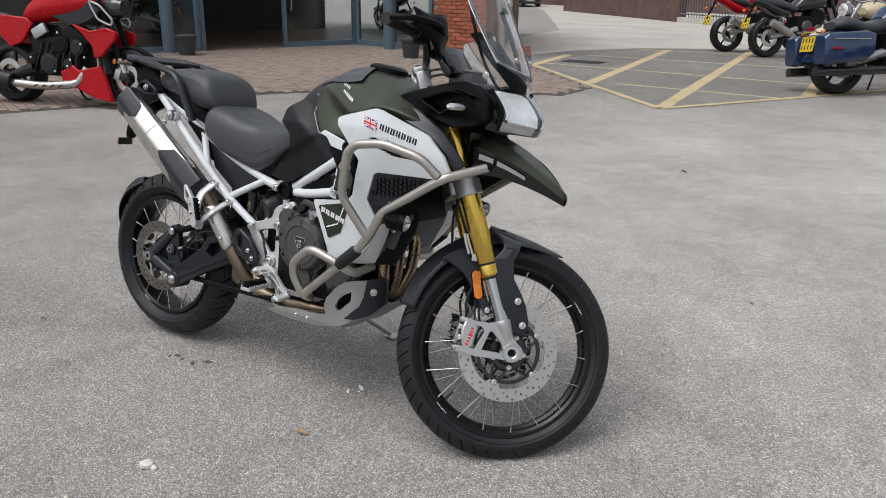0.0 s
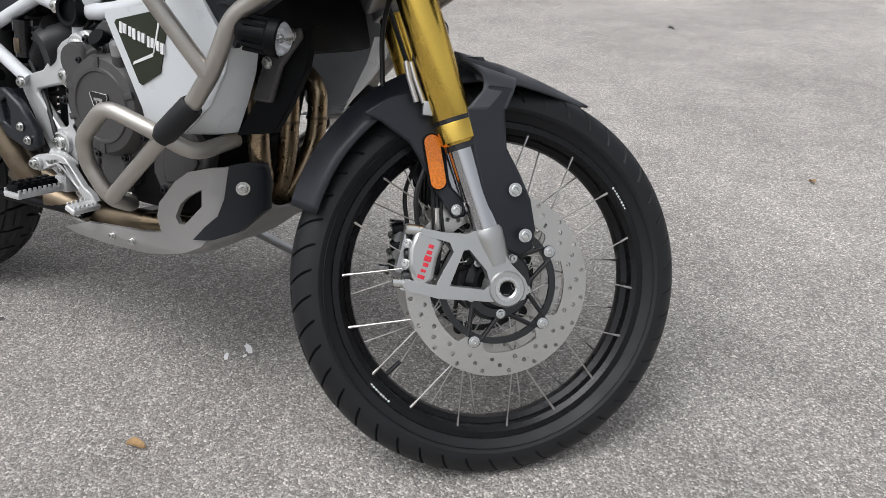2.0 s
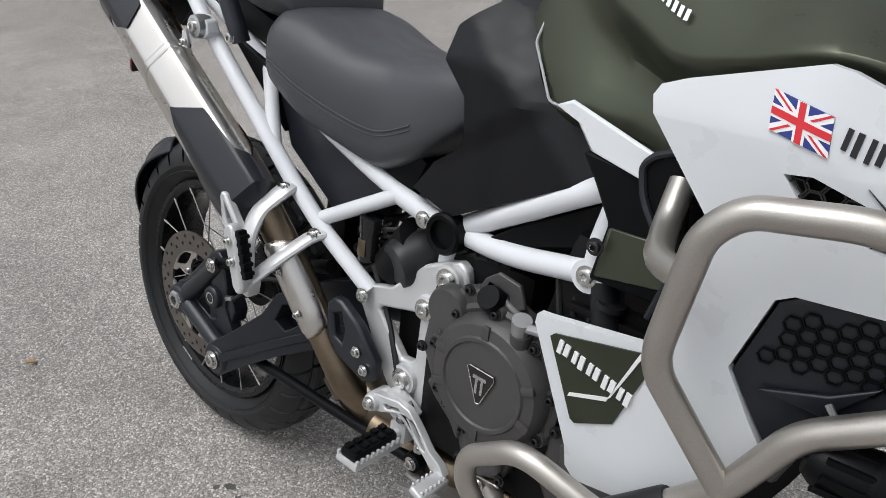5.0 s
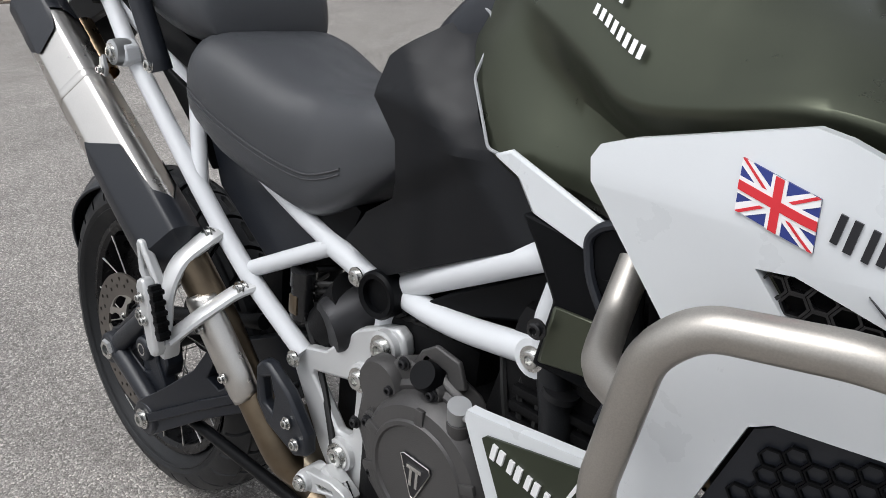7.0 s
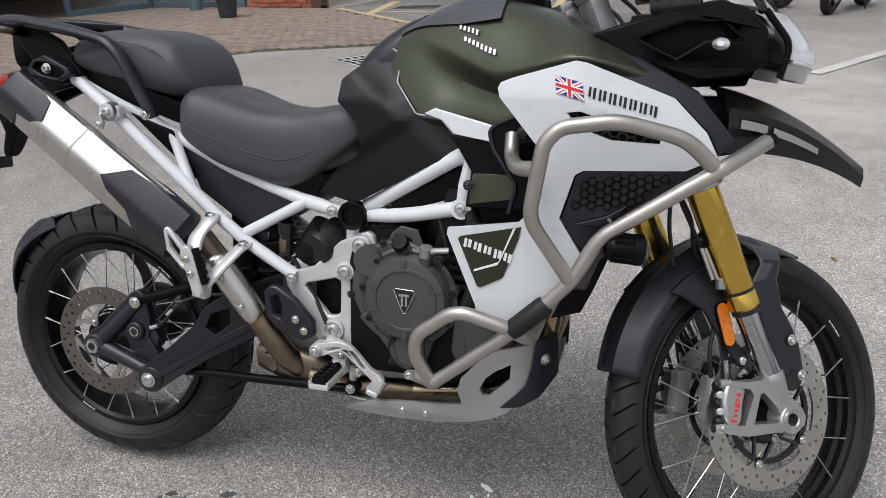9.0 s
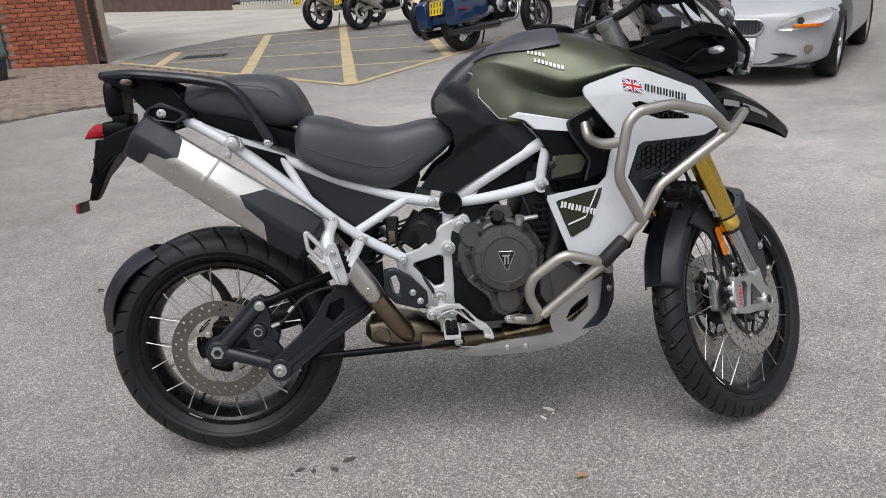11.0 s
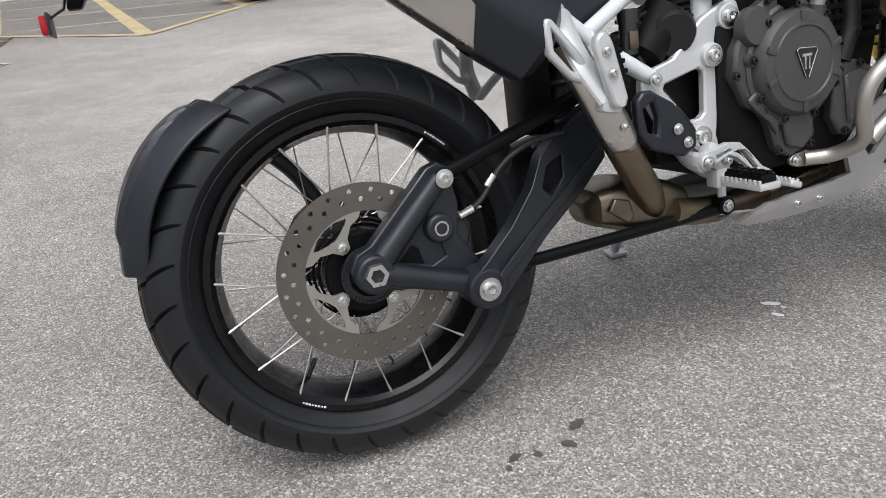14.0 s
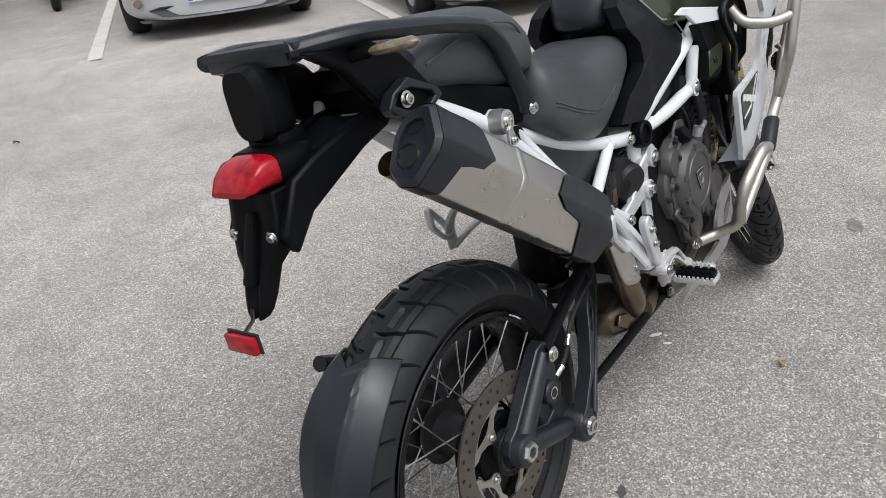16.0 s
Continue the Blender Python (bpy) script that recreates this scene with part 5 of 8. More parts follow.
# tank in matt green, flanks pinched to the knees
TANK = [  # x, top, crest y, crest z, hollow y, hollow z, foot y, foot z
    (0.705, 1.030, 0.045, 1.025, 0.055, 1.000, 0.070, 0.940), (0.745, 1.078, 0.062, 1.058, 0.078, 1.020, 0.098, 0.925), (0.80, 1.112, 0.088, 1.074, 0.100, 1.030, 0.122, 0.915),
    (0.86, 1.138, 0.120, 1.056, 0.110, 1.010, 0.145, 0.912), (0.92, 1.152, 0.152, 1.032, 0.118, 0.990, 0.140, 0.910), (0.98, 1.152, 0.186, 1.010, 0.136, 0.972, 0.158, 0.905),
    (1.05, 1.135, 0.212, 1.020, 0.158, 0.975, 0.180, 0.900), (1.12, 1.110, 0.236, 1.038, 0.188, 0.990, 0.20, 0.900), (1.17, 1.090, 0.236, 1.036, 0.200, 0.995, 0.208, 0.900), (1.23, 1.065, 0.215, 1.02, 0.198, 0.985, 0.215, 0.900), (1.29, 1.03, 0.185, 1.00, 0.18, 0.97, 0.19, 0.90)]


def tank_ring(x):
    zt, yc, zc, yh, zh, yf, zf = spline(TANK, x)
    half = [(0.0, zt), (yc * 0.40, zt - 0.004), (yc * 0.70, zt * 0.72 + zc * 0.28), (yc * 0.93, zc + (zt - zc) * 0.20), (yc, zc), (yc * 0.985 + yh * 0.015, zc - 0.004), (yh * 0.55 + yc * 0.45, zh * 0.7 + zc * 0.3), (yh, zh), (yh * 0.6 + yf * 0.4, zh * 0.55 + zf * 0.45), (yf, zf), (yf * 0.8, zf - 0.02)]
    return [(x, -y, z) for y, z in half] + [(x, y, z) for y, z in reversed(half[1:])]


tank = bp("fuel_tank", loft([tank_ring(0.705 + 0.585 * k / 44) for k in range(45)]), GREEN, "matt green painted fuel tank", smooth=60)
ss = tank.modifiers.new("round", "SUBSURF")
ss.levels, ss.render_levels = 1, 1
cap = part("fuel_cap", join(lathe([(0.0, 0.016), (0.05, 0.016), (0.062, 0.01), (0.064, 0.0), (0.064, -0.02)], 40, aim((0.985, 0.0, 1.148), (0.14, 0, 1)))), BLACKP, tank, "round black fuel cap")
part("tank_pad", skin([(0.640, 0.955, 0.985, 0.03), (0.66, 0.945, 1.02, 0.06), (0.70, 0.94, 1.062, 0.075), (0.76, 0.96, 1.102, 0.07), (0.80, 1.0, 1.12, 0.05)], 14, 24, 0.6, 0.1, 0.4), GREYP, tank, "dark grey tank pad")
def tank_skin(x, f, out=0.0):
    """A point of the tank's shoulder: f from the ridge to the crest, raised by out."""
    zt, yc, zc = spline(TANK, x)[:3]
    keys = [(0.0, 0.0, zt), (0.40, yc * 0.40, zt - 0.004), (0.70, yc * 0.70, zt * 0.72 + zc * 0.28), (0.93, yc * 0.93, zc + (zt - zc) * 0.20), (1.0, yc, zc)]
    for (f0, y0, z0), (f1, y1, z1) in zip(keys, keys[1:]):
        if f <= f1:
            k = (f - f0) / (f1 - f0)
            n = Vector((0, z0 - z1, y1 - y0)).normalized()
            return Vector((x, y0 + (y1 - y0) * k, z0 + (z1 - z0) * k)) + n * out
    return Vector((x, yc, zc))


for s in (-1, 1):
    def shoulder(u, v):
        x = 0.712 + 0.27 * u
        p = tank_skin(x, (0.86 - 0.10 * u - 0.14 * max(0.0, u - 0.7)) * v, 0.0035)
        return Vector((p.x, s * p.y, p.z))
    part("top_panel", grid(shoulder, 22, 12), GRAPHITE, tank, "satin graphite stripe along the tank top", smooth=60)
    for row, (x0, f0, n_, w) in enumerate(((0.898, 0.80, 5, 0.0050), (0.912, 0.875, 8, 0.0055))):
        for k in range(n_):
            x = x0 + k * 0.0092
            def bar(u, v):
                p = tank_skin(x + w * u, f0 + 0.032 * v + 0.003 * k, 0.0042)
                return Vector((p.x, s * p.y, p.z))
            part("mark_bar", grid(bar, 2, 2), DECALW, tank, "white mark bar")


# side panels
def flank(x, z):
    """How far out the right-hand bodywork stands."""
    return -0.236 - (z - 0.64) * 0.115 + 0.2 * max(0.0, x - 1.15) + 0.35 * max(0.0, z - 0.97 + 0.35 * max(0.0, x - 1.14)) ** 1.1


def hexes(x0, z0, nx, nz, pitch, y, r, keep, lift=0.0):
    """A honeycomb of thin walls over the cells that keep() lets through."""
    out = []
    for i in range(nx):
        for j in range(nz):
            x, z = x0 + i * pitch, z0 + (j + (0.5 if i % 2 else 0)) * pitch * 1.1
            if keep(x, z):
                o = [(x + r * math.cos(math.pi / 3 * k), z + r * math.sin(math.pi / 3 * k)) for k in range(6)]
                q = [(x + r * 0.80 * math.cos(math.pi / 3 * k), z + r * 0.80 * math.sin(math.pi / 3 * k)) for k in range(6)]
                out.append(plate(o, y, y + 0.006, [q], fn=lambda a, b: flank(a, b)))
    return join(*out)


def in_poly(x, z, poly):
    return inside(x, z, poly)


PANEL = [(1.008, 0.985), (1.013, 0.995), (1.033, 1.003), (1.138, 1.033), (1.155, 1.030), (1.302, 0.974), (1.359, 0.917), (1.381, 0.876), (1.330, 0.852), (1.160, 0.848), (1.146, 0.840), (1.122, 0.760), (1.165, 0.690), (1.155, 0.655), (1.120, 0.600), (1.060, 0.548), (0.985, 0.534), (0.972, 0.548),
         (0.968, 0.575), (0.914, 0.715), (0.916, 0.727), (0.928, 0.728), (1.048, 0.746), (1.067, 0.766), (1.077, 0.82), (1.090, 0.874), (1.012, 0.970)]
SLOT = [(1.128, 0.947), (1.150, 0.950), (1.285, 0.904), (1.283, 0.897), (1.204, 0.902), (1.150, 0.922)]
VENT = [(1.149, 0.838), (1.162, 0.846), (1.325, 0.851), (1.378, 0.871), (1.36, 0.845), (1.20, 0.735), (1.170, 0.690), (1.125, 0.758)]
for s in (-1, 1):
    mir = Matrix.Diagonal((1, -s, 1, 1))
    def P(name, bm, material, label="", parent=None, bevel=0.0, smooth=35.0):
        bm.transform(mir)
        return bp(name, bm, material, label, parent, bevel, smooth=smooth)
    fair = P("side_fairing", plate(PANEL, -0.0, 0.012, [SLOT], fn=flank, cell=0.014), WHITE, "white painted side fairing panel", bevel=0.0055)
    lip = [(1.172, 0.700), (1.160, 0.672), (1.153, 0.650), (1.120, 0.599), (1.088, 0.571), (1.060, 0.547), (1.02, 0.540), (0.985, 0.534)]
    inn = [(1.166, -0.170, 0.700), (1.160, -0.168, 0.676), (1.154, -0.165, 0.650), (1.132, -0.158, 0.600), (1.118, -0.156, 0.570), (1.106, -0.154, 0.545), (1.06, -0.154, 0.534), (0.99, -0.154, 0.526)]
    P("fairing_return", loft([[Vector((x, flank(x, z) + 0.004, z)).lerp(Vector(q), k / 4) + Vector((0.006 * math.sin(math.pi * k / 4), 0, 0)) for k in range(5)] for (x, z), q in zip(lip, inn)], closed=False), WHITE, "white inner return of the fairing", fair, smooth=60)
    P("slot_backing", plate([(x + 0.002, z) for x, z in SLOT], 0.012, 0.016, fn=flank), BLACKP, "", fair)
    P("slot_mesh", hexes(1.125, 0.885, 14, 6, 0.0138, 0.004, 0.0088, lambda x, z: in_poly(x, z, SLOT)), GLOSSB, "black honeycomb mesh", fair)
    vent = P("air_vent", plate(VENT, 0.004, 0.02, fn=flank, cell=0.02), GREYP, "dark grey vent panel with honeycomb relief", fair, bevel=0.004)
    P("vent_mesh", hexes(1.150, 0.770, 13, 8, 0.0135, 0.001, 0.0085, lambda x, z: in_poly(x, z, [(1.155, 0.834), (1.315, 0.842), (1.235, 0.782), (1.148, 0.782)])), BLACKP, "black honeycomb relief", vent)
    P("vent_ridge", plate([(1.150, 0.752), (1.205, 0.768), (1.24, 0.79), (1.205, 0.745)], -0.003, 0.004, fn=flank), GREYP, "", vent, bevel=0.002)
    # badge
    badge = P("badge", plate([(0.936, 0.708), (0.941, 0.713), (1.055, 0.739), (1.050, 0.715), (1.022, 0.637), (0.978, 0.613), (0.972, 0.616)], -0.0022, 0.002, fn=flank), BADGEG, "dark green badge with a white outline", fair)
    P("badge_line", join(plate([(0.966, 0.645), (0.968, 0.650), (1.014, 0.668), (1.012, 0.662)], -0.0036, 0, fn=flank), plate([(1.012, 0.664), (1.016, 0.669), (1.045, 0.736), (1.040, 0.735)], -0.0036, 0, fn=flank)), DECALW, "", badge)
    for k in range(10):
        x, z = 0.950 + 0.0189 * (k // 2) + 0.0078 * (k % 2), 0.7105 - 0.0057 * (k // 2) - 0.0022 * (k % 2)
        h, w = (0.0145 if k % 3 else 0.0165), 0.0058 if k % 2 else 0.0050
        P("mark_bar", plate([(x, z), (x + w, z - 0.0016), (x + w - 0.003, z - h - 0.0016), (x - 0.003, z - h)], -0.0048, 0, fn=flank), DECALW, "white mark bar", badge)
    # flag decal and dark mark bars
    def fl(u, v):
        return (1.109 + 0.047 * u - 0.004 * v, 0.979 - 0.012 * u + 0.030 * v)
    def quad(us, off):
        return plate([fl(u, v) for u, v in us], off, 0.001, fn=flank, cell=0.008)
    flag = P("flag_decal", quad([(0, 0), (1, 0), (1, 1), (0, 1)], -0.0018), FLAGB, "small blue, white and red flag decal", fair)
    P("flag_white", join(quad([(0, 0.34), (1, 0.34), (1, 0.66), (0, 0.66)], -0.0024), quad([(0.4, 0), (0.6, 0), (0.6, 1), (0.4, 1)], -0.0024), quad([(0, 0), (0.14, 0), (1, 0.86), (1, 1), (0.86, 1), (0, 0.14)], -0.0022), quad([(0.86, 0), (1, 0), (1, 0.14), (0.14, 1), (0, 1), (0, 0.86)], -0.0022)), DECALW, "", flag)
    P("flag_red", join(quad([(0, 0.41), (1, 0.41), (1, 0.59), (0, 0.59)], -0.003), quad([(0.445, 0), (0.555, 0), (0.555, 1), (0.445, 1)], -0.003), quad([(0, 0), (0.06, 0), (0.36, 0.33), (0.30, 0.33)], -0.0027), quad([(0.70, 0.67), (0.64, 0.67), (0.94, 1), (1, 1)], -0.0027), quad([(0.94, 0), (1, 0), (0.70, 0.33), (0.64, 0.33)], -0.0027), quad([(0, 1), (0.06, 1), (0.36, 0.67), (0.30, 0.67)], -0.0027)), FLAGR, "", flag)
    for k in range(14):
        x, z = 1.163 + 0.0168 * (k // 2) + 0.0072 * (k % 2), 0.9915 - 0.0048 * (k // 2) - 0.0020 * (k % 2)
        h, w = (0.0178 if k % 3 else 0.0160), 0.0044 if k % 2 else 0.0038
        P("mark_bar", plate([(x, z), (x + w, z - 0.0012), (x + w - 0.0012, z - h - 0.0012), (x - 0.0012, z - h)], -0.002, 0.001, fn=flank, cell=0.008), DECALB, "black mark bar", fair)
    def arc(u, d=0.0):
        return (1.188 + 0.098 * u, 0.9565 - 0.036 * u - 0.020 * math.sin(math.pi * (u * 0.8 + 0.1)) - d * math.sin(math.pi * u))
    P("swoosh", plate([arc(k / 14) for k in range(15)] + [arc(k / 14, 0.0034) for k in range(13, 0, -1)], -0.002, 0.001, fn=flank, cell=0.008), DECALB, "black curved line under the bars", fair)
    # dark panel ahead of the tank and the strip below the cowl
    P("front_shroud", plate([(1.138, 1.031), (1.105, 1.062), (1.17, 1.062), (1.24, 1.04), (1.34, 0.985), (1.41, 0.90), (1.381, 0.876), (1.359, 0.917), (1.302, 0.973)], 0.010, 0.02, fn=lambda x, z: flank(x, 0.98) + 0.9 * max(0, z - 0.98)), GREYP, "dark grey shroud behind the fork", bevel=0.004)
    ish = P("inner_shroud", plate([(0.978, 0.906), (0.991, 0.919), (1.05, 0.945), (1.105, 0.901), (1.116, 0.872), (1.095, 0.778), (1.020, 0.752), (1.035, 0.806), (0.987, 0.873)], -0.205, -0.192, [[(1.035, 0.880), (1.060, 0.888), (1.085, 0.870), (1.070, 0.830), (1.040, 0.845)]], fn=lambda x, z: -0.10 * (x - 1.0)), BLACKP, "black inner shroud with a bolt", bevel=0.005)
    P("shroud_hollow", plate([(1.02, 0.90), (1.10, 0.89), (1.09, 0.80), (1.03, 0.82)], -0.165, -0.155), BLACKP, "", ish)
    P("shroud_rim", tube([(x, -0.2065 - 0.10 * (x - 1.0), z) for x, z in ((1.054, 0.944), (0.992, 0.917), (0.981, 0.904), (0.989, 0.873), (1.036, 0.807), (1.022, 0.754))], 0.0042, 8, rad=0.012), GREYP, "", ish)
    P("rear_shroud", plate([(0.895, 0.893), (0.990, 0.882), (0.998, 0.856), (1.041, 0.805), (1.034, 0.779), (1.022, 0.753), (0.930, 0.754), (0.941, 0.823), (0.913, 0.869)], -0.175, -0.15), BLACKP, "dark shroud below the tank", bevel=0.004)
    P("green_shroud", plate([(0.944, 0.821), (1.023, 0.823), (1.036, 0.805), (1.021, 0.773), (0.936, 0.760)], -0.1785, -0.17), GREEN, "matt green lower shroud", bevel=0.004)
    P("white_accent", plate([(0.837, 0.929), (0.862, 0.940), (0.998, 0.911), (0.990, 0.882), (0.900, 0.893), (0.874, 0.919)], -0.150, -0.142, fn=lambda x, z: -0.28 * (x - 0.84)), WHITE, "white painted tank accent", bevel=0.003)
    # knee panels
    def KNEE_Y(x, z):
        """The knee panel's folds: two creases that meet in a point."""
        up = ((z - 0.985) * 0.10 + (x - 0.69) * 0.08) / 0.128
        low = ((x - 0.70) * 0.055 - (z - 0.85) * 0.09) / 0.105
        return -0.14 * max(0.0, x - 0.75) + 0.45 * max(0.0, z - 0.95) + 0.12 * max(0, 0.72 - x) + 0.30 * max(0.0, min(0.05, up)) - 0.010 * max(0.0, min(1.0, 0.5 - low / 0.02)) * max(0.0, min(1.0, (0.03 - up) / 0.03))
    knee = P("knee_panel", plate([(0.645, 0.945), (0.648, 0.989), (0.688, 1.022), (0.734, 1.051), (0.753, 1.047), (0.764, 1.017), (0.762, 0.985), (0.812, 0.923), (0.868, 0.916), (0.906, 0.875), (0.908, 0.858), (0.677, 0.735), (0.594, 0.753), (0.635, 0.803), (0.683, 0.835), (0.694, 0.860), (0.687, 0.905)], -0.122, -0.09, fn=KNEE_Y, cell=0.011), KNEEP, "black plastic knee panel", bevel=0.005)
    P("knee_edge", tube([(x, -0.1275 + KNEE_Y(x, z), z) for x, z in ((0.742, 1.052), (0.756, 1.046), (0.767, 1.017), (0.765, 0.986), (0.814, 0.926), (0.869, 0.919), (0.908, 0.876), (0.924, 0.842), (0.934, 0.80))], 0.0018, 6, rad=0.006), EDGE, "thin grey edge line", knee)
    P("frame_infill", plate([(0.735, 0.720), (0.787, 0.757), (0.898, 0.823), (0.908, 0.815), (0.906, 0.780), (0.882, 0.755), (0.80, 0.730)], -0.112, -0.09), BLACKP, "black infill panel inside the frame", bevel=0.004)
bolt((1.045, -0.208, 0.905), 0.008, bike, material=GLOSSB)
bolt((0.94, -0.19, 0.80), 0.007, bike, material=GLOSSB)

# cowl, light, screen and beak
for s in (-1, 1):
    mir = Matrix.Diagonal((1, -s, 1, 1))
    c = plate([(1.150, 1.078), (1.20, 1.095), (1.29, 1.122), (1.36, 1.138), (1.41, 1.125), (1.445, 1.09), (1.45, 1.03), (1.41, 1.012), (1.33, 1.003), (1.24, 1.03)], -0.175, -0.135, [[(1.235, 1.072), (1.315, 1.100), (1.372, 1.100), (1.40, 1.072), (1.345, 1.072), (1.30, 1.040)]], fn=lambda x, z: 0.16 * max(0, x - 1.3) + 0.1 * max(0, 1.2 - x) + 0.35 * max(0.0, z - 1.09))
    c.transform(mir)
    cowl = bp("cowl_wing", c, BLACKP, "black cowl wing with an opening", bevel=0.006)
    i = block((1.31, -0.105, 1.065), (0.19, 0.05, 0.10), ch=0.012)
    i.transform(mir)
    part("cowl_inner", i, BLACKP, cowl)
    ind = join(tube([(1.40, -0.10, 1.06), (1.375, -0.16, 1.062)], 0.008, 10))
    ind.transform(mir)
    ib = part("indicator", ind, BLACKP, cowl, "front indicator on a stalk")
    il = tube([(1.372, -0.16, 1.062), (1.37, -0.175, 1.062), (1.366, -0.225, 1.063), (1.365, -0.235, 1.063)], [0.008, 0.014, 0.014, 0.006], 14, flat=0.7)
    il.transform(mir)
    part("lens", il, REFLECTOR, ib, "clear indicator lens")
nose = bp("nose_cone", loft([[(1.30 + 0.0 * k, 0.13 * math.cos(q), 1.06 + 0.075 * math.sin(q)) for k, q in enumerate(2 * math.pi * j / 20 for j in range(20))], [(1.43, 0.125 * math.cos(q), 1.06 + 0.07 * math.sin(q)) for q in (2 * math.pi * j / 20 for j in range(20))]]), BLACKP, "black nose cone behind the headlight")


def lamp_shell(u, v, grow=0.0, back=0.0):
    """The headlight's face: a wide swept lens, raked at the top and tucked in below."""
    t = (u - 0.5) * 2
    y = t * (0.128 + grow)
    zt = 1.122 - 0.010 * (1 - abs(t)) - 0.03 * max(0.0, 0.35 - abs(t))
    zb = 1.008 - 0.012 * (1 - abs(t) ** 2)
    z = zb + (zt - zb) * v
    x = 1.548 - 0.060 * abs(t) ** 1.8 - 0.10 * max(0.0, v - 0.45) ** 1.2 - 0.05 * max(0.0, 0.3 - v) - back
    return Vector((x, y, z))


headlight = bp("headlight", grid(lambda u, v: lamp_shell(u, v, -0.004, 0.045), 24, 10), GLOSSB, "wide clear twin headlight with silver reflectors")
for s in (-1, 1):
    def bowl(u, v):
        p = lamp_shell(0.5 + s * (0.05 + 0.42 * u), 0.30 + 0.66 * v, -0.006, 0.010)
        return p - Vector((0.030 * math.sin(math.pi * u) * math.sin(math.pi * v), 0, 0))
    part("reflector", grid(bowl, 14, 10), LAMPW, headlight, "bright faceted reflector", smooth=10)
    part("low_reflector", grid(lambda u, v: lamp_shell(0.5 + s * (0.05 + 0.42 * u), 0.05 + 0.20 * v, -0.006, 0.014), 10, 4), CHROME, headlight, "chrome lower reflector strip")
    part("bezel", tube([lamp_shell(0.5 + s * 0.5, 0.0, 0.004), lamp_shell(0.5 + s * 0.5, 0.5, 0.004), lamp_shell(0.5 + s * 0.5, 1.0, 0.004)], 0.006, 10, rad=0.02), BLACKP, headlight)
    part("light_bar", tube([lamp_shell(0.5 + s * f, 0.27, -0.006, 0.009) for f in (0.44, 0.30, 0.14, 0.05)], 0.0035, 8), DECALW, headlight, "white running light strip")
lens = part("lens", grid(lambda u, v: lamp_shell(u, v), 28, 12), CLEAR, headlight, "clear headlight lens")
lens.visible_shadow = False


def screen_fn(u, v):
    t = (u - 0.5) * 2
    w = 0.098 + 0.042 * math.sin(math.pi * min(0.5, v * 0.75 + 0.02)) - 0.02 * max(0.0, v - 0.85)
    z = 1.153 + 0.045 * abs(t) ** 1.4 * (1 - v) + 0.315 * v - 0.02 * abs(t) ** 3 * v
    return Vector((1.498 - 0.58 * (z - 1.153) - 0.040 * abs(t) ** 2, w * t, z))


windscreen = bp("windscreen", grid(screen_fn, 20, 16), SCREEN, "clear plastic windscreen")
windscreen.visible_shadow = False
md = windscreen.modifiers.new("thick", "SOLIDIFY")
md.thickness = 0.004
part("screen_mount", loft([[(1.490 - 0.034 * k - 0.03 * abs(math.cos(q)), (0.052 + 0.008 * k) * math.cos(q), 1.128 + 0.036 * k + 0.014 * math.sin(q)) for q in (2 * math.pi * j / 14 for j in range(14))] for k in range(5)]), BLACKP, windscreen, "black screen mount")
part("screen_slot", grid(lambda u, v: screen_fn(0.44 + 0.12 * u, 0.60 + 0.05 * v) + Vector((0.003, 0, 0.002)), 4, 2), GLOSSB, windscreen, "dark air slot in the screen")
for s in (-1, 1):
    part("screen_arm", tube([(1.44, s * 0.085, 1.12), (1.40, s * 0.118, 1.19), (1.355, s * 0.118, 1.29), (1.32, s * 0.10, 1.36)], 0.008, 10, rad=0.05, flat=0.6), BLACKP, windscreen, "black screen adjuster arm")
    df = part("deflector", grid(lambda u, v: Vector((1.455 - 0.10 * u - 0.03 * v, s * (0.118 + 0.035 * u * (1 - v)), 1.118 + 0.15 * v * (1 - 0.25 * u) + 0.01 * u)), 8, 8), SCREEN, windscreen, "clear side wind deflector")
    df.visible_shadow = False
    rim_pts = [screen_fn(0.5 + s * 0.5, k / 12) for k in range(13)]
    part("screen_edge", tube(rim_pts, 0.0022, 6), REFLECTOR, windscreen, "bright cut edge of the screen")
    bolt((1.415, s * 0.128, 1.16), 0.007, windscreen, (0, s, 0))
    bolt(screen_fn(0.5 + s * 0.2, 0.14) + Vector((0.004, 0, 0.002)), 0.006, windscreen, (1, 0, 0.6))
    bolt(screen_fn(0.5 + s * 0.28, 0.72) + Vector((0.004, 0, 0.002)), 0.008, windscreen, (1, 0, 0.6))
bp("dashboard", join(block((1.235, 0, 1.19), (0.03, 0.17, 0.10), Matrix.Rotation(radians(-35), 4, "Y"), ch=0.01), block((1.29, 0, 1.14), (0.09, 0.11, 0.05), ch=0.012)), GLOSSB, "black dashboard display")


def beak_fn(u, v):
    """The beak's upper skin, u from its root to its tip."""
    t = (v - 0.5) * 2
    w = (0.108 - 0.020 * u) * (1 - u ** 2.6) + 0.012
    x = 1.40 + 0.255 * u
    zc = 0.990 - 0.05 * u - 0.095 * u * u
    return Vector((x - 0.03 * (1 - u) * (1 - abs(t)), w * t, zc - 0.05 * abs(t) ** 2 * (1 - 0.6 * u) + 0.010 * math.exp(-(abs(t) - 0.5) ** 2 * 60) * (1 - u)))


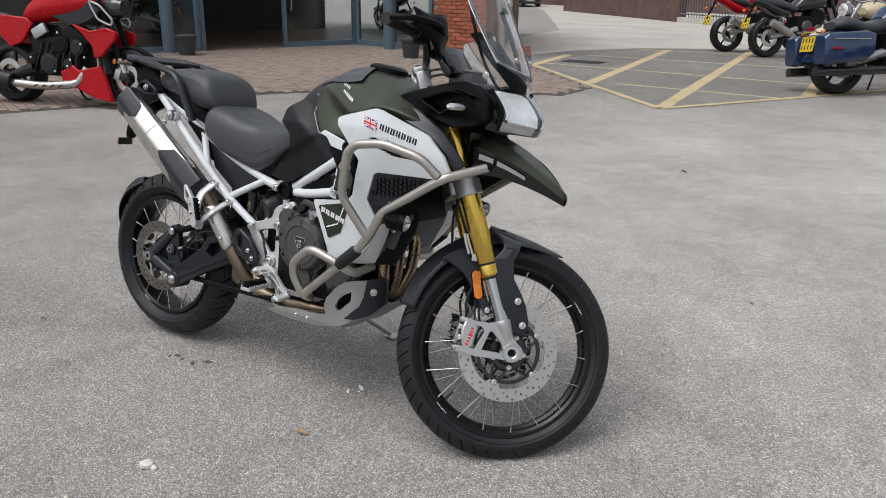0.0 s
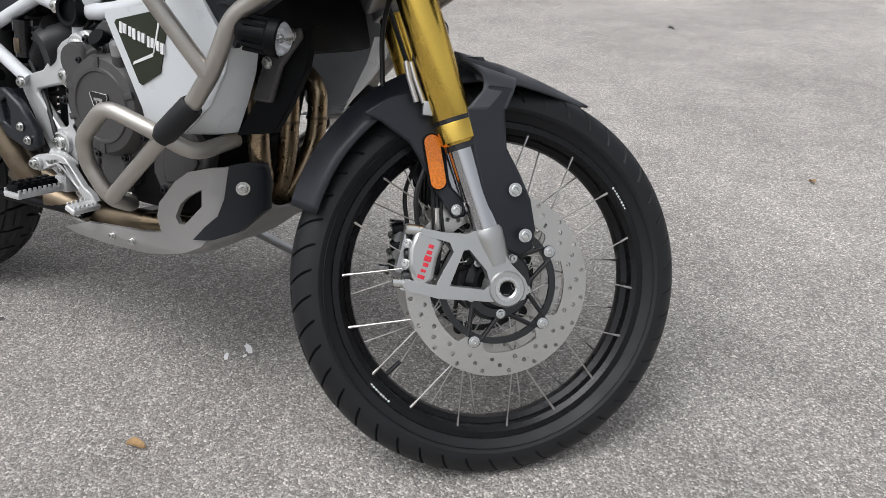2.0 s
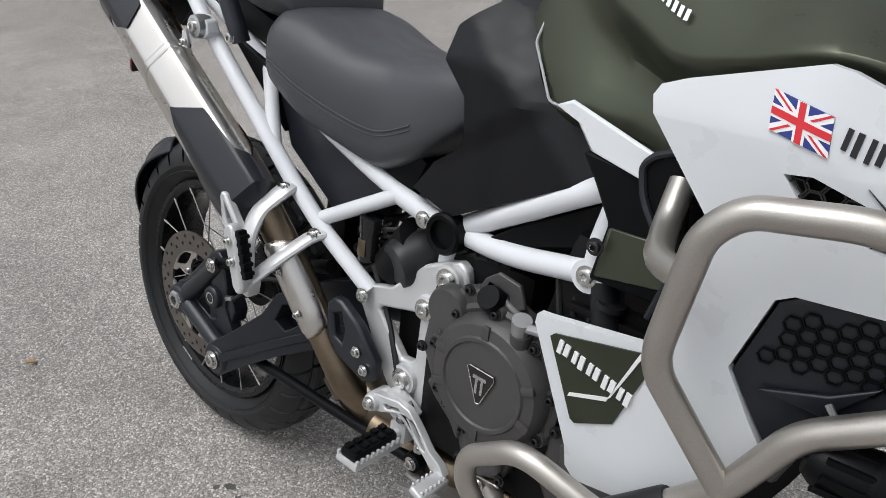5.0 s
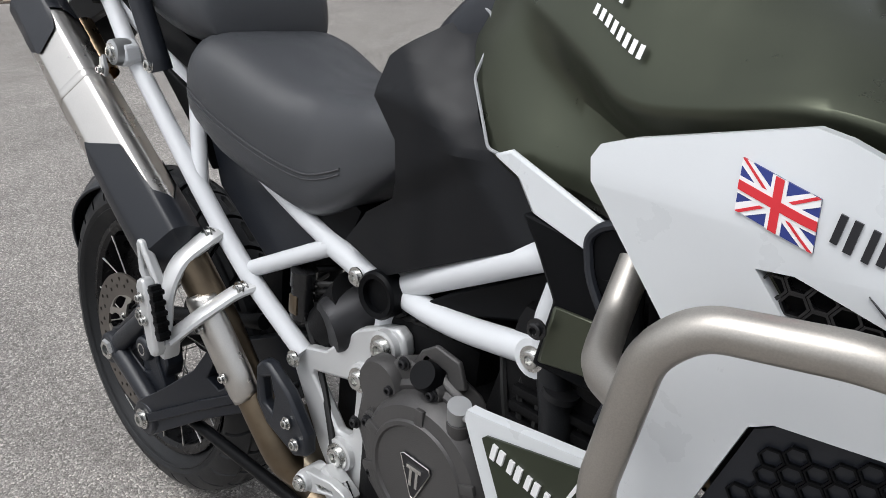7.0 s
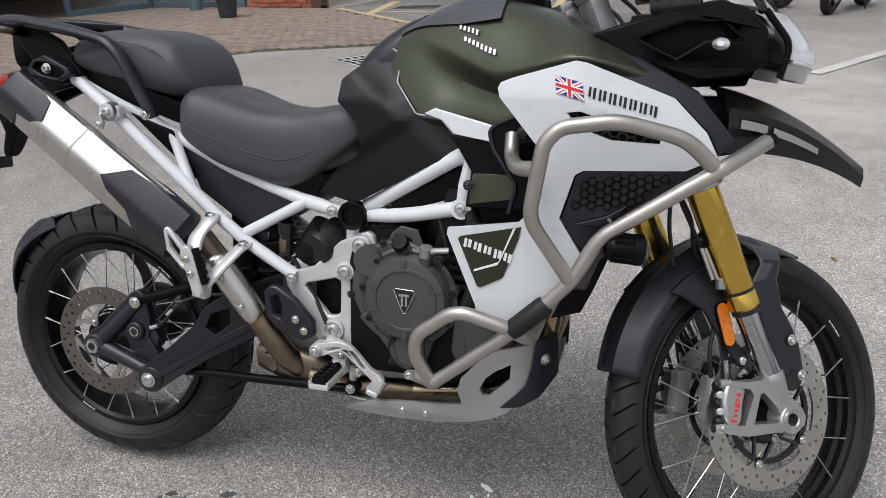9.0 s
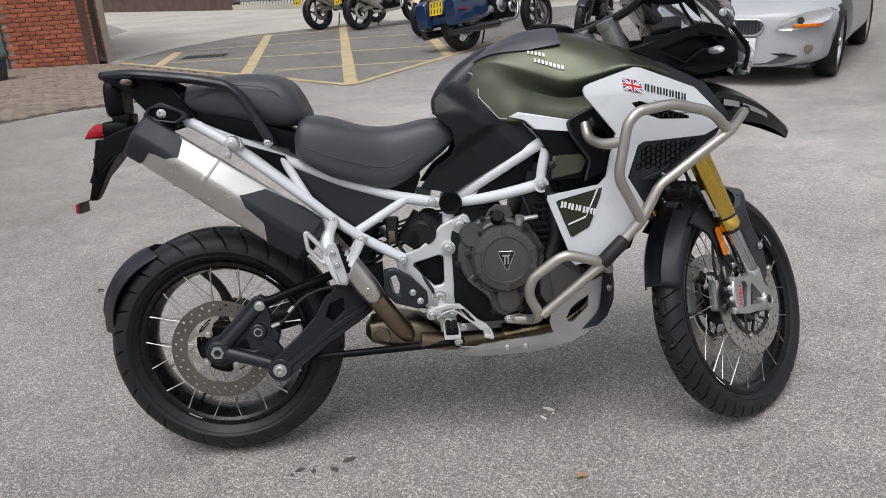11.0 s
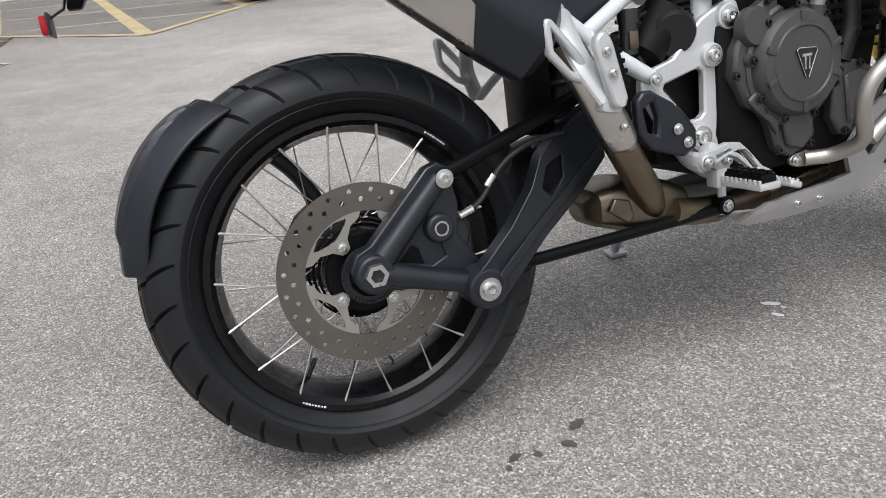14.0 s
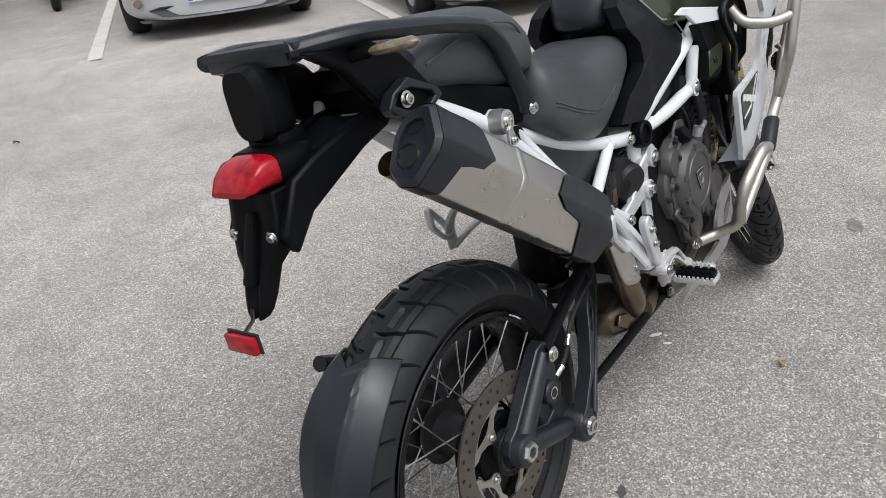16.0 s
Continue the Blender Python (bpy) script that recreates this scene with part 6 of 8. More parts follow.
beak = bp("beak", grid(beak_fn, 20, 18), GREEN, "matt green beak with black sides")
md = beak.modifiers.new("thick", "SOLIDIFY")
md.thickness, md.offset = 0.006, -1
for s in (-1, 1):
    v0 = 0.0 if s < 0 else 1.0
    part("beak_side", grid(lambda u, v: beak_fn(u, v0) + Vector((0.0, s * (0.003 - 0.012 * v), -0.006 + 0.046 * (0.5 - v) * 2 * 0.9 * (1 - u * 0.75) - 0.02 * (1 - u))), 16, 5), GLOSSB, beak, "black beak flank")
    for a, b in ((0.08, 0.26), (0.30, 0.62)):
        part("beak_stripe", grid(lambda u, v: beak_fn(a + (b - a) * u, v0) + Vector((0.0, s * 0.0075, -0.010 + 0.0085 * (v - 0.5) * 2 * (1 - (a + (b - a) * u) * 0.6))), 8, 2), SKID, beak, "silver stripe on the beak flank")
bp("beak_stay", join(block((1.40, 0, 0.93), (0.12, 0.10, 0.08), ch=0.015), tube([(1.33, -0.05, 0.86), (1.45, -0.06, 0.885), (1.50, -0.05, 0.90)], 0.012, 10, rad=0.03)), BLACKP, "black bracket below the beak")

# crash bars
for s in (-1, 1):
    def Y(pts):
        return [(x, -s * y, z) for x, y, z in pts]
    bar = bp("crash_bar", tube(Y([(1.466, -0.148, 0.902), (1.384, -0.257, 0.862), (1.196, -0.268, 0.735), (1.155, -0.266, 0.655), (1.106, -0.258, 0.599), (1.050, -0.262, 0.547)]), 0.0138, 16, rad=0.022), TUBE, "brushed steel crash bar")
    part("end_cap", tube(Y([(1.462, -0.153, 0.901), (1.470, -0.143, 0.904), (1.473, -0.139, 0.905)]), [0.0142, 0.0142, 0.010], 16), BLACKP, bar, "black plastic end plug")
    part("upper_loop", tube(Y([(1.025, -0.205, 0.90), (1.028, -0.23, 0.862), (1.050, -0.29, 0.850), (1.092, -0.322, 0.857)]), 0.0135, 14, rad=0.025), TUBE, bar)
    part("side_loop", tube(Y([(1.148, -0.268, 0.652), (1.078, -0.318, 0.770), (1.100, -0.333, 0.900), (1.125, -0.33, 0.927), (1.215, -0.318, 0.940), (1.325, -0.285, 0.912), (1.372, -0.262, 0.866)]), 0.0132, 16, rad=0.028), TUBE, bar)
    part("lower_loop", tube(Y([(1.080, -0.130, 0.526), (1.076, -0.225, 0.514), (1.045, -0.268, 0.548), (0.945, -0.283, 0.580), (0.862, -0.262, 0.515), (0.853, -0.252, 0.470), (0.885, -0.236, 0.405), (0.872, -0.175, 0.378), (0.832, -0.150, 0.376)]), 0.0138, 16, rad=0.03), TUBE, bar)
    part("brace", tube(Y([(0.890, -0.236, 0.408), (1.052, -0.264, 0.545)]), 0.0135, 16), TUBE, bar)
    part("rubber_sleeve", tube(Y([(1.044, -0.263, 0.541), (1.052, -0.262, 0.549), (1.104, -0.259, 0.597), (1.108, -0.258, 0.601)]), [0.017, 0.0195, 0.0195, 0.0175], 20), RUBBER, bar, "black rubber sleeve")
    part("mount_tab", plate([(0.842, 0.392), (0.852, 0.378), (0.846, 0.362), (0.816, 0.364), (0.800, 0.370), (0.797, 0.380), (0.806, 0.388)], -0.006 + s * 0.145, 0.002 + s * 0.145), TUBE, bar, bevel=0.002)
    bolt((0.810, s * 0.153, 0.377), 0.007, bar, (0, s, 0))
    fm = aim((1.206, s * 0.264, 0.720), (1, -s * 0.28, -0.12)) @ Matrix.Scale(1.14, 4)
    fog = bp("fog_lamp", lathe([(0.0, 0.0), (0.013, 0.0), (0.019, 0.008), (0.0215, 0.034), (0.0215, 0.040), (0.0245, 0.044), (0.0245, 0.056), (0.0225, 0.058), (0.0215, 0.050), (0.0, 0.040)], 28), BLACKP, "black round fog lamp on the crash bar", m=fm)
    part("lens", lathe([(0.0, 0.069), (0.008, 0.068), (0.015, 0.065), (0.020, 0.060), (0.0222, 0.055)], 28), CLEAR, fog, "clear fog lamp lens")
    part("bowl", lathe([(0.0, 0.043), (0.006, 0.044), (0.013, 0.048), (0.0205, 0.0565)], 12), REFLECTOR, fog, "silver fog lamp bowl", smooth=12)
    part("bulb", join(ball((0, 0.051, 0), 0.005), rod((-0.018, 0.055, 0), (0.018, 0.055, 0), 0.0016, 8)), CHROME, fog, "bright lamp unit with a cross bar")
    part("rib", join(*[block((0.0215 * math.cos(q), 0.026, 0.0215 * math.sin(q)), (0.004, 0.032, 0.004)) for q in (2 * math.pi * k / 10 for k in range(10))]), BLACKP, fog)
    part("bracket", tube([(0.0, 0.01, 0.010), (0.0, 0.012, 0.030), (-0.01, 0.0, 0.040)], 0.006, 8, flat=0.5), ALU, fog)

# skid plate
def skid_side(x, z):
    return -0.165 + 0.85 * max(0.0, x - 1.05) + 10 * max(0.0, x - 1.085) ** 2 + 0.35 * max(0.0, 0.300 - z)


SKID_OUT = [(0.662, 0.290), (0.690, 0.300), (0.732, 0.314), (0.798, 0.320), (0.880, 0.326), (0.930, 0.334), (0.921, 0.364), (0.927, 0.390), (0.968, 0.437), (1.000, 0.460), (1.045, 0.474), (1.084, 0.480), (1.078, 0.425), (1.068, 0.393), (1.050, 0.352), (1.025, 0.326), (0.986, 0.306), (0.937, 0.292), (0.880, 0.281), (0.777, 0.277), (0.690, 0.281)]
for s in (-1, 1):
    b = plate(SKID_OUT, 0.0, 0.010, [[(0.967, 0.372), (0.980, 0.398), (1.000, 0.416), (1.031, 0.434), (1.030, 0.403), (0.988, 0.361), (0.974, 0.360)]], fn=skid_side, cell=0.02)
    b.transform(Matrix.Diagonal((1, -s, 1, 1)))
    sk = bp("skid_plate", b, SKID, "grey aluminium skid plate with a cut-out", bevel=0.004)
    b = plate([(1.078, 0.482), (1.103, 0.488), (1.116, 0.484), (1.120, 0.450), (1.119, 0.400), (1.088, 0.360), (1.055, 0.346), (1.012, 0.339), (1.062, 0.390), (1.071, 0.422)], -0.006, 0.012, fn=skid_side, cell=0.015)
    b.transform(Matrix.Diagonal((1, -s, 1, 1)))
    part("corner_cap", b, GREYP, sk, "black plastic corner cap", bevel=0.005)
    bolt((1.096, s * 0.133, 0.442), 0.0085, sk, (0.95, s, 0))
    for x in (0.800, 0.852) if s < 0 else ():
        bolt((x, s * 0.164, 0.301), 0.0055, sk, (0, s, 0))
SKID_ROWS = [(0.670, 0.284, 0.150), (0.80, 0.270, 0.152), (0.90, 0.271, 0.150), (0.97, 0.284, 0.148), (1.03, 0.322, 0.135), (1.075, 0.356, 0.110), (1.115, 0.392, 0.085)]


def skid_under(u, v):
    x = 0.670 + 0.445 * u
    z, w = spline(SKID_ROWS, x)
    t = (v - 0.5) * 2
    return Vector((x, w * t, z + 0.022 * abs(t) ** 5 + 0.004 * math.sin(9 * math.pi * abs(t)) * max(0.0, 1 - abs(u - 0.5) * 2)))


sf = bp("skid_floor", grid(skid_under, 26, 20), SKID, "grey aluminium skid plate floor with pressed beads")
md = sf.modifiers.new("thick", "SOLIDIFY")
md.thickness = 0.005


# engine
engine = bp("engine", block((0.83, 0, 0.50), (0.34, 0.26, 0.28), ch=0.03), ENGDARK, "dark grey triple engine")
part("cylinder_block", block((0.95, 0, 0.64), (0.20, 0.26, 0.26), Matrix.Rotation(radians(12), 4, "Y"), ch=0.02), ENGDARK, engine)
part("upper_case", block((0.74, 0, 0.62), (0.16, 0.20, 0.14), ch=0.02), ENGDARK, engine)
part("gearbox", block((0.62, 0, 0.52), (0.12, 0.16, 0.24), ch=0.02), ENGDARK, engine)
case_o = [(0.678, 0.545), (0.684, 0.590), (0.705, 0.628), (0.725, 0.652), (0.752, 0.665), (0.800, 0.672), (0.845, 0.655), (0.880, 0.620), (0.895, 0.575), (0.892, 0.530), (0.872, 0.492), (0.860, 0.450), (0.845, 0.402), (0.80, 0.385), (0.770, 0.40), (0.752, 0.455), (0.735, 0.475), (0.705, 0.490)]
case = part("clutch_case", plate(case_o, -0.150, -0.12), ENGINE, engine, "grey cast clutch case", bevel=0.006)
for k, (x, z) in enumerate(case_o):
    if k % 2 == 0:
        bolt((x * 0.985 + 0.0121, -0.151, z * 0.985 + 0.008), 0.0058, case, material=DARKM)
cx, cz = 0.808, 0.552
part("clutch_cover", lathe([(0.0, -0.170), (0.060, -0.170), (0.062, -0.173), (0.067, -0.173), (0.069, -0.170), (0.084, -0.168), (0.090, -0.160), (0.094, -0.150), (0.096, -0.14)], 64, Matrix.Translation((cx, -0.008, cz))), ENGINE, case, "round grey clutch cover")
for a in (20, 92, 160, 200, 270, 340):
    q = radians(a)
    part("clutch_rib", block((cx + 0.076 * math.cos(q), -0.177, cz + 0.076 * math.sin(q)), (0.022, 0.006, 0.012), Matrix.Rotation(-q, 4, "Y"), ch=0.002), ENGINE, case)
for k in range(9):
    q = 2 * math.pi * k / 9 + 0.2
    p = (cx + 0.099 * math.cos(q), cz + 0.099 * math.sin(q))
    part("bolt_lug", lathe([(0.0, -0.010), (0.010, -0.010), (0.012, -0.004), (0.013, 0.014)], 16, Matrix.Translation((p[0], -0.150, p[1]))), ENGINE, case)
    bolt((p[0], -0.160, p[1]), 0.0055, case, material=DARKM)
part("case_rim", lathe([(0.103, 0.012), (0.106, -0.004), (0.100, -0.008), (0.094, -0.006)], 56, Matrix.Translation((cx, -0.148, cz))), ENGINE, case)
part("sticker", block((0.716, -0.1515, 0.545), (0.018, 0.001, 0.024), Matrix.Rotation(radians(6), 4, "Y")), DECALW, case, "small white sticker with dark bars")
part("sticker_bar", block((0.716, -0.1525, 0.550), (0.014, 0.001, 0.008), Matrix.Rotation(radians(6), 4, "Y")), DECALB, case)
part("lower_lug", plate([(0.775, 0.452), (0.79, 0.475), (0.84, 0.470), (0.848, 0.42), (0.82, 0.398), (0.785, 0.408)], -0.162, -0.148), ENGINE, case, bevel=0.006)
part("seam_step", plate([(0.70, 0.50), (0.72, 0.515), (0.742, 0.475), (0.770, 0.455), (0.765, 0.43), (0.745, 0.458), (0.715, 0.482)], -0.158, -0.148), ENGINE, case, bevel=0.004)
tri_ = [(cx - 0.022, cz + 0.022), (cx - 0.017, cz + 0.025), (cx + 0.021, cz + 0.023), (cx + 0.023, cz + 0.017), (cx + 0.004, cz - 0.026), (cx - 0.002, cz - 0.026)]
mark = part("cover_badge", plate(tri_, -0.181, -0.176), DECALB, case, "black triangular badge with a silver rim")
part("badge_rim", tube([(x, -0.181, z) for x, z in tri_], 0.0010, 6, closed=True), BOLT, mark)
part("badge_shape", join(block((cx, -0.1815, cz + 0.012), (0.022, 0.001, 0.005)), block((cx - 0.004, -0.1815, cz - 0.001), (0.004, 0.001, 0.022)), block((cx + 0.005, -0.1815, cz - 0.001), (0.004, 0.001, 0.022))), BOLT, mark)
part("oil_filler", lathe([(0.0, -0.018), (0.016, -0.018), (0.018, -0.012), (0.018, 0.01)], 24, Matrix.Translation((0.792, -0.150, 0.662)) @ Matrix.Rotation(radians(-35), 4, "X")), BLACKP, case, "black oil filler cap")
part("filler_guard", plate([(0.755, 0.655), (0.77, 0.685), (0.79, 0.700), (0.825, 0.694), (0.838, 0.665), (0.818, 0.655), (0.81, 0.675), (0.785, 0.68), (0.775, 0.660)], -0.145, -0.138), ENGINE, case, "grey pressed guard", bevel=0.002)
part("case_step", lathe([(0.0, -0.012), (0.030, -0.012), (0.034, -0.004), (0.034, 0.01)], 32, Matrix.Translation((0.722, -0.150, 0.622))), ENGINE, case)
part("clutch_arm", join(tube([(0.848, -0.165, 0.652), (0.868, -0.172, 0.660), (0.898, -0.168, 0.662)], 0.0065, 10), lathe([(0, -0.012), (0.012, -0.012), (0.013, 0.012), (0, 0.012)], 18, aim((0.85, -0.168, 0.655), (0.2, -0.3, 1)))), ALU, case, "silver clutch arm")
part("arm_boss", rod((0.85, -0.165, 0.645), (0.845, -0.155, 0.60), 0.014, 16), ENGINE, case)
alt = part("front_cover", plate([(0.905, 0.520), (0.925, 0.540), (0.965, 0.540), (1.005, 0.520), (1.035, 0.490), (1.025, 0.445), (0.985, 0.412), (0.92, 0.405), (0.90, 0.44)], -0.150, -0.12), ENGINE, engine, "grey cast front engine cover", bevel=0.006)
part("cover_face", plate([(0.925, 0.515), (0.965, 0.523), (1.005, 0.503), (1.015, 0.475), (0.985, 0.435), (0.935, 0.428)], -0.157, -0.149), ENGINE, alt, bevel=0.004)
for x, z in ((0.915, 0.525), (0.965, 0.532), (1.02, 0.50), (1.015, 0.44), (0.93, 0.413)):
    bolt((x, -0.151, z), 0.006, alt, material=DARKM)
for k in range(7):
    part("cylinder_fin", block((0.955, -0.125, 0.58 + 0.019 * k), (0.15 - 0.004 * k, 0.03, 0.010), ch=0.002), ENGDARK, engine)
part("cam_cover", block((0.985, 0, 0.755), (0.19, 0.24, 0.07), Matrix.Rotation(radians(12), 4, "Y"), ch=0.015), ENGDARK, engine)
part("coolant_pipe", tube([(0.93, -0.135, 0.74), (0.95, -0.14, 0.68), (0.955, -0.142, 0.60), (0.93, -0.14, 0.54)], 0.017, 14, rad=0.04), RUBBER, engine, "black rubber coolant hose")
for k, z in enumerate((0.59, 0.655, 0.715)):
    part("hose_clip", tube([(0.952 - 0.002 * k, -0.1415, z), (0.953 - 0.002 * k, -0.1415, z + 0.007)], 0.0185, 16), DARKM, engine)
part("starter", lathe([(0, -0.05), (0.035, -0.05), (0.04, -0.04), (0.04, 0.04), (0.03, 0.05)], 24, Matrix.Translation((0.60, -0.075, 0.640)) @ Matrix.Rotation(radians(50), 4, "Y") @ Matrix.Rotation(radians(25), 4, "X")), DARKM, engine, "dark cylindrical shock reservoir")
part("rear_casing", tube([(0.60, -0.08, 0.665), (0.545, -0.08, 0.600)], [0.042, 0.036], 20), ENGDARK, engine, "dark ribbed casing")
part("fluid_pot", join(rod((0.505, -0.10, 0.605), (0.507, -0.10, 0.665), 0.0165, 18), rod((0.507, -0.10, 0.655), (0.508, -0.10, 0.678), 0.019, 18)), GLOSSB, engine, "black brake fluid pot")
part("pot_window", block((0.505, -0.113, 0.628), (0.018, 0.008, 0.03), ch=0.003), BRASS, engine, "brown fluid window")
for k in range(6):
    part("loom", tube([(0.46 + 0.01 * k, -0.06, 0.56 + 0.02 * k), (0.52, -0.075 - 0.004 * k, 0.60 + 0.012 * k), (0.60, -0.07, 0.60 + 0.016 * k), (0.68 + 0.02 * k, -0.10, 0.69)], 0.004, 6, rad=0.05), CABLE, engine)
for k in range(5):
    part("loom", tube([(0.86 + 0.03 * k, -0.12, 0.73), (0.88 + 0.02 * k, -0.135, 0.68 - 0.012 * k), (0.90 + 0.02 * k, -0.13, 0.60)], 0.004, 6, rad=0.04), CABLE, engine)
bp("heel_guard", plate([(0.474, 0.532), (0.488, 0.546), (0.505, 0.546), (0.548, 0.520), (0.590, 0.472), (0.592, 0.440), (0.565, 0.426), (0.500, 0.448), (0.476, 0.476)], -0.155, -0.135, [[(0.488, 0.518), (0.508, 0.528), (0.517, 0.500), (0.513, 0.470), (0.495, 0.478)]]), GREYP, "dark plastic heel guard", bevel=0.005)
bolt((0.551, -0.157, 0.476), 0.0065, bike)
bolt((0.570, -0.157, 0.451), 0.0065, bike)
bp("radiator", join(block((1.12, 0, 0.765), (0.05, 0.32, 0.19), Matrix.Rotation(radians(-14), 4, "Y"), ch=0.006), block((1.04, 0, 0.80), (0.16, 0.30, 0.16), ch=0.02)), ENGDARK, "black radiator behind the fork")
rb = bp("radiator_bracket", plate([(1.13, 0.60), (1.16, 0.68), (1.20, 0.715), (1.225, 0.725), (1.228, 0.708), (1.19, 0.66), (1.17, 0.60)], -0.150, -0.138), ENGINE, "grey cast radiator bracket", bevel=0.005)
for x, z in ((1.165, 0.665), (1.212, 0.712)):
    bolt((x, -0.151, z), 0.007, rb)
bp("radiator_cowl", plate([(1.106, 0.540), (1.134, 0.600), (1.156, 0.650), (1.168, 0.705), (1.215, 0.725), (1.205, 0.655), (1.180, 0.590), (1.160, 0.548)], -0.156, -0.140, fn=lambda x, z: 0.55 * (x - 1.11), cell=0.02), BLACKP, "black plastic radiator edge", bevel=0.004)

# exhaust
for k, y in enumerate((-0.100, -0.020, 0.062)):
    bp("header_pipe", tube([(1.00, y, 0.640), (1.068, y, 0.638), (1.104 + 0.004 * k, y, 0.605), (1.103 + 0.004 * k, y, 0.510), (1.084 + 0.004 * k, y * 0.6, 0.435), (1.056, y * 0.35 - 0.01, 0.372), (0.98, y * 0.4 - 0.02, 0.325), (0.80, y * 0.3 - 0.05, 0.310)], 0.0190, 16, rad=0.05), HEADER, "heat-tinted exhaust header pipe")
for k, y in enumerate((-0.100, -0.020, 0.062)):
    bp("header_joint", tube([(1.103 + 0.004 * k, y, 0.545), (1.103 + 0.004 * k, y, 0.551)], 0.0207, 18), BRASS, "weld ring of a header pipe")
bp("exhaust_pipe", tube([(0.80, -0.06, 0.30), (0.66, -0.09, 0.305), (0.56, -0.11, 0.325)], 0.026, 18, rad=0.05), BRASS, "brown stained exhaust pipe")
bp("collector_box", loft([[(x, -0.052 + wy * math.copysign(abs(math.cos(q)) ** 0.5, math.cos(q)), zc + wz * math.copysign(abs(math.sin(q)) ** 0.5, math.sin(q))) for q in (2 * math.pi * j / 24 for j in range(24))] for x, zc, wy, wz in ((0.408, 0.350, 0.03, 0.014), (0.424, 0.352, 0.055, 0.032), (0.478, 0.350, 0.064, 0.049), (0.500, 0.347, 0.066, 0.049), (0.560, 0.338, 0.066, 0.045), (0.600, 0.330, 0.058, 0.038), (0.622, 0.322, 0.035, 0.026))]), COLLECT, "brown stained steel collector box", bevel=0.0)
bp("collector_panel", plate([(0.432, 0.350), (0.444, 0.372), (0.474, 0.364), (0.482, 0.334), (0.470, 0.322)], -0.119, -0.112), COLLECT, "pressed panel on the collector box", bevel=0.003)
bp("link_pipe", tube([(0.545, -0.070, 0.318), (0.530, -0.098, 0.340), (0.505, -0.125, 0.375), (0.445, -0.140, 0.470), (0.385, -0.156, 0.575), (0.335, -0.170, 0.648)], 0.0268, 22, rad=0.045), BRASS, "heat-tinted link pipe to the silencer")
SH0, SH1 = Vector((0.362, -0.163, 0.608)), Vector((0.450, -0.140, 0.464))
SHD = (SH1 - SH0).normalized()
SHO = (Vector((0.10, -1, 0.0)) - SHD * SHD.dot(Vector((0.10, -1, 0.0)))).normalized()
SHW = SHD.cross(SHO)
hs = bp("heat_shield", loft([[SH0.lerp(SH1, u) + SHO * 0.0330 * math.cos(q) + SHW * 0.0330 * math.sin(q) * k for q in (radians(-80 + 160 * j / 11) for j in range(12))] for u, k in ((0, 0.55), (0.06, 0.95), (0.25, 1), (0.5, 1), (0.75, 1), (0.93, 0.9), (1.0, 0.6))], closed=False), MUFF, "silver heat shield on the link pipe")
md = hs.modifiers.new("thick", "SOLIDIFY")
md.thickness = 0.003
for k in (0.28, 0.74):
    bolt(SH0.lerp(SH1, k) + SHO * 0.0340, 0.0055, hs, SHO)

MA, MB = Vector((-0.075, -0.160, 0.924)), Vector((0.270, -0.160, 0.664))
MU = (MB - MA).normalized()
MN = Vector((0, 1, 0)).cross(MU).normalized()
if MN.z < 0:
    MN = -MN


def can(u, k=1.0, grow=0.0, dn=0.0):
    """A cross-section of the silencer at u along it."""
    k *= 0.87 + 0.11 * max(0.0, min(1.0, u))
    c = MA.lerp(MB, u) + MN * (dn - 0.006 * (1 - u))
    o = [(-0.034, 0.066), (-0.062, 0.012), (-0.060, -0.010), (-0.032, -0.066), (0.006, -0.068), (0.030, -0.048), (0.032, 0.014), (0.018, 0.050), (-0.010, 0.066)]
    ring = []
    m = len(o)
    for i in range(m):
        a, b, c2 = Vector(o[i - 1]), Vector(o[i]), Vector(o[(i + 1) % m])
        for t in (0.0, 0.5, 1.0):
            p0, p1 = b.lerp(a, 0.13), b.lerp(c2, 0.13)
            q = p0 * (1 - t) ** 2 + b * 2 * t * (1 - t) + p1 * t * t
            q = q * k
            q = q + q.normalized() * grow
            ring.append(c + Vector((0, 1, 0)) * q.x + MN * q.y)
    return ring


silencer = bp("silencer", loft([can(-0.02, 0.92), can(0.0, 0.98), can(0.02), can(0.5, 1.0), can(0.9, 1.0), can(1.0, 0.98)]), MUFF, "brushed steel silencer with black end caps")
part("weld_band", loft([can(0.34, 1.0, 0.0003), can(0.343, 1.0, 0.0011), can(0.372, 1.0, 0.0011), can(0.375, 1.0, 0.0003)]), MUFF, silencer)


def cap_patch(us, lo_edge, grow):
    """A wrapped cap whose inner edge zigzags round the can."""
    rings = []
    n = len(can(0))
    for f in (0.0, 0.25, 0.5, 0.75, 1.0):
        ring = []
        for j in range(n):
            e = lo_edge(j / n)
            u = us + (e - us) * f
            k = 1.0 if 0.02 < u < 0.9 else (1.0 - 0.25 * (u - 0.9) if u > 0.5 else 0.97)
            ring.append(can(u, k, grow)[j])
        rings.append(ring)
    return loft(rings, caps=False)


def edge(keys):
    """A stepped edge round the can: rows of turn and place along it."""
    def at(t):
        for (t0, u0), (t1, u1) in zip(keys, keys[1:]):
            if t0 <= t <= t1:
                return u0 + (u1 - u0) * (t - t0) / (t1 - t0)
        return keys[-1][1]
    return at


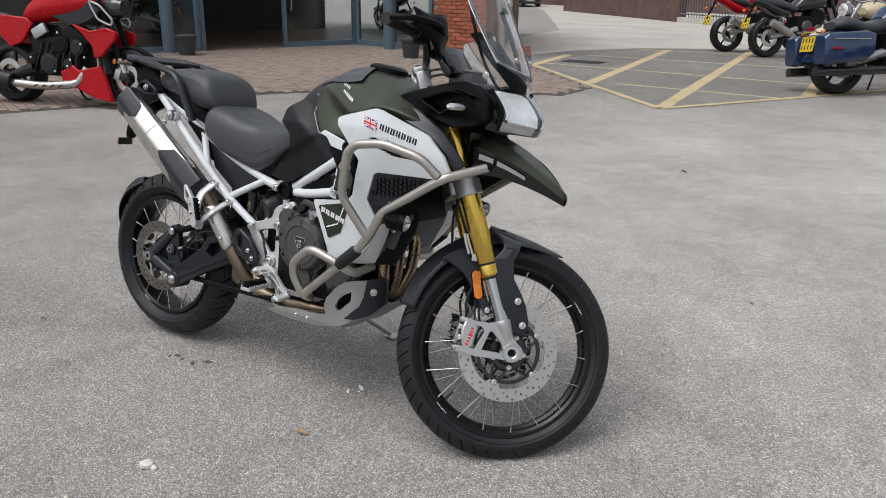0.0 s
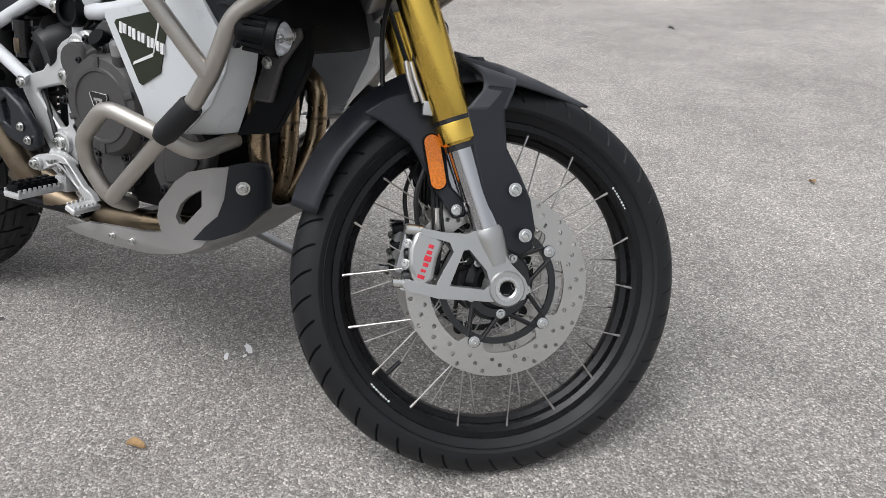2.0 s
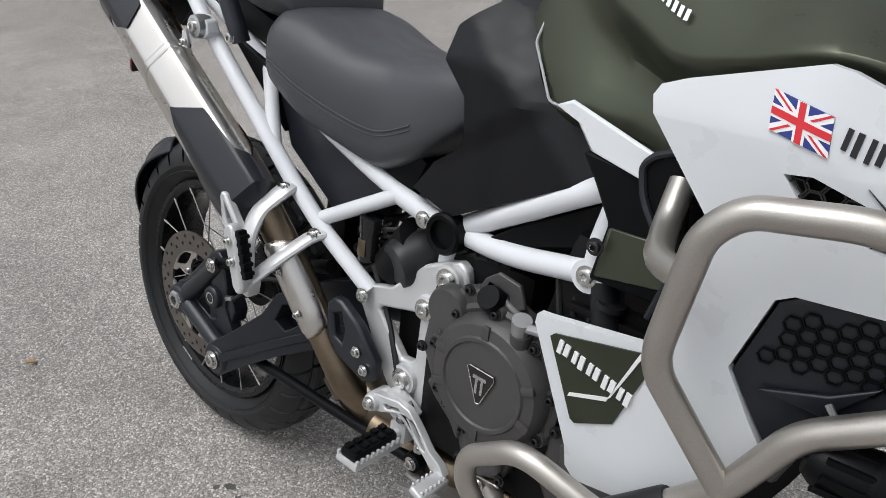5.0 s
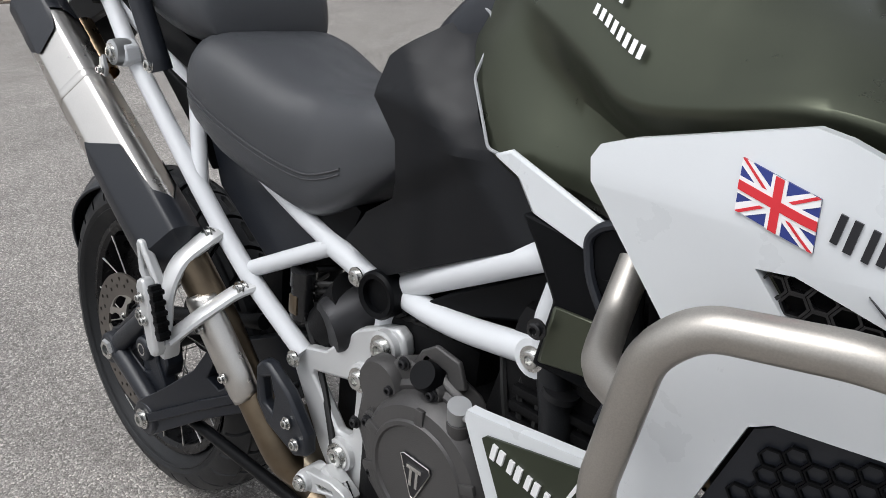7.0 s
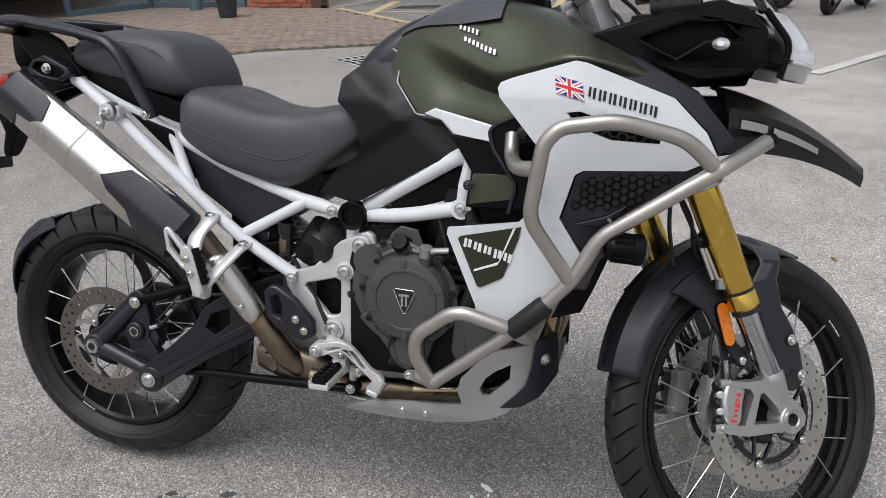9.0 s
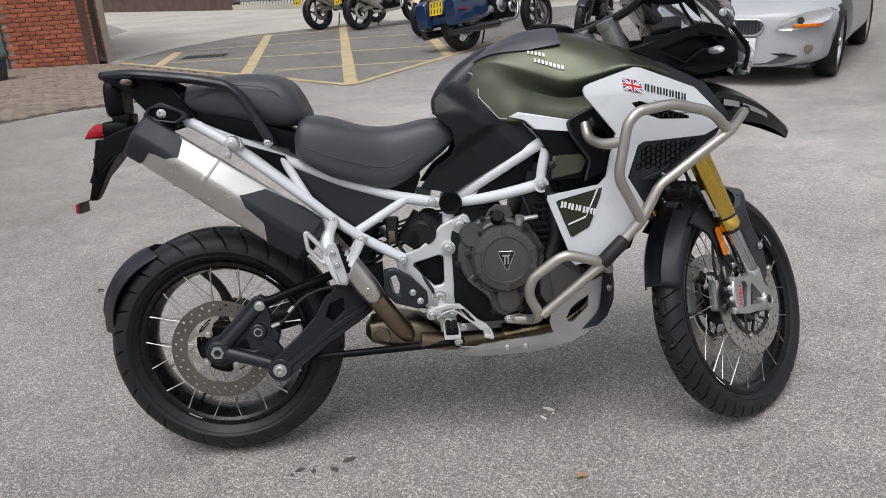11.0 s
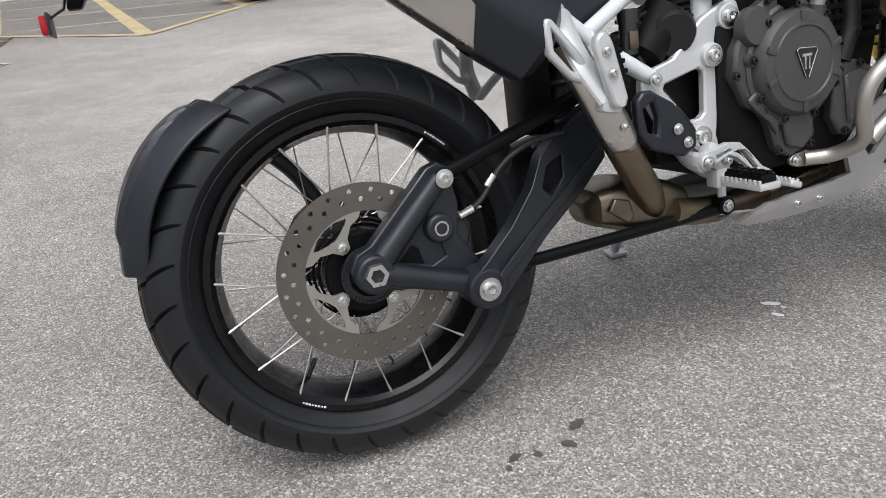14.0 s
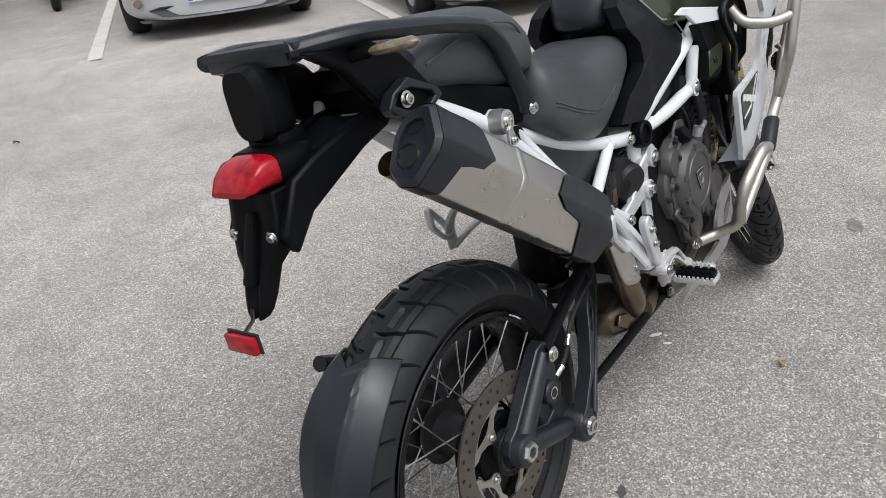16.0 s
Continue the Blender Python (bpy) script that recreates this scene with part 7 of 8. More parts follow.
rear_edge = edge([(0.0, 0.04), (0.055, 0.11), (0.11, 0.165), (0.17, 0.160), (0.22, 0.115), (0.28, 0.02), (0.33, -0.005), (0.46, -0.03), (0.62, 0.10), (0.78, 0.15), (0.89, 0.05), (1.0, 0.04)])
front_edge = edge([(0.0, 0.90), (0.04, 0.82), (0.09, 0.62), (0.13, 0.575), (0.18, 0.585), (0.24, 0.67), (0.33, 0.85), (0.46, 0.89), (0.62, 0.75), (0.78, 0.75), (0.89, 0.95), (1.0, 0.92)])
part("end_cap", join(cap_patch(-0.11, rear_edge, 0.0028), loft([can(-0.11, 0.95, 0.0028), can(-0.13, 0.88), can(-0.125, 0.62), can(-0.05, 0.55)])), GREYP, silencer, "dark grey plastic rear cap of the silencer")
part("front_cap", join(cap_patch(1.06, front_edge, 0.003), loft([can(1.06, 0.96, 0.003), can(1.10, 0.72), can(1.115, 0.45)])), GREYP, silencer, "dark grey plastic front cap of the silencer")
part("outlet", tube([MA + Vector((0.05, 0.058, -0.075)), MA + Vector((-0.035, 0.058, -0.005))], 0.019, 20, caps=False), HEADER, silencer, "gold-tinted outlet pipe")
for d in (-0.022, 0.026):
    part("outlet", tube([MA - MU * 0.015 + MN * d, MA - MU * 0.05 + MN * d], 0.017, 18, caps=False), HEADER, silencer, "gold-tinted outlet pipe")

# rear suspension
carrier = bp("axle_carrier", join(plate([(-0.03, 0.352), (-0.018, 0.375), (0.005, 0.385), (0.108, 0.485), (0.130, 0.492), (0.150, 0.478), (0.148, 0.458), (0.155, 0.425), (0.148, 0.375), (0.185, 0.318), (0.178, 0.296), (0.15, 0.288), (0.02, 0.312), (-0.018, 0.322)], -0.130, -0.105, [[(0.045, 0.352), (0.072, 0.405), (0.10, 0.425), (0.118, 0.37), (0.125, 0.345), (0.10, 0.335)]]),
                                  tube([(0.004, -0.13, 0.345), (0.131, -0.125, 0.468)], [0.021, 0.016], 16), tube([(0.004, -0.13, 0.345), (0.172, -0.145, 0.292)], [0.021, 0.016], 16), lathe([(0, -0.035), (0.028, -0.035), (0.031, -0.028), (0.031, 0.04), (0, 0.04)], 32, Matrix.Translation((0.004, -0.115, 0.345)))), GREYP, "dark grey cast axle carrier", bevel=0.003)
part("axle_nut", lathe([(0.0, 0.004), (0.011, 0.004), (0.011, -0.004), (0.018, -0.004), (0.020, 0.002)], 6, Matrix.Translation((0.004, -0.152, 0.345))), BOLT, carrier, "hexagon axle nut")
bolt((0.131, -0.146, 0.468), 0.010, carrier)
rc = part("rear_caliper", join(plate([(0.103, 0.440), (0.130, 0.422), (0.162, 0.398), (0.173, 0.374), (0.165, 0.348), (0.148, 0.337), (0.157, 0.318), (0.113, 0.309), (0.046, 0.336), (0.036, 0.372)], -0.124, -0.090), lathe([(0, -0.012), (0.022, -0.012), (0.024, 0.0), (0.024, 0.03)], 28, Matrix.Translation((0.118, -0.130, 0.392)))), GREYP, carrier, "dark grey rear brake caliper", bevel=0.004)
# raised black patch: the shade of a pocket done in colour
part("caliper_pocket", plate([(0.050, 0.352), (0.072, 0.372), (0.082, 0.366), (0.090, 0.332), (0.062, 0.336)], -0.1255, -0.120), BLACKP, rc)
part("caliper_mark", lathe([(0.009, -0.0005), (0.012, -0.0005)], 20, Matrix.Translation((0.118, -0.1425, 0.392))), BOLT, rc)
part("brake_hose", tube([(0.15, -0.125, 0.40), (0.19, -0.13, 0.415), (0.235, -0.125, 0.47), (0.29, -0.12, 0.495), (0.36, -0.11, 0.50)], 0.0045, 8, rad=0.05), CABLE, rc)
part("hose_end", tube([(0.155, -0.127, 0.402), (0.178, -0.129, 0.410)], 0.0065, 10), BOLT, rc)
part("hose_end", tube([(0.205, -0.13, 0.44), (0.22, -0.127, 0.455)], 0.0055, 10), BOLT, rc)
arm = bp("swingarm", join(plate([(0.142, 0.288), (0.156, 0.262), (0.189, 0.259), (0.227, 0.288), (0.302, 0.337), (0.40, 0.388), (0.47, 0.435), (0.47, 0.545), (0.41, 0.525), (0.345, 0.496), (0.306, 0.470), (0.280, 0.424), (0.227, 0.374), (0.174, 0.331), (0.148, 0.310)], -0.172, -0.142, [[(0.318, 0.452), (0.356, 0.464), (0.356, 0.425), (0.325, 0.400), (0.304, 0.418)]], fn=lambda x, z: 0.42 * max(0.0, x - 0.20)),
                               lathe([(0, -0.012), (0.03, -0.012), (0.034, -0.006), (0.034, 0.05)], 32, Matrix.Translation((0.172, -0.160, 0.289)))), GREYP, "dark grey cast swingarm", bevel=0.002)
bolt((0.172, -0.173, 0.289), 0.013, arm, h=0.010)
part("arm_rib", plate([(0.195, 0.292), (0.30, 0.355), (0.40, 0.408), (0.46, 0.45), (0.46, 0.462), (0.39, 0.425), (0.29, 0.370), (0.19, 0.308)], -0.176, -0.168, fn=lambda x, z: 0.42 * max(0.0, x - 0.20)), GREYP, arm, bevel=0.003)
# black backing plate imitates the shade seen through the swingarm's hole
part("arm_pocket", plate([(0.298, 0.390), (0.298, 0.430), (0.322, 0.470), (0.366, 0.478), (0.366, 0.415), (0.325, 0.388)], -0.100, -0.094), BLACKP, arm, "black plate behind the swingarm hole in place of shade")
part("arm_left", join(tube([(0.0, 0.125, 0.345), (0.20, 0.13, 0.37), (0.48, 0.12, 0.44)], [0.05, 0.045, 0.045], 18), ball((0.0, 0.12, 0.345), 0.085, 1, 0.6, 1), tube([(0.0, 0.10, 0.345), (-0.03, 0.11, 0.47), (-0.12, 0.11, 0.56), (-0.19, 0.09, 0.60)], [0.018, 0.016, 0.016, 0.014], 10, rad=0.05)), DARKM, arm, "black shaft drive casing")
bp("torque_rod", tube([(0.135, -0.120, 0.470), (0.16, -0.12, 0.476), (0.42, -0.10, 0.560)], [0.016, 0.0125, 0.0125], 14), BLACKP, "black upper torque rod")
bp("torque_rod", join(tube([(0.235, -0.120, 0.300), (0.40, -0.120, 0.304), (0.668, -0.120, 0.312)], 0.0105, 12), lathe([(0, -0.012), (0.017, -0.012), (0.017, 0.012), (0, 0.012)], 18, Matrix.Translation((0.668, -0.122, 0.318)))), BLACKP, "black lower torque rod")
bolt((0.668, -0.134, 0.318), 0.008, bike)
shock = bp("shock", tube([(0.40, 0.0, 0.42), (0.46, 0.0, 0.74)], 0.026, 16), DARKM, "black rear shock")
part("spring", tube([(0.405 + 0.055 * k / 96 + 0.040 * math.cos(k * math.pi / 6), 0.040 * math.sin(k * math.pi / 6), 0.45 + 0.27 * k / 96) for k in range(97)], 0.006, 8), DARKM, shock, "black coil spring")

mc = bp("master_cylinder", block((0.640, -0.138, 0.412), (0.060, 0.026, 0.040), Matrix.Rotation(radians(28), 4, "Y"), ch=0.006), SILVERP, "silver rear brake master cylinder")
part("push_rod", rod((0.655, -0.14, 0.43), (0.69, -0.145, 0.395), 0.005, 8), BOLT, mc)
part("hose", tube([(0.625, -0.13, 0.43), (0.60, -0.12, 0.48), (0.56, -0.105, 0.54), (0.52, -0.10, 0.60)], 0.005, 8, rad=0.05), CABLE, mc)
bolt((0.628, -0.153, 0.418), 0.006, mc)
bolt((0.655, -0.153, 0.404), 0.006, mc)

# wheel hugger behind the tyre
def hug(u, v):
    t = (v - 0.5) * 2
    a = radians(119 + 52 * u + 8.0 * (1 - u) ** 4 * (1 - abs(t)))
    w = 0.044 + 0.040 * math.sin(math.pi * min(1, u * 0.85 + 0.14)) ** 0.8 - 0.05 * max(0.0, u - 0.88)
    inside = min((u - 0.06) * 0.9, (0.86 - u) * 0.9, 0.60 - 0.30 * abs(u - 0.45) - abs(t))
    panel = 0.006 * max(0.0, min(1.0, inside / 0.05))
    r = 0.353 + 0.012 * math.sin(math.pi * u) - 0.075 * max(0.0, abs(t) - 0.48) ** 1.3 - 0.008 * abs(t) + panel
    return Vector((AXLE_R.x + r * math.cos(a), w * t, AXLE_R.z + r * math.sin(a)))


hugger = bp("mudguard_flap", grid(hug, 90, 56), GREYP, "dark grey plastic rear mudguard behind the tyre", smooth=22)
md = hugger.modifiers.new("thick", "SOLIDIFY")
md.thickness, md.offset = 0.005, -1

# tail
rack = bp("luggage_rack", join(block((-0.125, 0, 1.102), (0.19, 0.21, 0.014), Matrix.Rotation(radians(4), 4, "Y"), ch=0.006), block((-0.205, 0, 1.098), (0.03, 0.17, 0.024), ch=0.008)), GREYP, "dark grey luggage rack")
for s in (-1, 1):
    gr = [(-0.215, s * 0.085, 1.104), (-0.13, s * 0.128, 1.104), (0.03, s * 0.138, 1.080), (0.115, s * 0.142, 1.060), (0.148, s * 0.143, 1.030), (0.208, s * 0.138, 0.915), (0.212, s * 0.135, 0.898)]
    part("grab_rail", tube(gr, [0.017] * 60, 12, rad=0.05, flat=0.75), GREYP, rack, "dark grey grab rail")
    bolt((0.205, s * 0.150, 0.905), 0.008, rack, (0, s, 0))
    tp = plate([(-0.215, 1.098), (-0.10, 1.092), (-0.04, 1.06), (0.018, 0.990), (-0.01, 0.968), (-0.05, 0.962), (-0.085, 0.985), (-0.115, 1.012), (-0.155, 1.062)], s * 0.112, s * 0.09)
    tail_side = bp("tail_panel", tp, BLACKP, "black plastic tail side panel", bevel=0.005)
    pocket = part("bolt_pocket", plate([(-0.112, 0.996), (-0.098, 1.014), (-0.062, 1.028), (-0.004, 1.000), (0.004, 0.986), (-0.030, 0.970), (-0.078, 0.976), (-0.104, 0.984)], s * 0.134, s * 0.112, [[(-0.100, 0.998), (-0.086, 1.012), (-0.062, 1.013), (-0.018, 0.997), (-0.012, 0.988), (-0.034, 0.976), (-0.076, 0.984)]]), GREYP, tail_side, "raised black rim round a bolt", bevel=0.003)
    part("pocket_floor", plate([(-0.102, 0.998), (-0.086, 1.014), (-0.062, 1.015), (-0.016, 0.998), (-0.010, 0.988), (-0.034, 0.974), (-0.076, 0.982)], s * 0.122, s * 0.112), BLACKP, pocket)
    bolt((-0.066, s * 0.124, 0.998), 0.0085, tail_side, (0, s, 0), h=0.009)
    stalk = part("indicator", tube([(-0.135, s * 0.10, 1.078), (-0.13, s * 0.145, 1.078)], [0.012, 0.008], 12), BLACKP, tail_side, "rear indicator on a short stalk")
    part("lens", tube([(-0.130, s * 0.145, 1.078), (-0.128, s * 0.158, 1.079), (-0.118, s * 0.205, 1.081), (-0.116, s * 0.215, 1.081)], [0.008, 0.0135, 0.013, 0.004], 14, flat=0.6), SMOKE, stalk, "smoked indicator lens")
    bp("tail_brace", plate([(-0.03, 0.975), (-0.06, 0.990), (-0.10, 0.988), (-0.195, 0.966), (-0.248, 0.945), (-0.288, 0.880), (-0.272, 0.850), (-0.225, 0.896), (-0.113, 0.942), (-0.05, 0.958)], s * 0.064, s * 0.044), BLACKP, "black plastic plate carrier arm", bevel=0.005)
tail_core = bp("tail_core", (loft([[(x, w * math.copysign(abs(math.cos(q)) ** 0.6, math.cos(q)), zc + h * math.copysign(abs(math.sin(q)) ** 0.6, math.sin(q))) for q in (2 * math.pi * j / 20 for j in range(20))] for x, zc, w, h in ((-0.243, 1.045, 0.032, 0.046), (-0.232, 1.045, 0.044, 0.052), (-0.205, 1.045, 0.046, 0.052), (-0.192, 1.045, 0.040, 0.048))])), BLACKP, "black plastic tail core")
part("inner_box", block((0.0, 0, 1.03), (0.10, 0.15, 0.04), ch=0.012), BLACKP, tail_core)
part("neck", block((-0.205, 0, 0.990), (0.05, 0.07, 0.03), ch=0.008), BLACKP, tail_core)
tl = bp("tail_light", loft([[(x, w * math.copysign(abs(math.cos(q)) ** 0.5, math.cos(q)), zc + h * math.copysign(abs(math.sin(q)) ** 0.5, math.sin(q))) for q in (2 * math.pi * j / 20 for j in range(20))] for x, zc, w, h in ((-0.308, 0.946, 0.036, 0.004), (-0.294, 0.955, 0.044, 0.014), (-0.276, 0.962, 0.048, 0.020), (-0.250, 0.963, 0.050, 0.022))]), REDL, "red tail light")
part("housing", loft([[(x, w * math.copysign(abs(math.cos(q)) ** 0.5, math.cos(q)), zc + h * math.copysign(abs(math.sin(q)) ** 0.5, math.sin(q))) for q in (2 * math.pi * j / 20 for j in range(20))] for x, zc, w, h in ((-0.252, 0.963, 0.052, 0.024), (-0.215, 0.965, 0.054, 0.025), (-0.188, 0.966, 0.046, 0.018))]), BLACKP, tl)
bp("brace_top", grid(lambda u, v: Vector((-0.075 - 0.12 * u, (v - 0.5) * 0.125, 0.988 - 0.026 * u - 0.006 * math.sin(math.pi * v))), 8, 8), GREYP, "dark grey tray between the plate carrier arms")
def carrier_row(z, w, x0, x1):
    return [(x0, -w, z), (x0 - 0.004, -w * 0.6, z), (x0 + 0.004, 0, z), (x0 - 0.004, w * 0.6, z), (x0, w, z), (x1, w * 0.9, z), (x1, -w * 0.9, z)]


pc = bp("plate_carrier", loft([carrier_row(*r) for r in ((0.940, 0.050, -0.276, -0.205), (0.905, 0.051, -0.283, -0.215), (0.880, 0.049, -0.290, -0.238), (0.855, 0.040, -0.300, -0.258), (0.835, 0.026, -0.308, -0.275), (0.800, 0.024, -0.320, -0.295), (0.782, 0.020, -0.326, -0.306), (0.772, 0.012, -0.328, -0.312))]), BLACKP, "black plastic plate carrier", bevel=0.003)
part("carrier_rib", block((-0.300, 0, 0.865), (0.016, 0.018, 0.10), Matrix.Rotation(radians(24), 4, "Y"), ch=0.004), BLACKP, pc)
for s in (-1, 1):
    bolt((-0.290, s * 0.040, 0.882), 0.0065, pc, (-1, 0, -0.3))
rf = bp("plate_reflector", block((-0.362, -0.0, 0.754), (0.010, 0.062, 0.026), ch=0.003), REDL, "red rear reflector hanging on a bracket")
part("bracket", join(tube([(-0.330, 0, 0.790), (-0.335, 0, 0.775), (-0.354, 0, 0.765)], 0.004, 8, flat=0.5), block((-0.356, 0, 0.755), (0.004, 0.066, 0.03), ch=0.001)), DARKM, rf)
# side stand
st = bp("side_stand", tube([(0.64, 0.12, 0.33), (0.71, 0.26, 0.22), (0.795, 0.435, 0.095)], [0.014, 0.013, 0.012], 12, rad=0.05), ALU, "silver side stand")
part("stand_foot", block((0.80, 0.446, 0.082), (0.05, 0.045, 0.010), Matrix.Rotation(radians(LEANS), 4, "X"), ch=0.003), ALU, st)


# ---- other motorcycles ----
RED = mat("gloss_red_paint", (0.38, 0.003, 0.008), 0.22, var=0.05, coat=0.08, spec=0.25)
BLUEP = mat("dark_blue_paint", (0.012, 0.03, 0.085), 0.15, var=0.06, coat=0.8)
BLACKG = mat("gloss_black_paint", (0.012, 0.012, 0.014), 0.18, var=0.1, coat=0.6)
SILVERC = mat("silver_car_paint", (0.42, 0.425, 0.44), 0.34, metal=0.0, var=0.02, coat=0.5)
DARKC = mat("black_car_paint", (0.015, 0.016, 0.02), 0.18, var=0.05, coat=0.7)
YPLATE = mat("yellow_plate", (0.75, 0.52, 0.03), 0.4, var=0.04)
WPLATE = mat("white_plate", (0.75, 0.75, 0.74), 0.4, var=0.03)
BLUES = mat("blue_strip", (0.03, 0.12, 0.5), 0.4, var=0.03)
CREAM = mat("cream_paint", (0.55, 0.47, 0.30), 0.25, var=0.05, coat=0.5)


def cast_wheel(parent, at, R, half, rim_material, arms=5, disc=True, name="wheel", sides=(-1,)):
    w = part(name, lathe([(R * 0.70, -half * 0.8), (R * 0.73, -half * 0.9), (R * 0.73, half * 0.9), (R * 0.70, half * 0.8), (R * 0.66, half * 0.4), (R * 0.66, -half * 0.4)], 48, closed=True), rim_material, parent, "cast wheel rim", m=Matrix.Translation(at))
    part("tyre", lathe([(R * 0.70, -half * 0.85), (R * 0.78, -half), (R * 0.90, -half * 0.96), (R * 0.97, -half * 0.7), (R, -half * 0.25), (R, half * 0.25), (R * 0.97, half * 0.7), (R * 0.90, half * 0.96), (R * 0.78, half), (R * 0.70, half * 0.85)], 64), RUBBER, w, "black road tyre")
    for k in range(arms):
        q = 2 * math.pi * k / arms + 0.4
        part("wheel_arm", tube([(0.04 * math.cos(q), 0, 0.04 * math.sin(q)), (R * 0.35 * math.cos(q + 0.12), 0, R * 0.35 * math.sin(q + 0.12)), (R * 0.69 * math.cos(q), 0, R * 0.69 * math.sin(q))], [0.03, 0.018, 0.022], 10, flat=0.8), rim_material, w)
    part("hub", lathe([(0, -half * 0.9), (0.04, -half * 0.9), (0.05, -half * 0.5), (0.05, half * 0.5), (0.04, half * 0.9), (0, half * 0.9)], 24), rim_material, w)
    if disc:
        for s in sides:
            part("brake_disc", lathe([(0.09, s * (half + 0.012)), (0.15, s * (half + 0.012)), (0.15, s * (half + 0.017)), (0.09, s * (half + 0.017))], 40, closed=True), DISC, w, "steel brake disc")
    return w


def egg(x0, x1, keys, n=20, nose=0.7, rows=14):
    """A body skin over rows of x, low z, high z, half width."""
    return skin(keys, rows, n, nose, 0.1, 0.45)


def plate_bars(parent, m, w, h, material, rows=2, cols=4):
    """A number plate with plain bars in place of its characters."""
    p = part("number_plate", block((0, 0, 0), (w, 0.006, h), ch=0.002), material, parent, "number plate with plain dark bars", m=m)
    for j in range(rows):
        for k in range(cols):
            part("plate_bar", block((-w * 0.36 + w * 0.72 * k / max(1, cols - 1), -0.0045, h * (0.22 - 0.44 * j) if rows > 1 else 0), (w * 0.07, 0.002, h * (0.30 if rows > 1 else 0.6))), DECALB, p)
    return p


def red_cruiser():
    b = thing("motorcycle", "gloss red power cruiser on its side stand on the paving", "motorcycle", Matrix.Translation((-4.85, 3.43, 0)) @ Matrix.Rotation(math.atan2(0.5, 1.5), 4, "Z") @ Matrix.Translation((-1.46, 0, 0.0)) @ Matrix.Rotation(radians(-7), 4, "X"))
    turn = Matrix.Translation((1.58, 0, 0)) @ Matrix.Rotation(radians(8), 4, "Z") @ Matrix.Translation((-1.58, 0, 0))
    cast_wheel(b, (0.0, 0, 0.33), 0.33, 0.115, GLOSSB)
    cast_wheel(b, (1.46, 0, 0.325), 0.325, 0.06, GLOSSB, sides=(-1, 1))
    for s in (-1, 1):
        leg = part("fork_leg", tube([(1.57, s * 0.10, 0.36), (1.50, s * 0.10, 0.56)], 0.027, 16), STEEL, b, "silver fork slider")
        part("fork_tube", tube([(1.51, s * 0.10, 0.53), (1.28, s * 0.10, 1.12)], 0.032, 16), BLACKP, leg)
        part("fork_foot", block((1.57, s * 0.105, 0.34), (0.09, 0.05, 0.09), ch=0.012), GLOSSB, leg)
        part("caliper", block((1.47, s * 0.085, 0.36), (0.07, 0.05, 0.12), Matrix.Rotation(radians(20), 4, "Y"), ch=0.012), ALU, leg, "silver brake caliper")
        part("side_reflector", block((1.455, s * 0.12, 0.50), (0.035, 0.012, 0.05), ch=0.004), AMBER, leg, "amber reflector")
        part("shoulder_panel", plate([(0.88, 0.93), (1.12, 0.86), (1.30, 0.90), (1.42, 0.86), (1.40, 0.78), (1.24, 0.60), (1.15, 0.58), (1.13, 0.70), (1.02, 0.82)], s * 0.21, s * 0.16, fn=lambda x, z: -s * 0.10 * max(0, x - 1.2)), RED, b, "gloss red radiator shroud", bevel=0.012)
        part("intake", plate([(0.60, 1.00), (0.78, 0.94), (0.98, 0.92), (1.12, 0.98), (1.22, 1.08), (1.10, 1.16), (0.82, 1.12)], s * 0.17, s * 0.12), GREYP, b, "dark intake cover", bevel=0.01)
        part("light_frame", tube([(1.12, s * 0.178, 1.12), (1.10, s * 0.178, 1.17), (1.22, s * 0.172, 1.13), (1.36, s * 0.15, 0.98), (1.34, s * 0.15, 0.92), (1.20, s * 0.175, 0.98)], 0.012, 10, rad=0.03, closed=True), ALU, b, "silver frame round the side intake")
        part("belly_panel", plate([(0.70, 0.42), (0.86, 0.50), (0.93, 0.44), (1.20, 0.50), (1.26, 0.36), (1.34, 0.12), (1.10, 0.16), (0.92, 0.24), (0.74, 0.28)], s * 0.19, s * 0.13), RED, b, "gloss red belly panel", bevel=0.012)
        part("rear_panel", plate([(-0.30, 0.98), (0.0, 1.00), (0.28, 0.98), (0.36, 0.92), (0.22, 0.72), (0.05, 0.66), (-0.10, 0.80)], s * 0.16, s * 0.11), RED, b, "gloss red seat panel", bevel=0.012)
    part("fuel_tank", egg(0, 0, [(0.22, 0.95, 1.05, 0.12), (0.32, 0.93, 1.17, 0.17), (0.55, 0.95, 1.25, 0.20), (0.85, 1.0, 1.28, 0.20), (1.05, 1.05, 1.24, 0.17), (1.15, 1.08, 1.16, 0.12)]), RED, b, "gloss red fuel tank")
    part("seat", egg(0, 0, [(-0.35, 0.95, 1.0, 0.1), (-0.25, 0.93, 1.04, 0.13), (0.05, 0.88, 0.98, 0.15), (0.25, 0.9, 1.0, 0.13)]), VINYL, b, "black seat")
    eng = part("engine", join(block((0.62, 0, 0.58), (0.62, 0.30, 0.42), ch=0.05), block((0.85, 0, 0.74), (0.30, 0.28, 0.26), Matrix.Rotation(radians(35), 4, "Y"), ch=0.03), block((0.42, 0, 0.76), (0.26, 0.26, 0.24), Matrix.Rotation(radians(-30), 4, "Y"), ch=0.03)), ENGDARK, b, "black vee engine")
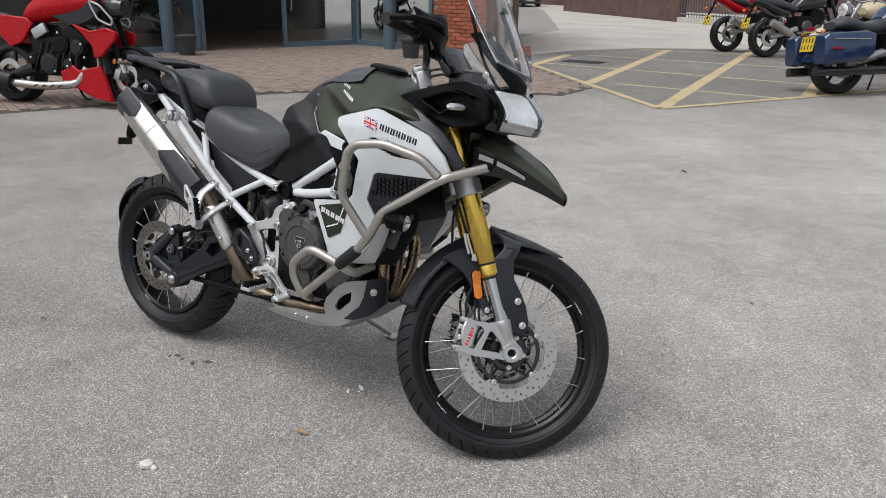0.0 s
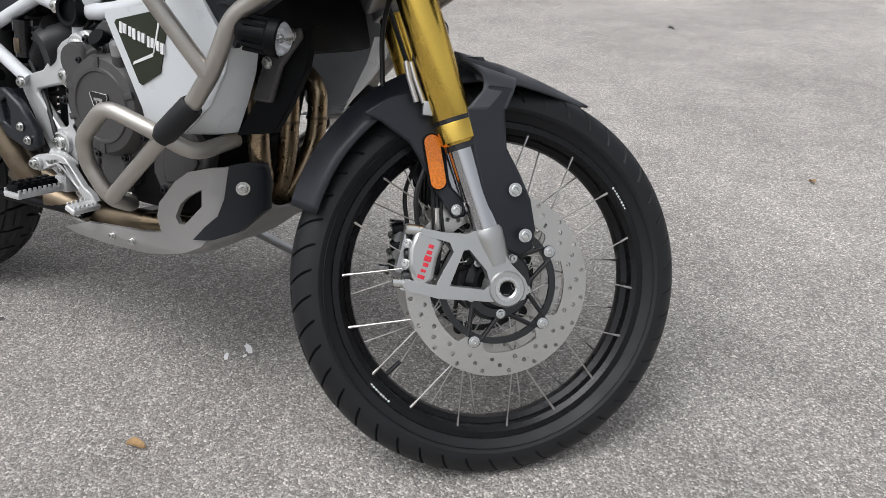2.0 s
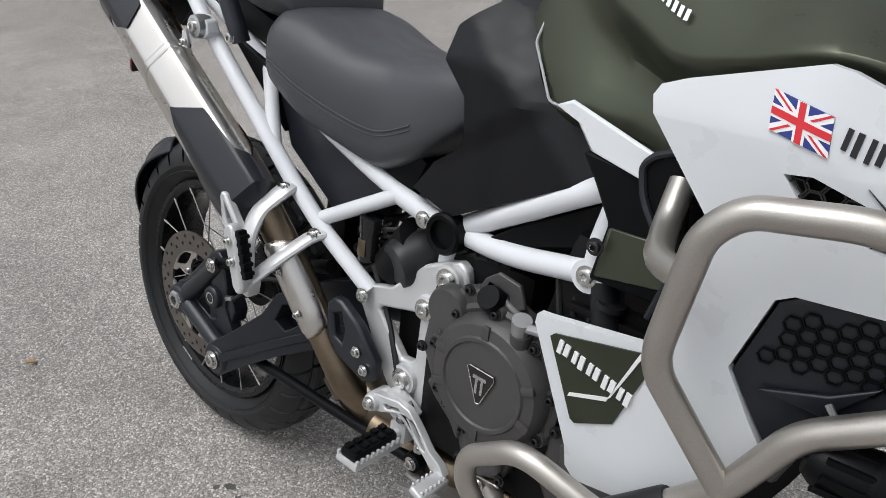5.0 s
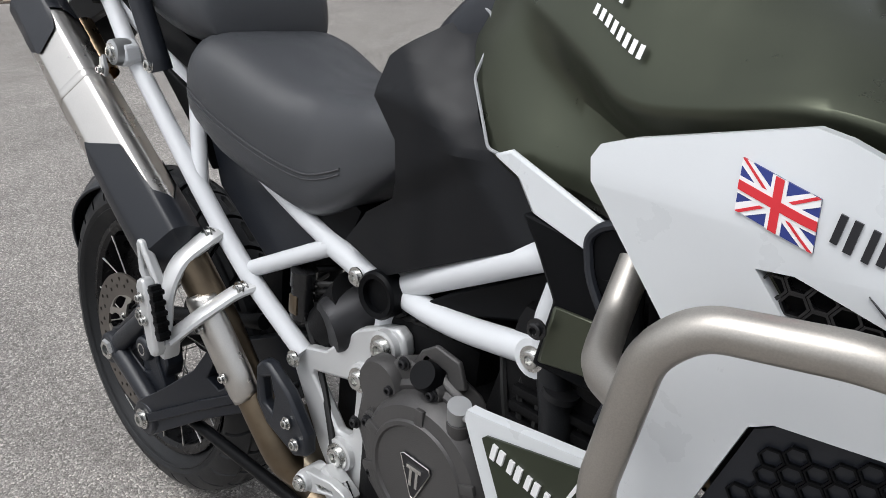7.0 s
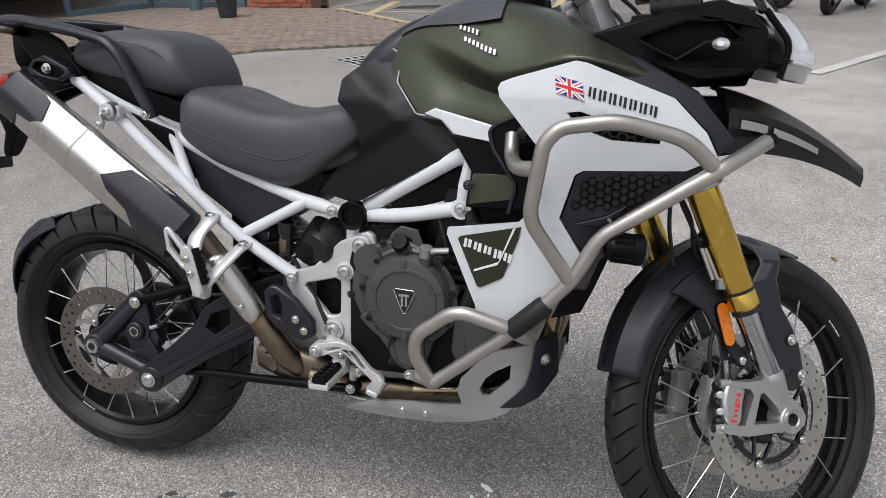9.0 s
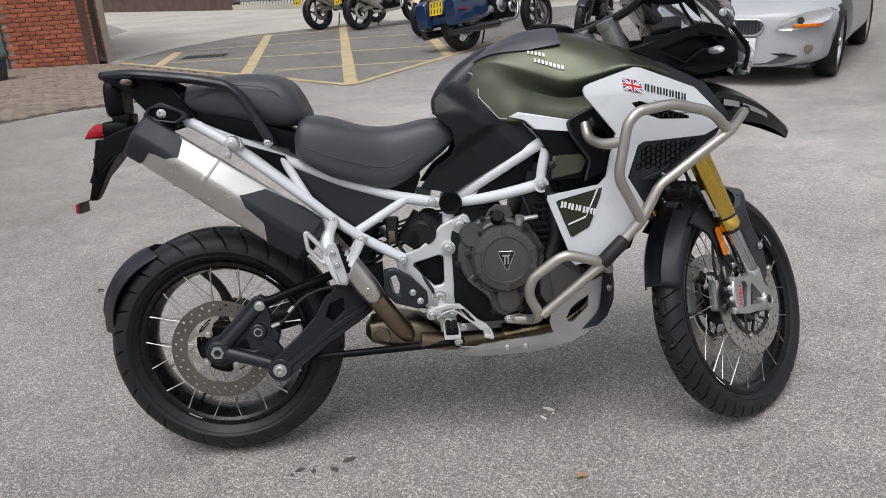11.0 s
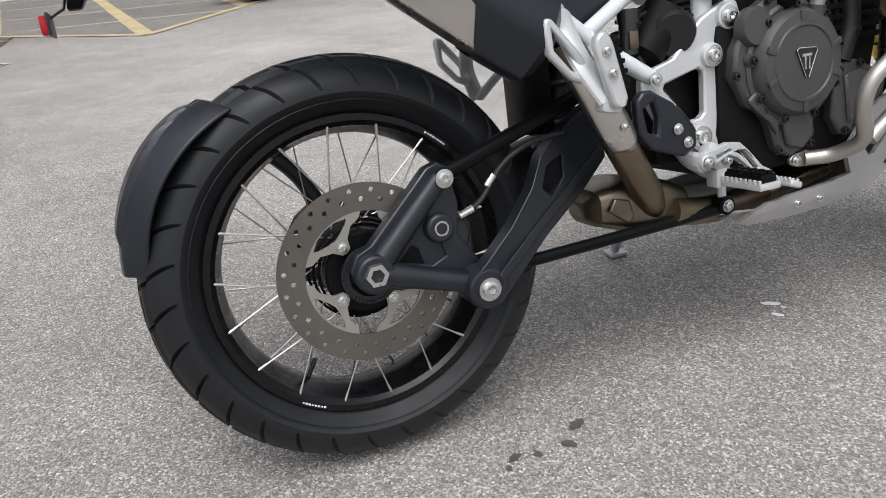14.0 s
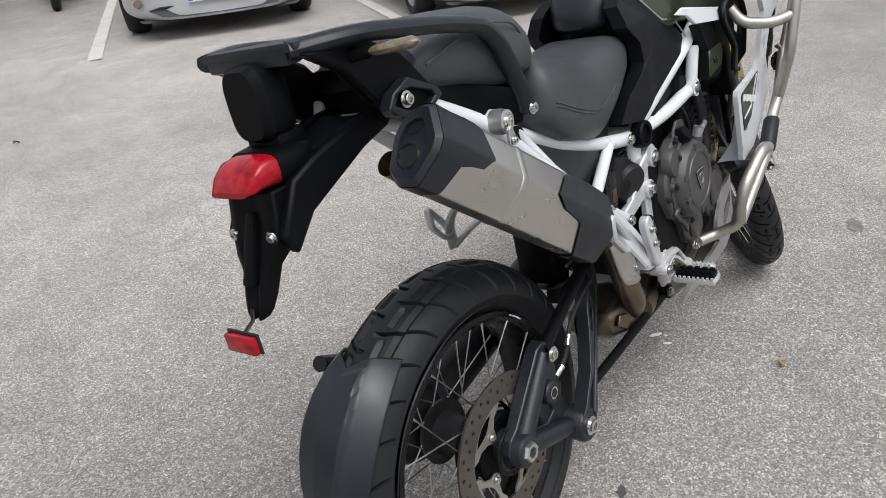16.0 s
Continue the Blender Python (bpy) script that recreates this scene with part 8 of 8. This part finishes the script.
    for x, z, r, mtl in ((0.56, 0.50, 0.115, DARKM), (0.72, 0.70, 0.10, ENGDARK), (0.92, 0.68, 0.085, DARKM), (0.36, 0.55, 0.07, ENGDARK), (0.80, 0.50, 0.06, DARKM)):
        part("casing", lathe([(0, -0.03), (r * 0.7, -0.03), (r * 0.75, -0.022), (r * 0.95, -0.02), (r, 0.0), (r, 0.05)], 32, Matrix.Translation((x, -0.165, z))), mtl, eng, "round black engine casing")
    part("head_cover", block((0.45, -0.155, 0.84), (0.19, 0.05, 0.12), Matrix.Rotation(radians(-28), 4, "Y"), ch=0.024), ALU, eng, "silver cylinder head cover")
    for x, z in ((0.34, 0.56), (0.80, 0.48), (0.84, 0.55), (0.98, 0.72), (1.02, 0.58), (0.64, 0.42), (0.70, 0.83)):
        part("stud", lathe([(0, -0.012), (0.013, -0.011), (0.015, 0.0)], 16, Matrix.Translation((x, -0.185, z))), BOLT, eng)
    for k in range(7):
        part("hose", tube([(0.35 + 0.09 * k, -0.16, 0.40), (0.42 + 0.08 * k, -0.185, 0.52 + 0.03 * (k % 3)), (0.48 + 0.08 * k, -0.16, 0.72)], 0.010, 8, rad=0.06), CABLE, eng)
    ex = part("exhaust", tube([(1.0, -0.14, 0.42), (0.92, -0.19, 0.24), (0.5, -0.21, 0.20), (0.1, -0.22, 0.22)], [0.035] * 5 + [0.045] * 12 + [0.055] * 6, 18, rad=0.1), STEEL, b, "polished steel exhaust")
    for k in range(4):
        part("slot", block((0.44 + 0.1 * k, -0.262, 0.205), (0.05, 0.008, 0.014), Matrix.Rotation(radians(-30), 4, "Y"), ch=0.003), DARKM, ex)
    part("silencer", tube([(0.12, -0.24, 0.23), (-0.30, -0.25, 0.30)], [0.07, 0.08], 18, flat=1.3), DARKM, b, "dark silencer")
    part("swingarm", tube([(0.0, -0.14, 0.33), (0.34, -0.12, 0.45)], [0.05, 0.07], 16), DARKM, b)
    part("radiator", block((1.18, 0, 0.62), (0.06, 0.30, 0.42), Matrix.Rotation(radians(-12), 4, "Y"), ch=0.01), INDARK, b)
    hl = part("headlight", egg(0, 0, [(1.22, 1.04, 1.2, 0.10), (1.32, 1.0, 1.22, 0.12), (1.42, 1.02, 1.2, 0.10)]), BLACKG, b, "black headlight nacelle")
    part("handlebar", tube([(0.98, -0.40, 1.16), (1.10, -0.2, 1.22), (1.12, 0.2, 1.22), (0.98, 0.40, 1.16)], 0.014, 12, rad=0.06), GLOSSB, b)
    part("front_mudguard", grid(lambda u, v: Vector((1.58 + 0.35 * math.cos(radians(40 + 95 * u)), 0.07 * (2 * v - 1), 0.325 + (0.35 - 0.02 * (2 * v - 1) ** 2) * math.sin(radians(40 + 95 * u)))), 14, 6), BLACKP, b)
    part("side_stand", tube([(0.62, 0.10, 0.30), (0.66, 0.25, 0.06), (0.74, 0.27, 0.045)], 0.013, 10), DARKM, b)
    part("radiator_hose", tube([(1.12, -0.14, 0.72), (1.20, -0.16, 0.55), (1.16, -0.14, 0.40)], 0.02, 12, rad=0.05), CABLE, b)

    for o in b.children:
        kind_ = o.name.split(".")[0]
        if kind_ in ("fork_leg", "front_mudguard"):
            o.matrix_basis = Matrix.Translation((-0.12, 0, 0))
        elif kind_ not in ("wheel", "exhaust", "side_stand", "silencer"):
            o.matrix_basis = Matrix.Translation((0, 0, -0.055))


def plain_bike(m, label, paint, tail_z=0.95, swing=ALU, plate_on=True, bags=False, cruiser=False, group="motorcycles parked in the marked bay", exhaust=STEEL, screen=False):
    """A parked motorcycle, its rear wheel at the origin, x ahead."""
    b = thing("motorcycle", label, "motorcycle", m @ Matrix.Rotation(radians(-8), 4, "X"), group)
    wb = 1.62 if cruiser else 1.44
    R = 0.33 if cruiser else 0.315
    cast_wheel(b, (0, 0, R), R, 0.085, GLOSSB if not cruiser else BLACKG)
    turn = 0.0
    cast_wheel(b, (wb, 0, R), R, 0.06, GLOSSB if not cruiser else BLACKG, sides=(-1, 1))
    for s in (-1, 1):
        leg = part("fork_leg", tube([(wb, s * 0.10, R), (wb - 0.16, s * 0.10, 0.66)], 0.025, 12), CHROME if cruiser else DARKM, b)
        part("fork_tube", tube([(wb - 0.15, s * 0.10, 0.62), (wb - 0.34, s * 0.10, 1.02)], 0.031, 12), CHROME if cruiser else GLOSSB, leg)
        part("swingarm", tube([(0, s * 0.12, R), (0.50, s * 0.10, 0.46)], [0.04, 0.055], 12), swing, b, "swingarm")
        part("mirror", join(tube([(wb - 0.42, s * 0.25, 1.05), (wb - 0.40, s * 0.34, 1.22)], 0.007, 8), ball((wb - 0.40, s * 0.36, 1.25), 0.06, 0.3, 1.0, 0.6)), BLACKP, b, "round mirror")
        part("footrest", rod((0.42, s * 0.14, 0.40), (0.42, s * 0.26, 0.41), 0.012, 8), DARKM, b)
    part("front_mudguard", grid(lambda u, v: Vector((wb + (R + 0.03) * math.cos(radians(40 + 105 * u)), 0.07 * (2 * v - 1), R + (R + 0.03 - 0.02 * (2 * v - 1) ** 2) * math.sin(radians(40 + 105 * u)))), 14, 6), paint, b, "front mudguard")
    eng = part("engine", join(block((0.72, 0, 0.50), (0.48, 0.30, 0.36), ch=0.04), block((0.86, 0, 0.68), (0.26, 0.28, 0.24), Matrix.Rotation(radians(25), 4, "Y"), ch=0.03)), ENGDARK, b, "dark engine")
    for x, z, r in ((0.66, 0.50, 0.10), (0.88, 0.46, 0.075)):
        for s in (-1, 1):
            part("casing", lathe([(0, -0.03), (r * 0.8, -0.028), (r, -0.01), (r, 0.05)], 28, Matrix.Translation((x, s * 0.155, z)) @ Matrix.Rotation(0 if s < 0 else math.pi, 4, "X")), CHROME if cruiser else ENGINE, eng, "round engine casing")
    for k in range(5):
        part("fin", block((0.88 + 0.012 * k, 0, 0.60 + 0.035 * k), (0.26, 0.31, 0.012), Matrix.Rotation(radians(25), 4, "Y"), ch=0.003), DARKM, eng)
    part("header", tube([(1.0, -0.08, 0.66), (1.10, -0.10, 0.50), (0.98, -0.14, 0.30), (0.5, -0.17, 0.27)], 0.024, 12, rad=0.1), CHROME if cruiser else exhaust, b)
    part("fuel_tank", egg(0, 0, [(0.46, 0.76, 0.86, 0.10), (0.56, 0.74, 0.98, 0.15), (0.78, 0.76, 1.03, 0.17), (0.98, 0.80, 1.02, 0.15), (1.10, 0.86, 0.95, 0.09)]), paint, b, "painted fuel tank")
    if cruiser:
        part("seat", egg(0, 0, [(-0.15, 0.72, 0.80, 0.10), (0.0, 0.72, 0.86, 0.15), (0.25, 0.68, 0.80, 0.17), (0.52, 0.70, 0.86, 0.13)]), VINYL, b, "black seat")
        part("rear_mudguard", grid(lambda u, v: Vector(((R + 0.06) * math.cos(radians(50 + 125 * u)), 0.115 * (2 * v - 1), R + (R + 0.06 - 0.03 * (2 * v - 1) ** 4) * math.sin(radians(50 + 125 * u)))), 18, 8), paint, b, "painted rear mudguard")
    else:
        part("seat", egg(0, 0, [(-0.22, tail_z - 0.06, tail_z, 0.06), (-0.10, tail_z - 0.12, tail_z + 0.02, 0.10), (0.20, tail_z - 0.18, tail_z - 0.04, 0.14), (0.50, 0.74, 0.84, 0.12)]), VINYL, b, "black seat")
        part("tail_panel", egg(0, 0, [(-0.32, tail_z - 0.09, tail_z - 0.03, 0.05), (-0.15, tail_z - 0.16, tail_z - 0.02, 0.10), (0.15, 0.68, 0.84, 0.13), (0.35, 0.66, 0.78, 0.12)]), paint, b, "painted tail")
        part("hanger", tube([(-0.25, 0, tail_z - 0.10), (-0.38, 0, 0.66), (-0.40, 0, 0.58)], 0.02, 8), BLACKP, b)
        part("silencer", tube([(0.45, -0.17, 0.32), (0.28, -0.19, 0.40), (-0.05, -0.22, 0.56)], [0.03, 0.06, 0.065], 16), exhaust, b, "silencer")
    part("tail_light", block((-0.38 if cruiser else -0.33, 0, 0.72 if cruiser else tail_z - 0.07), (0.03, 0.11, 0.045), ch=0.012), REDL, b, "red tail light")
    for s in (-1, 1):
        st = part("indicator", rod((-0.34, s * 0.05, 0.68 if cruiser else 0.78), (-0.34, s * 0.15, 0.68 if cruiser else 0.78), 0.008, 8), DARKM, b)
        part("lens", ball((-0.345, s * 0.16, 0.68 if cruiser else 0.78), 0.028), AMBER, st, "amber indicator lens")
    if plate_on:
        plate_bars(b, Matrix.Translation((-0.41, 0, 0.56)) @ Matrix.Rotation(radians(-90), 4, "Z") @ Matrix.Rotation(radians(-12), 4, "X"), 0.22, 0.17, YPLATE)
    if bags:
        for s in (-1, 1):
            bag = part("pannier", loft([[(x, s * 0.25 + w * math.copysign(abs(math.cos(q)) ** 0.45, math.cos(q)), zc + h * math.copysign(abs(math.sin(q)) ** 0.45, math.sin(q))) for q in (2 * math.pi * j / 20 for j in range(20))] for x, zc, w, h in ((-0.44, 0.48, 0.085, 0.15), (-0.40, 0.49, 0.105, 0.175), (0.10, 0.53, 0.105, 0.165), (0.20, 0.55, 0.08, 0.12))]), paint, b, "dark blue hard pannier")
            part("trim", block((-0.12, s * 0.36, 0.60), (0.45, 0.012, 0.014), ch=0.003), CHROME, bag)
            part("reflector", block((-0.30, s * 0.36, 0.50), (0.10, 0.010, 0.028), ch=0.003), REDL, bag)
            part("silencer", tube([(0.5, s * 0.2, 0.27), (-0.46, s * 0.23, 0.25)], 0.05, 16), BLACKG, b, "black silencer")
        part("light_bar", rod((-0.43, -0.16, 0.69), (-0.43, 0.16, 0.69), 0.012, 8), CHROME, b)
    hl = part("headlight", lathe([(0.0, 0.09), (0.09, 0.08), (0.10, 0.0), (0.06, -0.08), (0.0, -0.10)], 28, aim((wb - 0.24, 0, 0.92), (1, 0, 0))), CHROME if cruiser else BLACKP, b, "round headlight")
    part("lens", lathe([(0.0, 0.10), (0.06, 0.096), (0.088, 0.082)], 28, aim((wb - 0.24, 0, 0.92), (1, 0, 0))), REFLECTOR, hl, "clear headlight lens")
    part("handlebar", tube([(wb - 0.62, -0.38, 1.06), (wb - 0.45, -0.22, 1.10), (wb - 0.38, -0.08, 1.04), (wb - 0.38, 0.08, 1.04), (wb - 0.45, 0.22, 1.10), (wb - 0.62, 0.38, 1.06)], 0.013, 10, rad=0.05), CHROME if cruiser else GLOSSB, b)
    for s in (-1, 1):
        part("grip", rod((wb - 0.56, s * 0.30, 1.08), (wb - 0.63, s * 0.40, 1.055), 0.018, 12), RUBBER, b)
    part("side_stand", tube([(0.62, 0.12, 0.28), (0.66, 0.26, 0.05)], 0.012, 8), DARKM, b)
    return b


red_cruiser()


def stand(x, y, dx, dy):
    return Matrix.Translation((x, y, 0)) @ Matrix.Rotation(math.atan2(dy, dx), 4, "Z")


plain_bike(stand(-1.30, 16.0, 0.72, 0.69) @ Matrix.Scale(1.2, 4), "gloss red sports motorcycle with a dark wheel in the bay", RED, 1.0)
plain_bike(stand(-0.35, 15.25, 0.72, 0.69) @ Matrix.Scale(1.2, 4), "black street motorcycle with a silver swingarm in the bay", BLACKG, 0.98)
plain_bike(stand(2.1, 14.1, -0.62, -0.78) @ Matrix.Scale(1.15, 4), "chrome classic motorcycle with a round headlight and cream panels", CREAM, 0.9, plate_on=False, cruiser=True)
plain_bike(stand(1.50, 10.0, 0.72, 0.69) @ Matrix.Scale(1.2, 4), "dark blue touring cruiser with hard panniers in the bay", BLUEP, plate_on=True, bags=True, cruiser=True)
plain_bike(stand(4.1, 11.8, -0.47, -0.88), "black street motorcycle facing out of the bay", BLACKG, 0.95, plate_on=False)
plain_bike(stand(-13.6, 10.9, -0.75, -0.66), "dark motorcycle with a yellow plate inside the showroom", BLACKG, 0.95, group="motorcycles inside the showroom")
plain_bike(stand(-9.6, 15.6, -0.9, 0.45), "black motorcycle standing inside the showroom", DARKC, 0.95, plate_on=False, group="motorcycles inside the showroom")
plain_bike(stand(4.85, 10.75, -0.47, -0.88), "dark naked motorcycle parked beside the silver car", DARKC, 0.95, plate_on=False)


# ---- cars ----
CARGLASS = mat("dark_car_glass", (0.02, 0.025, 0.028), 0.05, var=0.05, rvar=0.02, coat=0.5)


def car(m, label, paint, hood=0.78, plate_m=WPLATE, kidney=True):
    """A low car, its nose at the origin, facing -y; x across it."""
    c = thing("car", label, "car", m, "cars parked in bays")
    rows = [(0.0, 0.34, 0.18, 0.60, 0.55), (0.05, 0.64, 0.17, 0.645, 0.6), (0.20, 0.80, 0.16, 0.70, 0.62), (0.55, 0.87, 0.17, 0.77, 0.66), (0.9, 0.885, 0.18, 0.82, 0.66), (1.4, 0.885, 0.18, 0.88, 0.66), (1.7, 0.885, 0.18, 0.92, 0.66), (2.6, 0.885, 0.18, 0.90, 0.66), (3.3, 0.88, 0.19, 0.92, 0.64), (3.8, 0.83, 0.22, 0.90, 0.6), (4.05, 0.70, 0.30, 0.80, 0.55)]
    keys = [(y, w, z0, z1) for y, w, z0, z1, _ in rows]
    rings = []
    for k in range(45):
        y = 4.05 * (k / 44) ** 1.25
        w, z0, z1 = spline(keys, y)
        ring = []
        for j in range(40):
            q = 2 * math.pi * j / 40
            cx_, sx_ = math.cos(q), math.sin(q)
            x = w * math.copysign(abs(cx_) ** 0.42, cx_)
            zz = (z0 + z1) / 2 + (z1 - z0) / 2 * math.copysign(abs(sx_) ** (0.55 if sx_ > 0 else 0.35), sx_)
            if sx_ > 0.2:
                zz += 0.03 * math.exp(-((abs(x) - w * 0.62) / 0.12) ** 2) * min(1.0, y * 2)
            yy = y + 0.16 * (abs(x) / 0.885) ** 2.6 * max(0.0, 1 - y / 0.9)
            # wheel arches bite into the flanks
            for ay in (0.78, 3.28):
                d = math.hypot(yy - ay, zz - 0.32)
                if d < 0.37 and abs(x) > 0.6:
                    x = math.copysign(0.60 + (abs(x) - 0.60) * 0.15, x)
            ring.append((x, yy, zz))
        rings.append(ring)
    body = part("body", loft(rings), paint, c, "painted car body", smooth=50)
    part("cabin", loft([[(w * math.copysign(abs(math.cos(q)) ** 0.5, math.cos(q)), y + 0.12 * math.cos(q) ** 2, 0.86 + h * (0.5 + 0.5 * math.copysign(abs(math.sin(q)) ** 0.6, math.sin(q)))) for q in (2 * math.pi * j / 28 for j in range(28))] for y, w, h in ((1.35, 0.72, 0.02), (1.75, 0.68, 0.30), (2.1, 0.64, 0.42), (2.6, 0.62, 0.42), (3.1, 0.62, 0.2), (3.3, 0.6, 0.05))]), CARGLASS, c, "dark glazed cabin")
    for s in (-1, 1):
        hlp = [(0.40, 0.505), (0.46, 0.575), (0.62, 0.640), (0.80, 0.668), (0.845, 0.640), (0.82, 0.575), (0.70, 0.515), (0.52, 0.485)]
        o = plate([(s * x, z) for x, z in hlp], 0.010, 0.10, fn=lambda x, z: 0.52 * max(0.0, abs(x) - 0.35) ** 1.7 + 0.10 * max(0, z - 0.48))
        hl = part("headlight", o, CLEAR, c, "clear swept headlight")
        part("reflector", plate([(s * (x * 0.96 + 0.02), z * 0.97 + 0.014) for x, z in hlp], 0.030, 0.04, fn=lambda x, z: 0.52 * max(0.0, abs(x) - 0.35) ** 1.7 + 0.10 * max(0, z - 0.48)), REFLECTOR, hl, "silver headlight bowl")
        part("indicator", block((s * 0.66, 0.085, 0.530), (0.26, 0.03, 0.030), Matrix.Rotation(s * radians(38), 4, "Z"), ch=0.008), AMBER, hl, "amber indicator")
        part("bulb", lathe([(0, -0.012), (0.026, -0.01), (0.032, 0.01)], 24, Matrix.Translation((s * 0.60, 0.050, 0.572))), CARGLASS, hl, "dark round lamp")
        if kidney:
            kp = [(0.03, 0.55), (0.05, 0.59), (0.27, 0.585), (0.315, 0.545), (0.295, 0.485), (0.25, 0.455), (0.06, 0.46), (0.03, 0.50)]
            g = part("grille", tube([(s * x, 0.25 * x * x - 0.030 + 0.12 * (z - 0.46), z) for x, z in kp], 0.009, 8, closed=True, rad=0.02), CHROME, c, "chrome rimmed grille half")
            part("backing", plate([(s * x, z) for x, z in kp], -0.020, 0.02, fn=lambda x, z: 0.25 * x * x + 0.12 * (z - 0.46) - 0.004), INDARK, g)
            for k in range(9):
                part("slat", block((s * (0.05 + 0.028 * k), -0.026 + 0.25 * (0.05 + 0.028 * k) ** 2 + 0.006, 0.522), (0.006, 0.02, 0.095)), DARKM, g)
        part("fog_lamp", lathe([(0, -0.008), (0.028, -0.008), (0.034, 0.0), (0.034, 0.05)], 24, Matrix.Translation((s * 0.68, 0.088, 0.335))), SMOKE, c, "round fog lamp")
        for y in (0.78, 3.28):
            w = cast_wheel(c, (0, 0, 0), 0.315, 0.105, ALU, 10, False)
            w.matrix_basis = Matrix.Translation((s * 0.76, y, 0.315)) @ Matrix.Rotation(radians(90), 4, "Z")
        part("mirror", ball((s * 0.93, 1.65, 0.90), 0.10, 0.8, 0.5, 0.6), paint, c, "door mirror")
        part("arch", block((s * 0.64, 0.78, 0.36), (0.12, 0.6, 0.5), ch=0.05), INDARK, c)
    part("lower_grille", plate([(-0.60, 0.27), (-0.50, 0.295), (0.50, 0.295), (0.60, 0.27), (0.50, 0.215), (0.30, 0.20), (-0.30, 0.20), (-0.50, 0.215)], -0.026, 0.03, fn=lambda x, z: 0.22 * x * x - 0.004), INDARK, c, "dark lower grille")
    part("splitter", plate([(-0.70, 0.185), (0.70, 0.185), (0.66, 0.165), (-0.66, 0.165)], -0.01, 0.05, fn=lambda x, z: 0.26 * x * x), INDARK, c)
    part("emblem", lathe([(0, -0.006), (0.026, -0.004), (0.03, 0.002)], 24, Matrix.Translation((0, 0.060, 0.650)) @ Matrix.Rotation(radians(-50), 4, "X")), BLUES, c, "round emblem")
    p = plate_bars(c, Matrix.Translation((0, -0.022, 0.372)), 0.52, 0.122, plate_m, 1, 7)
    part("strip", block((-0.24, -0.0045, 0), (0.035, 0.002, 0.10)), BLUES, p)
    return c


def park(x, y, fx=-0.6, fy=-0.8):
    return Matrix.Translation((x, y, 0)) @ Matrix.Rotation(math.atan2(fx, -fy), 4, "Z")


car(park(3.70, 5.45, -0.59, -0.81) @ Matrix.Scale(1.07, 4), "silver low sports car parked nose out in a bay", SILVERC)
car(park(5.0, 2.92), "pale silver car parked nose out in the next bay", SILVERC, kidney=False)
car(park(-16.5, 37.5, 0.7, -0.7), "black car far off beside the wall", DARKC, kidney=False)


# ---- pieces of the pavement ----
def paver_bm():
    return block((0, 0, 0.008), (0.192, 0.092, 0.022), ch=0.004)


def lay_pavers():
    rnd = random.Random(5)
    first, made = None, 0
    rest = bmesh.new()
    tmp = paver_bm()
    rot = Matrix.Rotation(radians(-22), 4, "Z")
    cells = []
    for i in range(-75, 76):
        for j in range(-150, 151):
            p = rot @ Vector((i * 0.2 + (0.1 if j % 2 else 0.0), j * 0.1, 0))
            x, y = p.x - 6.0, p.y + 5.5
            if all(inside(x + a, y + b, PAVE) for a, b in ((0.09, 0), (-0.09, 0), (0, 0.09), (0, -0.09))) and x > -10.6 and y > 0.5:
                cells.append((x, y))
    cells.sort(key=lambda c: math.hypot(c[0] + 3.6, c[1] - 7.0))
    verts, faces = [], []
    tmp.verts.ensure_lookup_table()
    base = [v.co.copy() for v in tmp.verts]
    tris = [[v.index for v in f.verts] for f in tmp.faces]
    me = None
    for k, (x, y) in enumerate(cells):
        m = Matrix.Translation((x, y, rnd.uniform(-0.003, 0.001))) @ rot @ Matrix.Rotation(rnd.uniform(-0.02, 0.02), 4, "Z")
        if k < 300:
            if me is None:
                first = part("paver", paver_bm(), PAVER, pavement, m=m)
                me = first
            else:
                again(first, m)
        else:
            o = len(verts)
            verts += [m @ v for v in base]
            faces += [[o + i for i in t] for t in tris]
    tmp.free()
    rest.free()
    me2 = bpy.data.meshes.new("pavers")
    me2.from_pydata(verts, [], faces)
    me2.materials.append(PAVER_FAR)
    ob = new("pavers", me2)
    ob.parent = pavement
    ob["kind"] = "stuff"


PAVER_FAR = mat("clay_paver_far", (0.215, 0.17, 0.138), 0.8, var=0.28, vscale=6, grain=0.2, gscale=120, bump=0.3, bscale=120)
lay_pavers()


# ---- bricks of the shop's end wall ----
def lay_bricks():
    rnd = random.Random(9)
    b0 = None
    for j in range(20):
        x = -6.22 + (0.1125 if j % 2 else 0.0)
        while x < -4.58:
            w = min(0.215, -4.58 - x)
            m = Matrix.Translation((x + w / 2, 11.70 + rnd.uniform(-0.002, 0.002), 0.045 + j * 0.075)) @ Matrix.Diagonal((w / 0.215, 1, 1, 1))
            if w > 0.05:
                if b0 is None:
                    b0 = part("brick", block((0, -0.012, 0), (0.215, 0.05, 0.065), ch=0.004), BRICK, wall_brick, m=m)
                else:
                    again(b0, m)
            x += 0.225


lay_bricks()
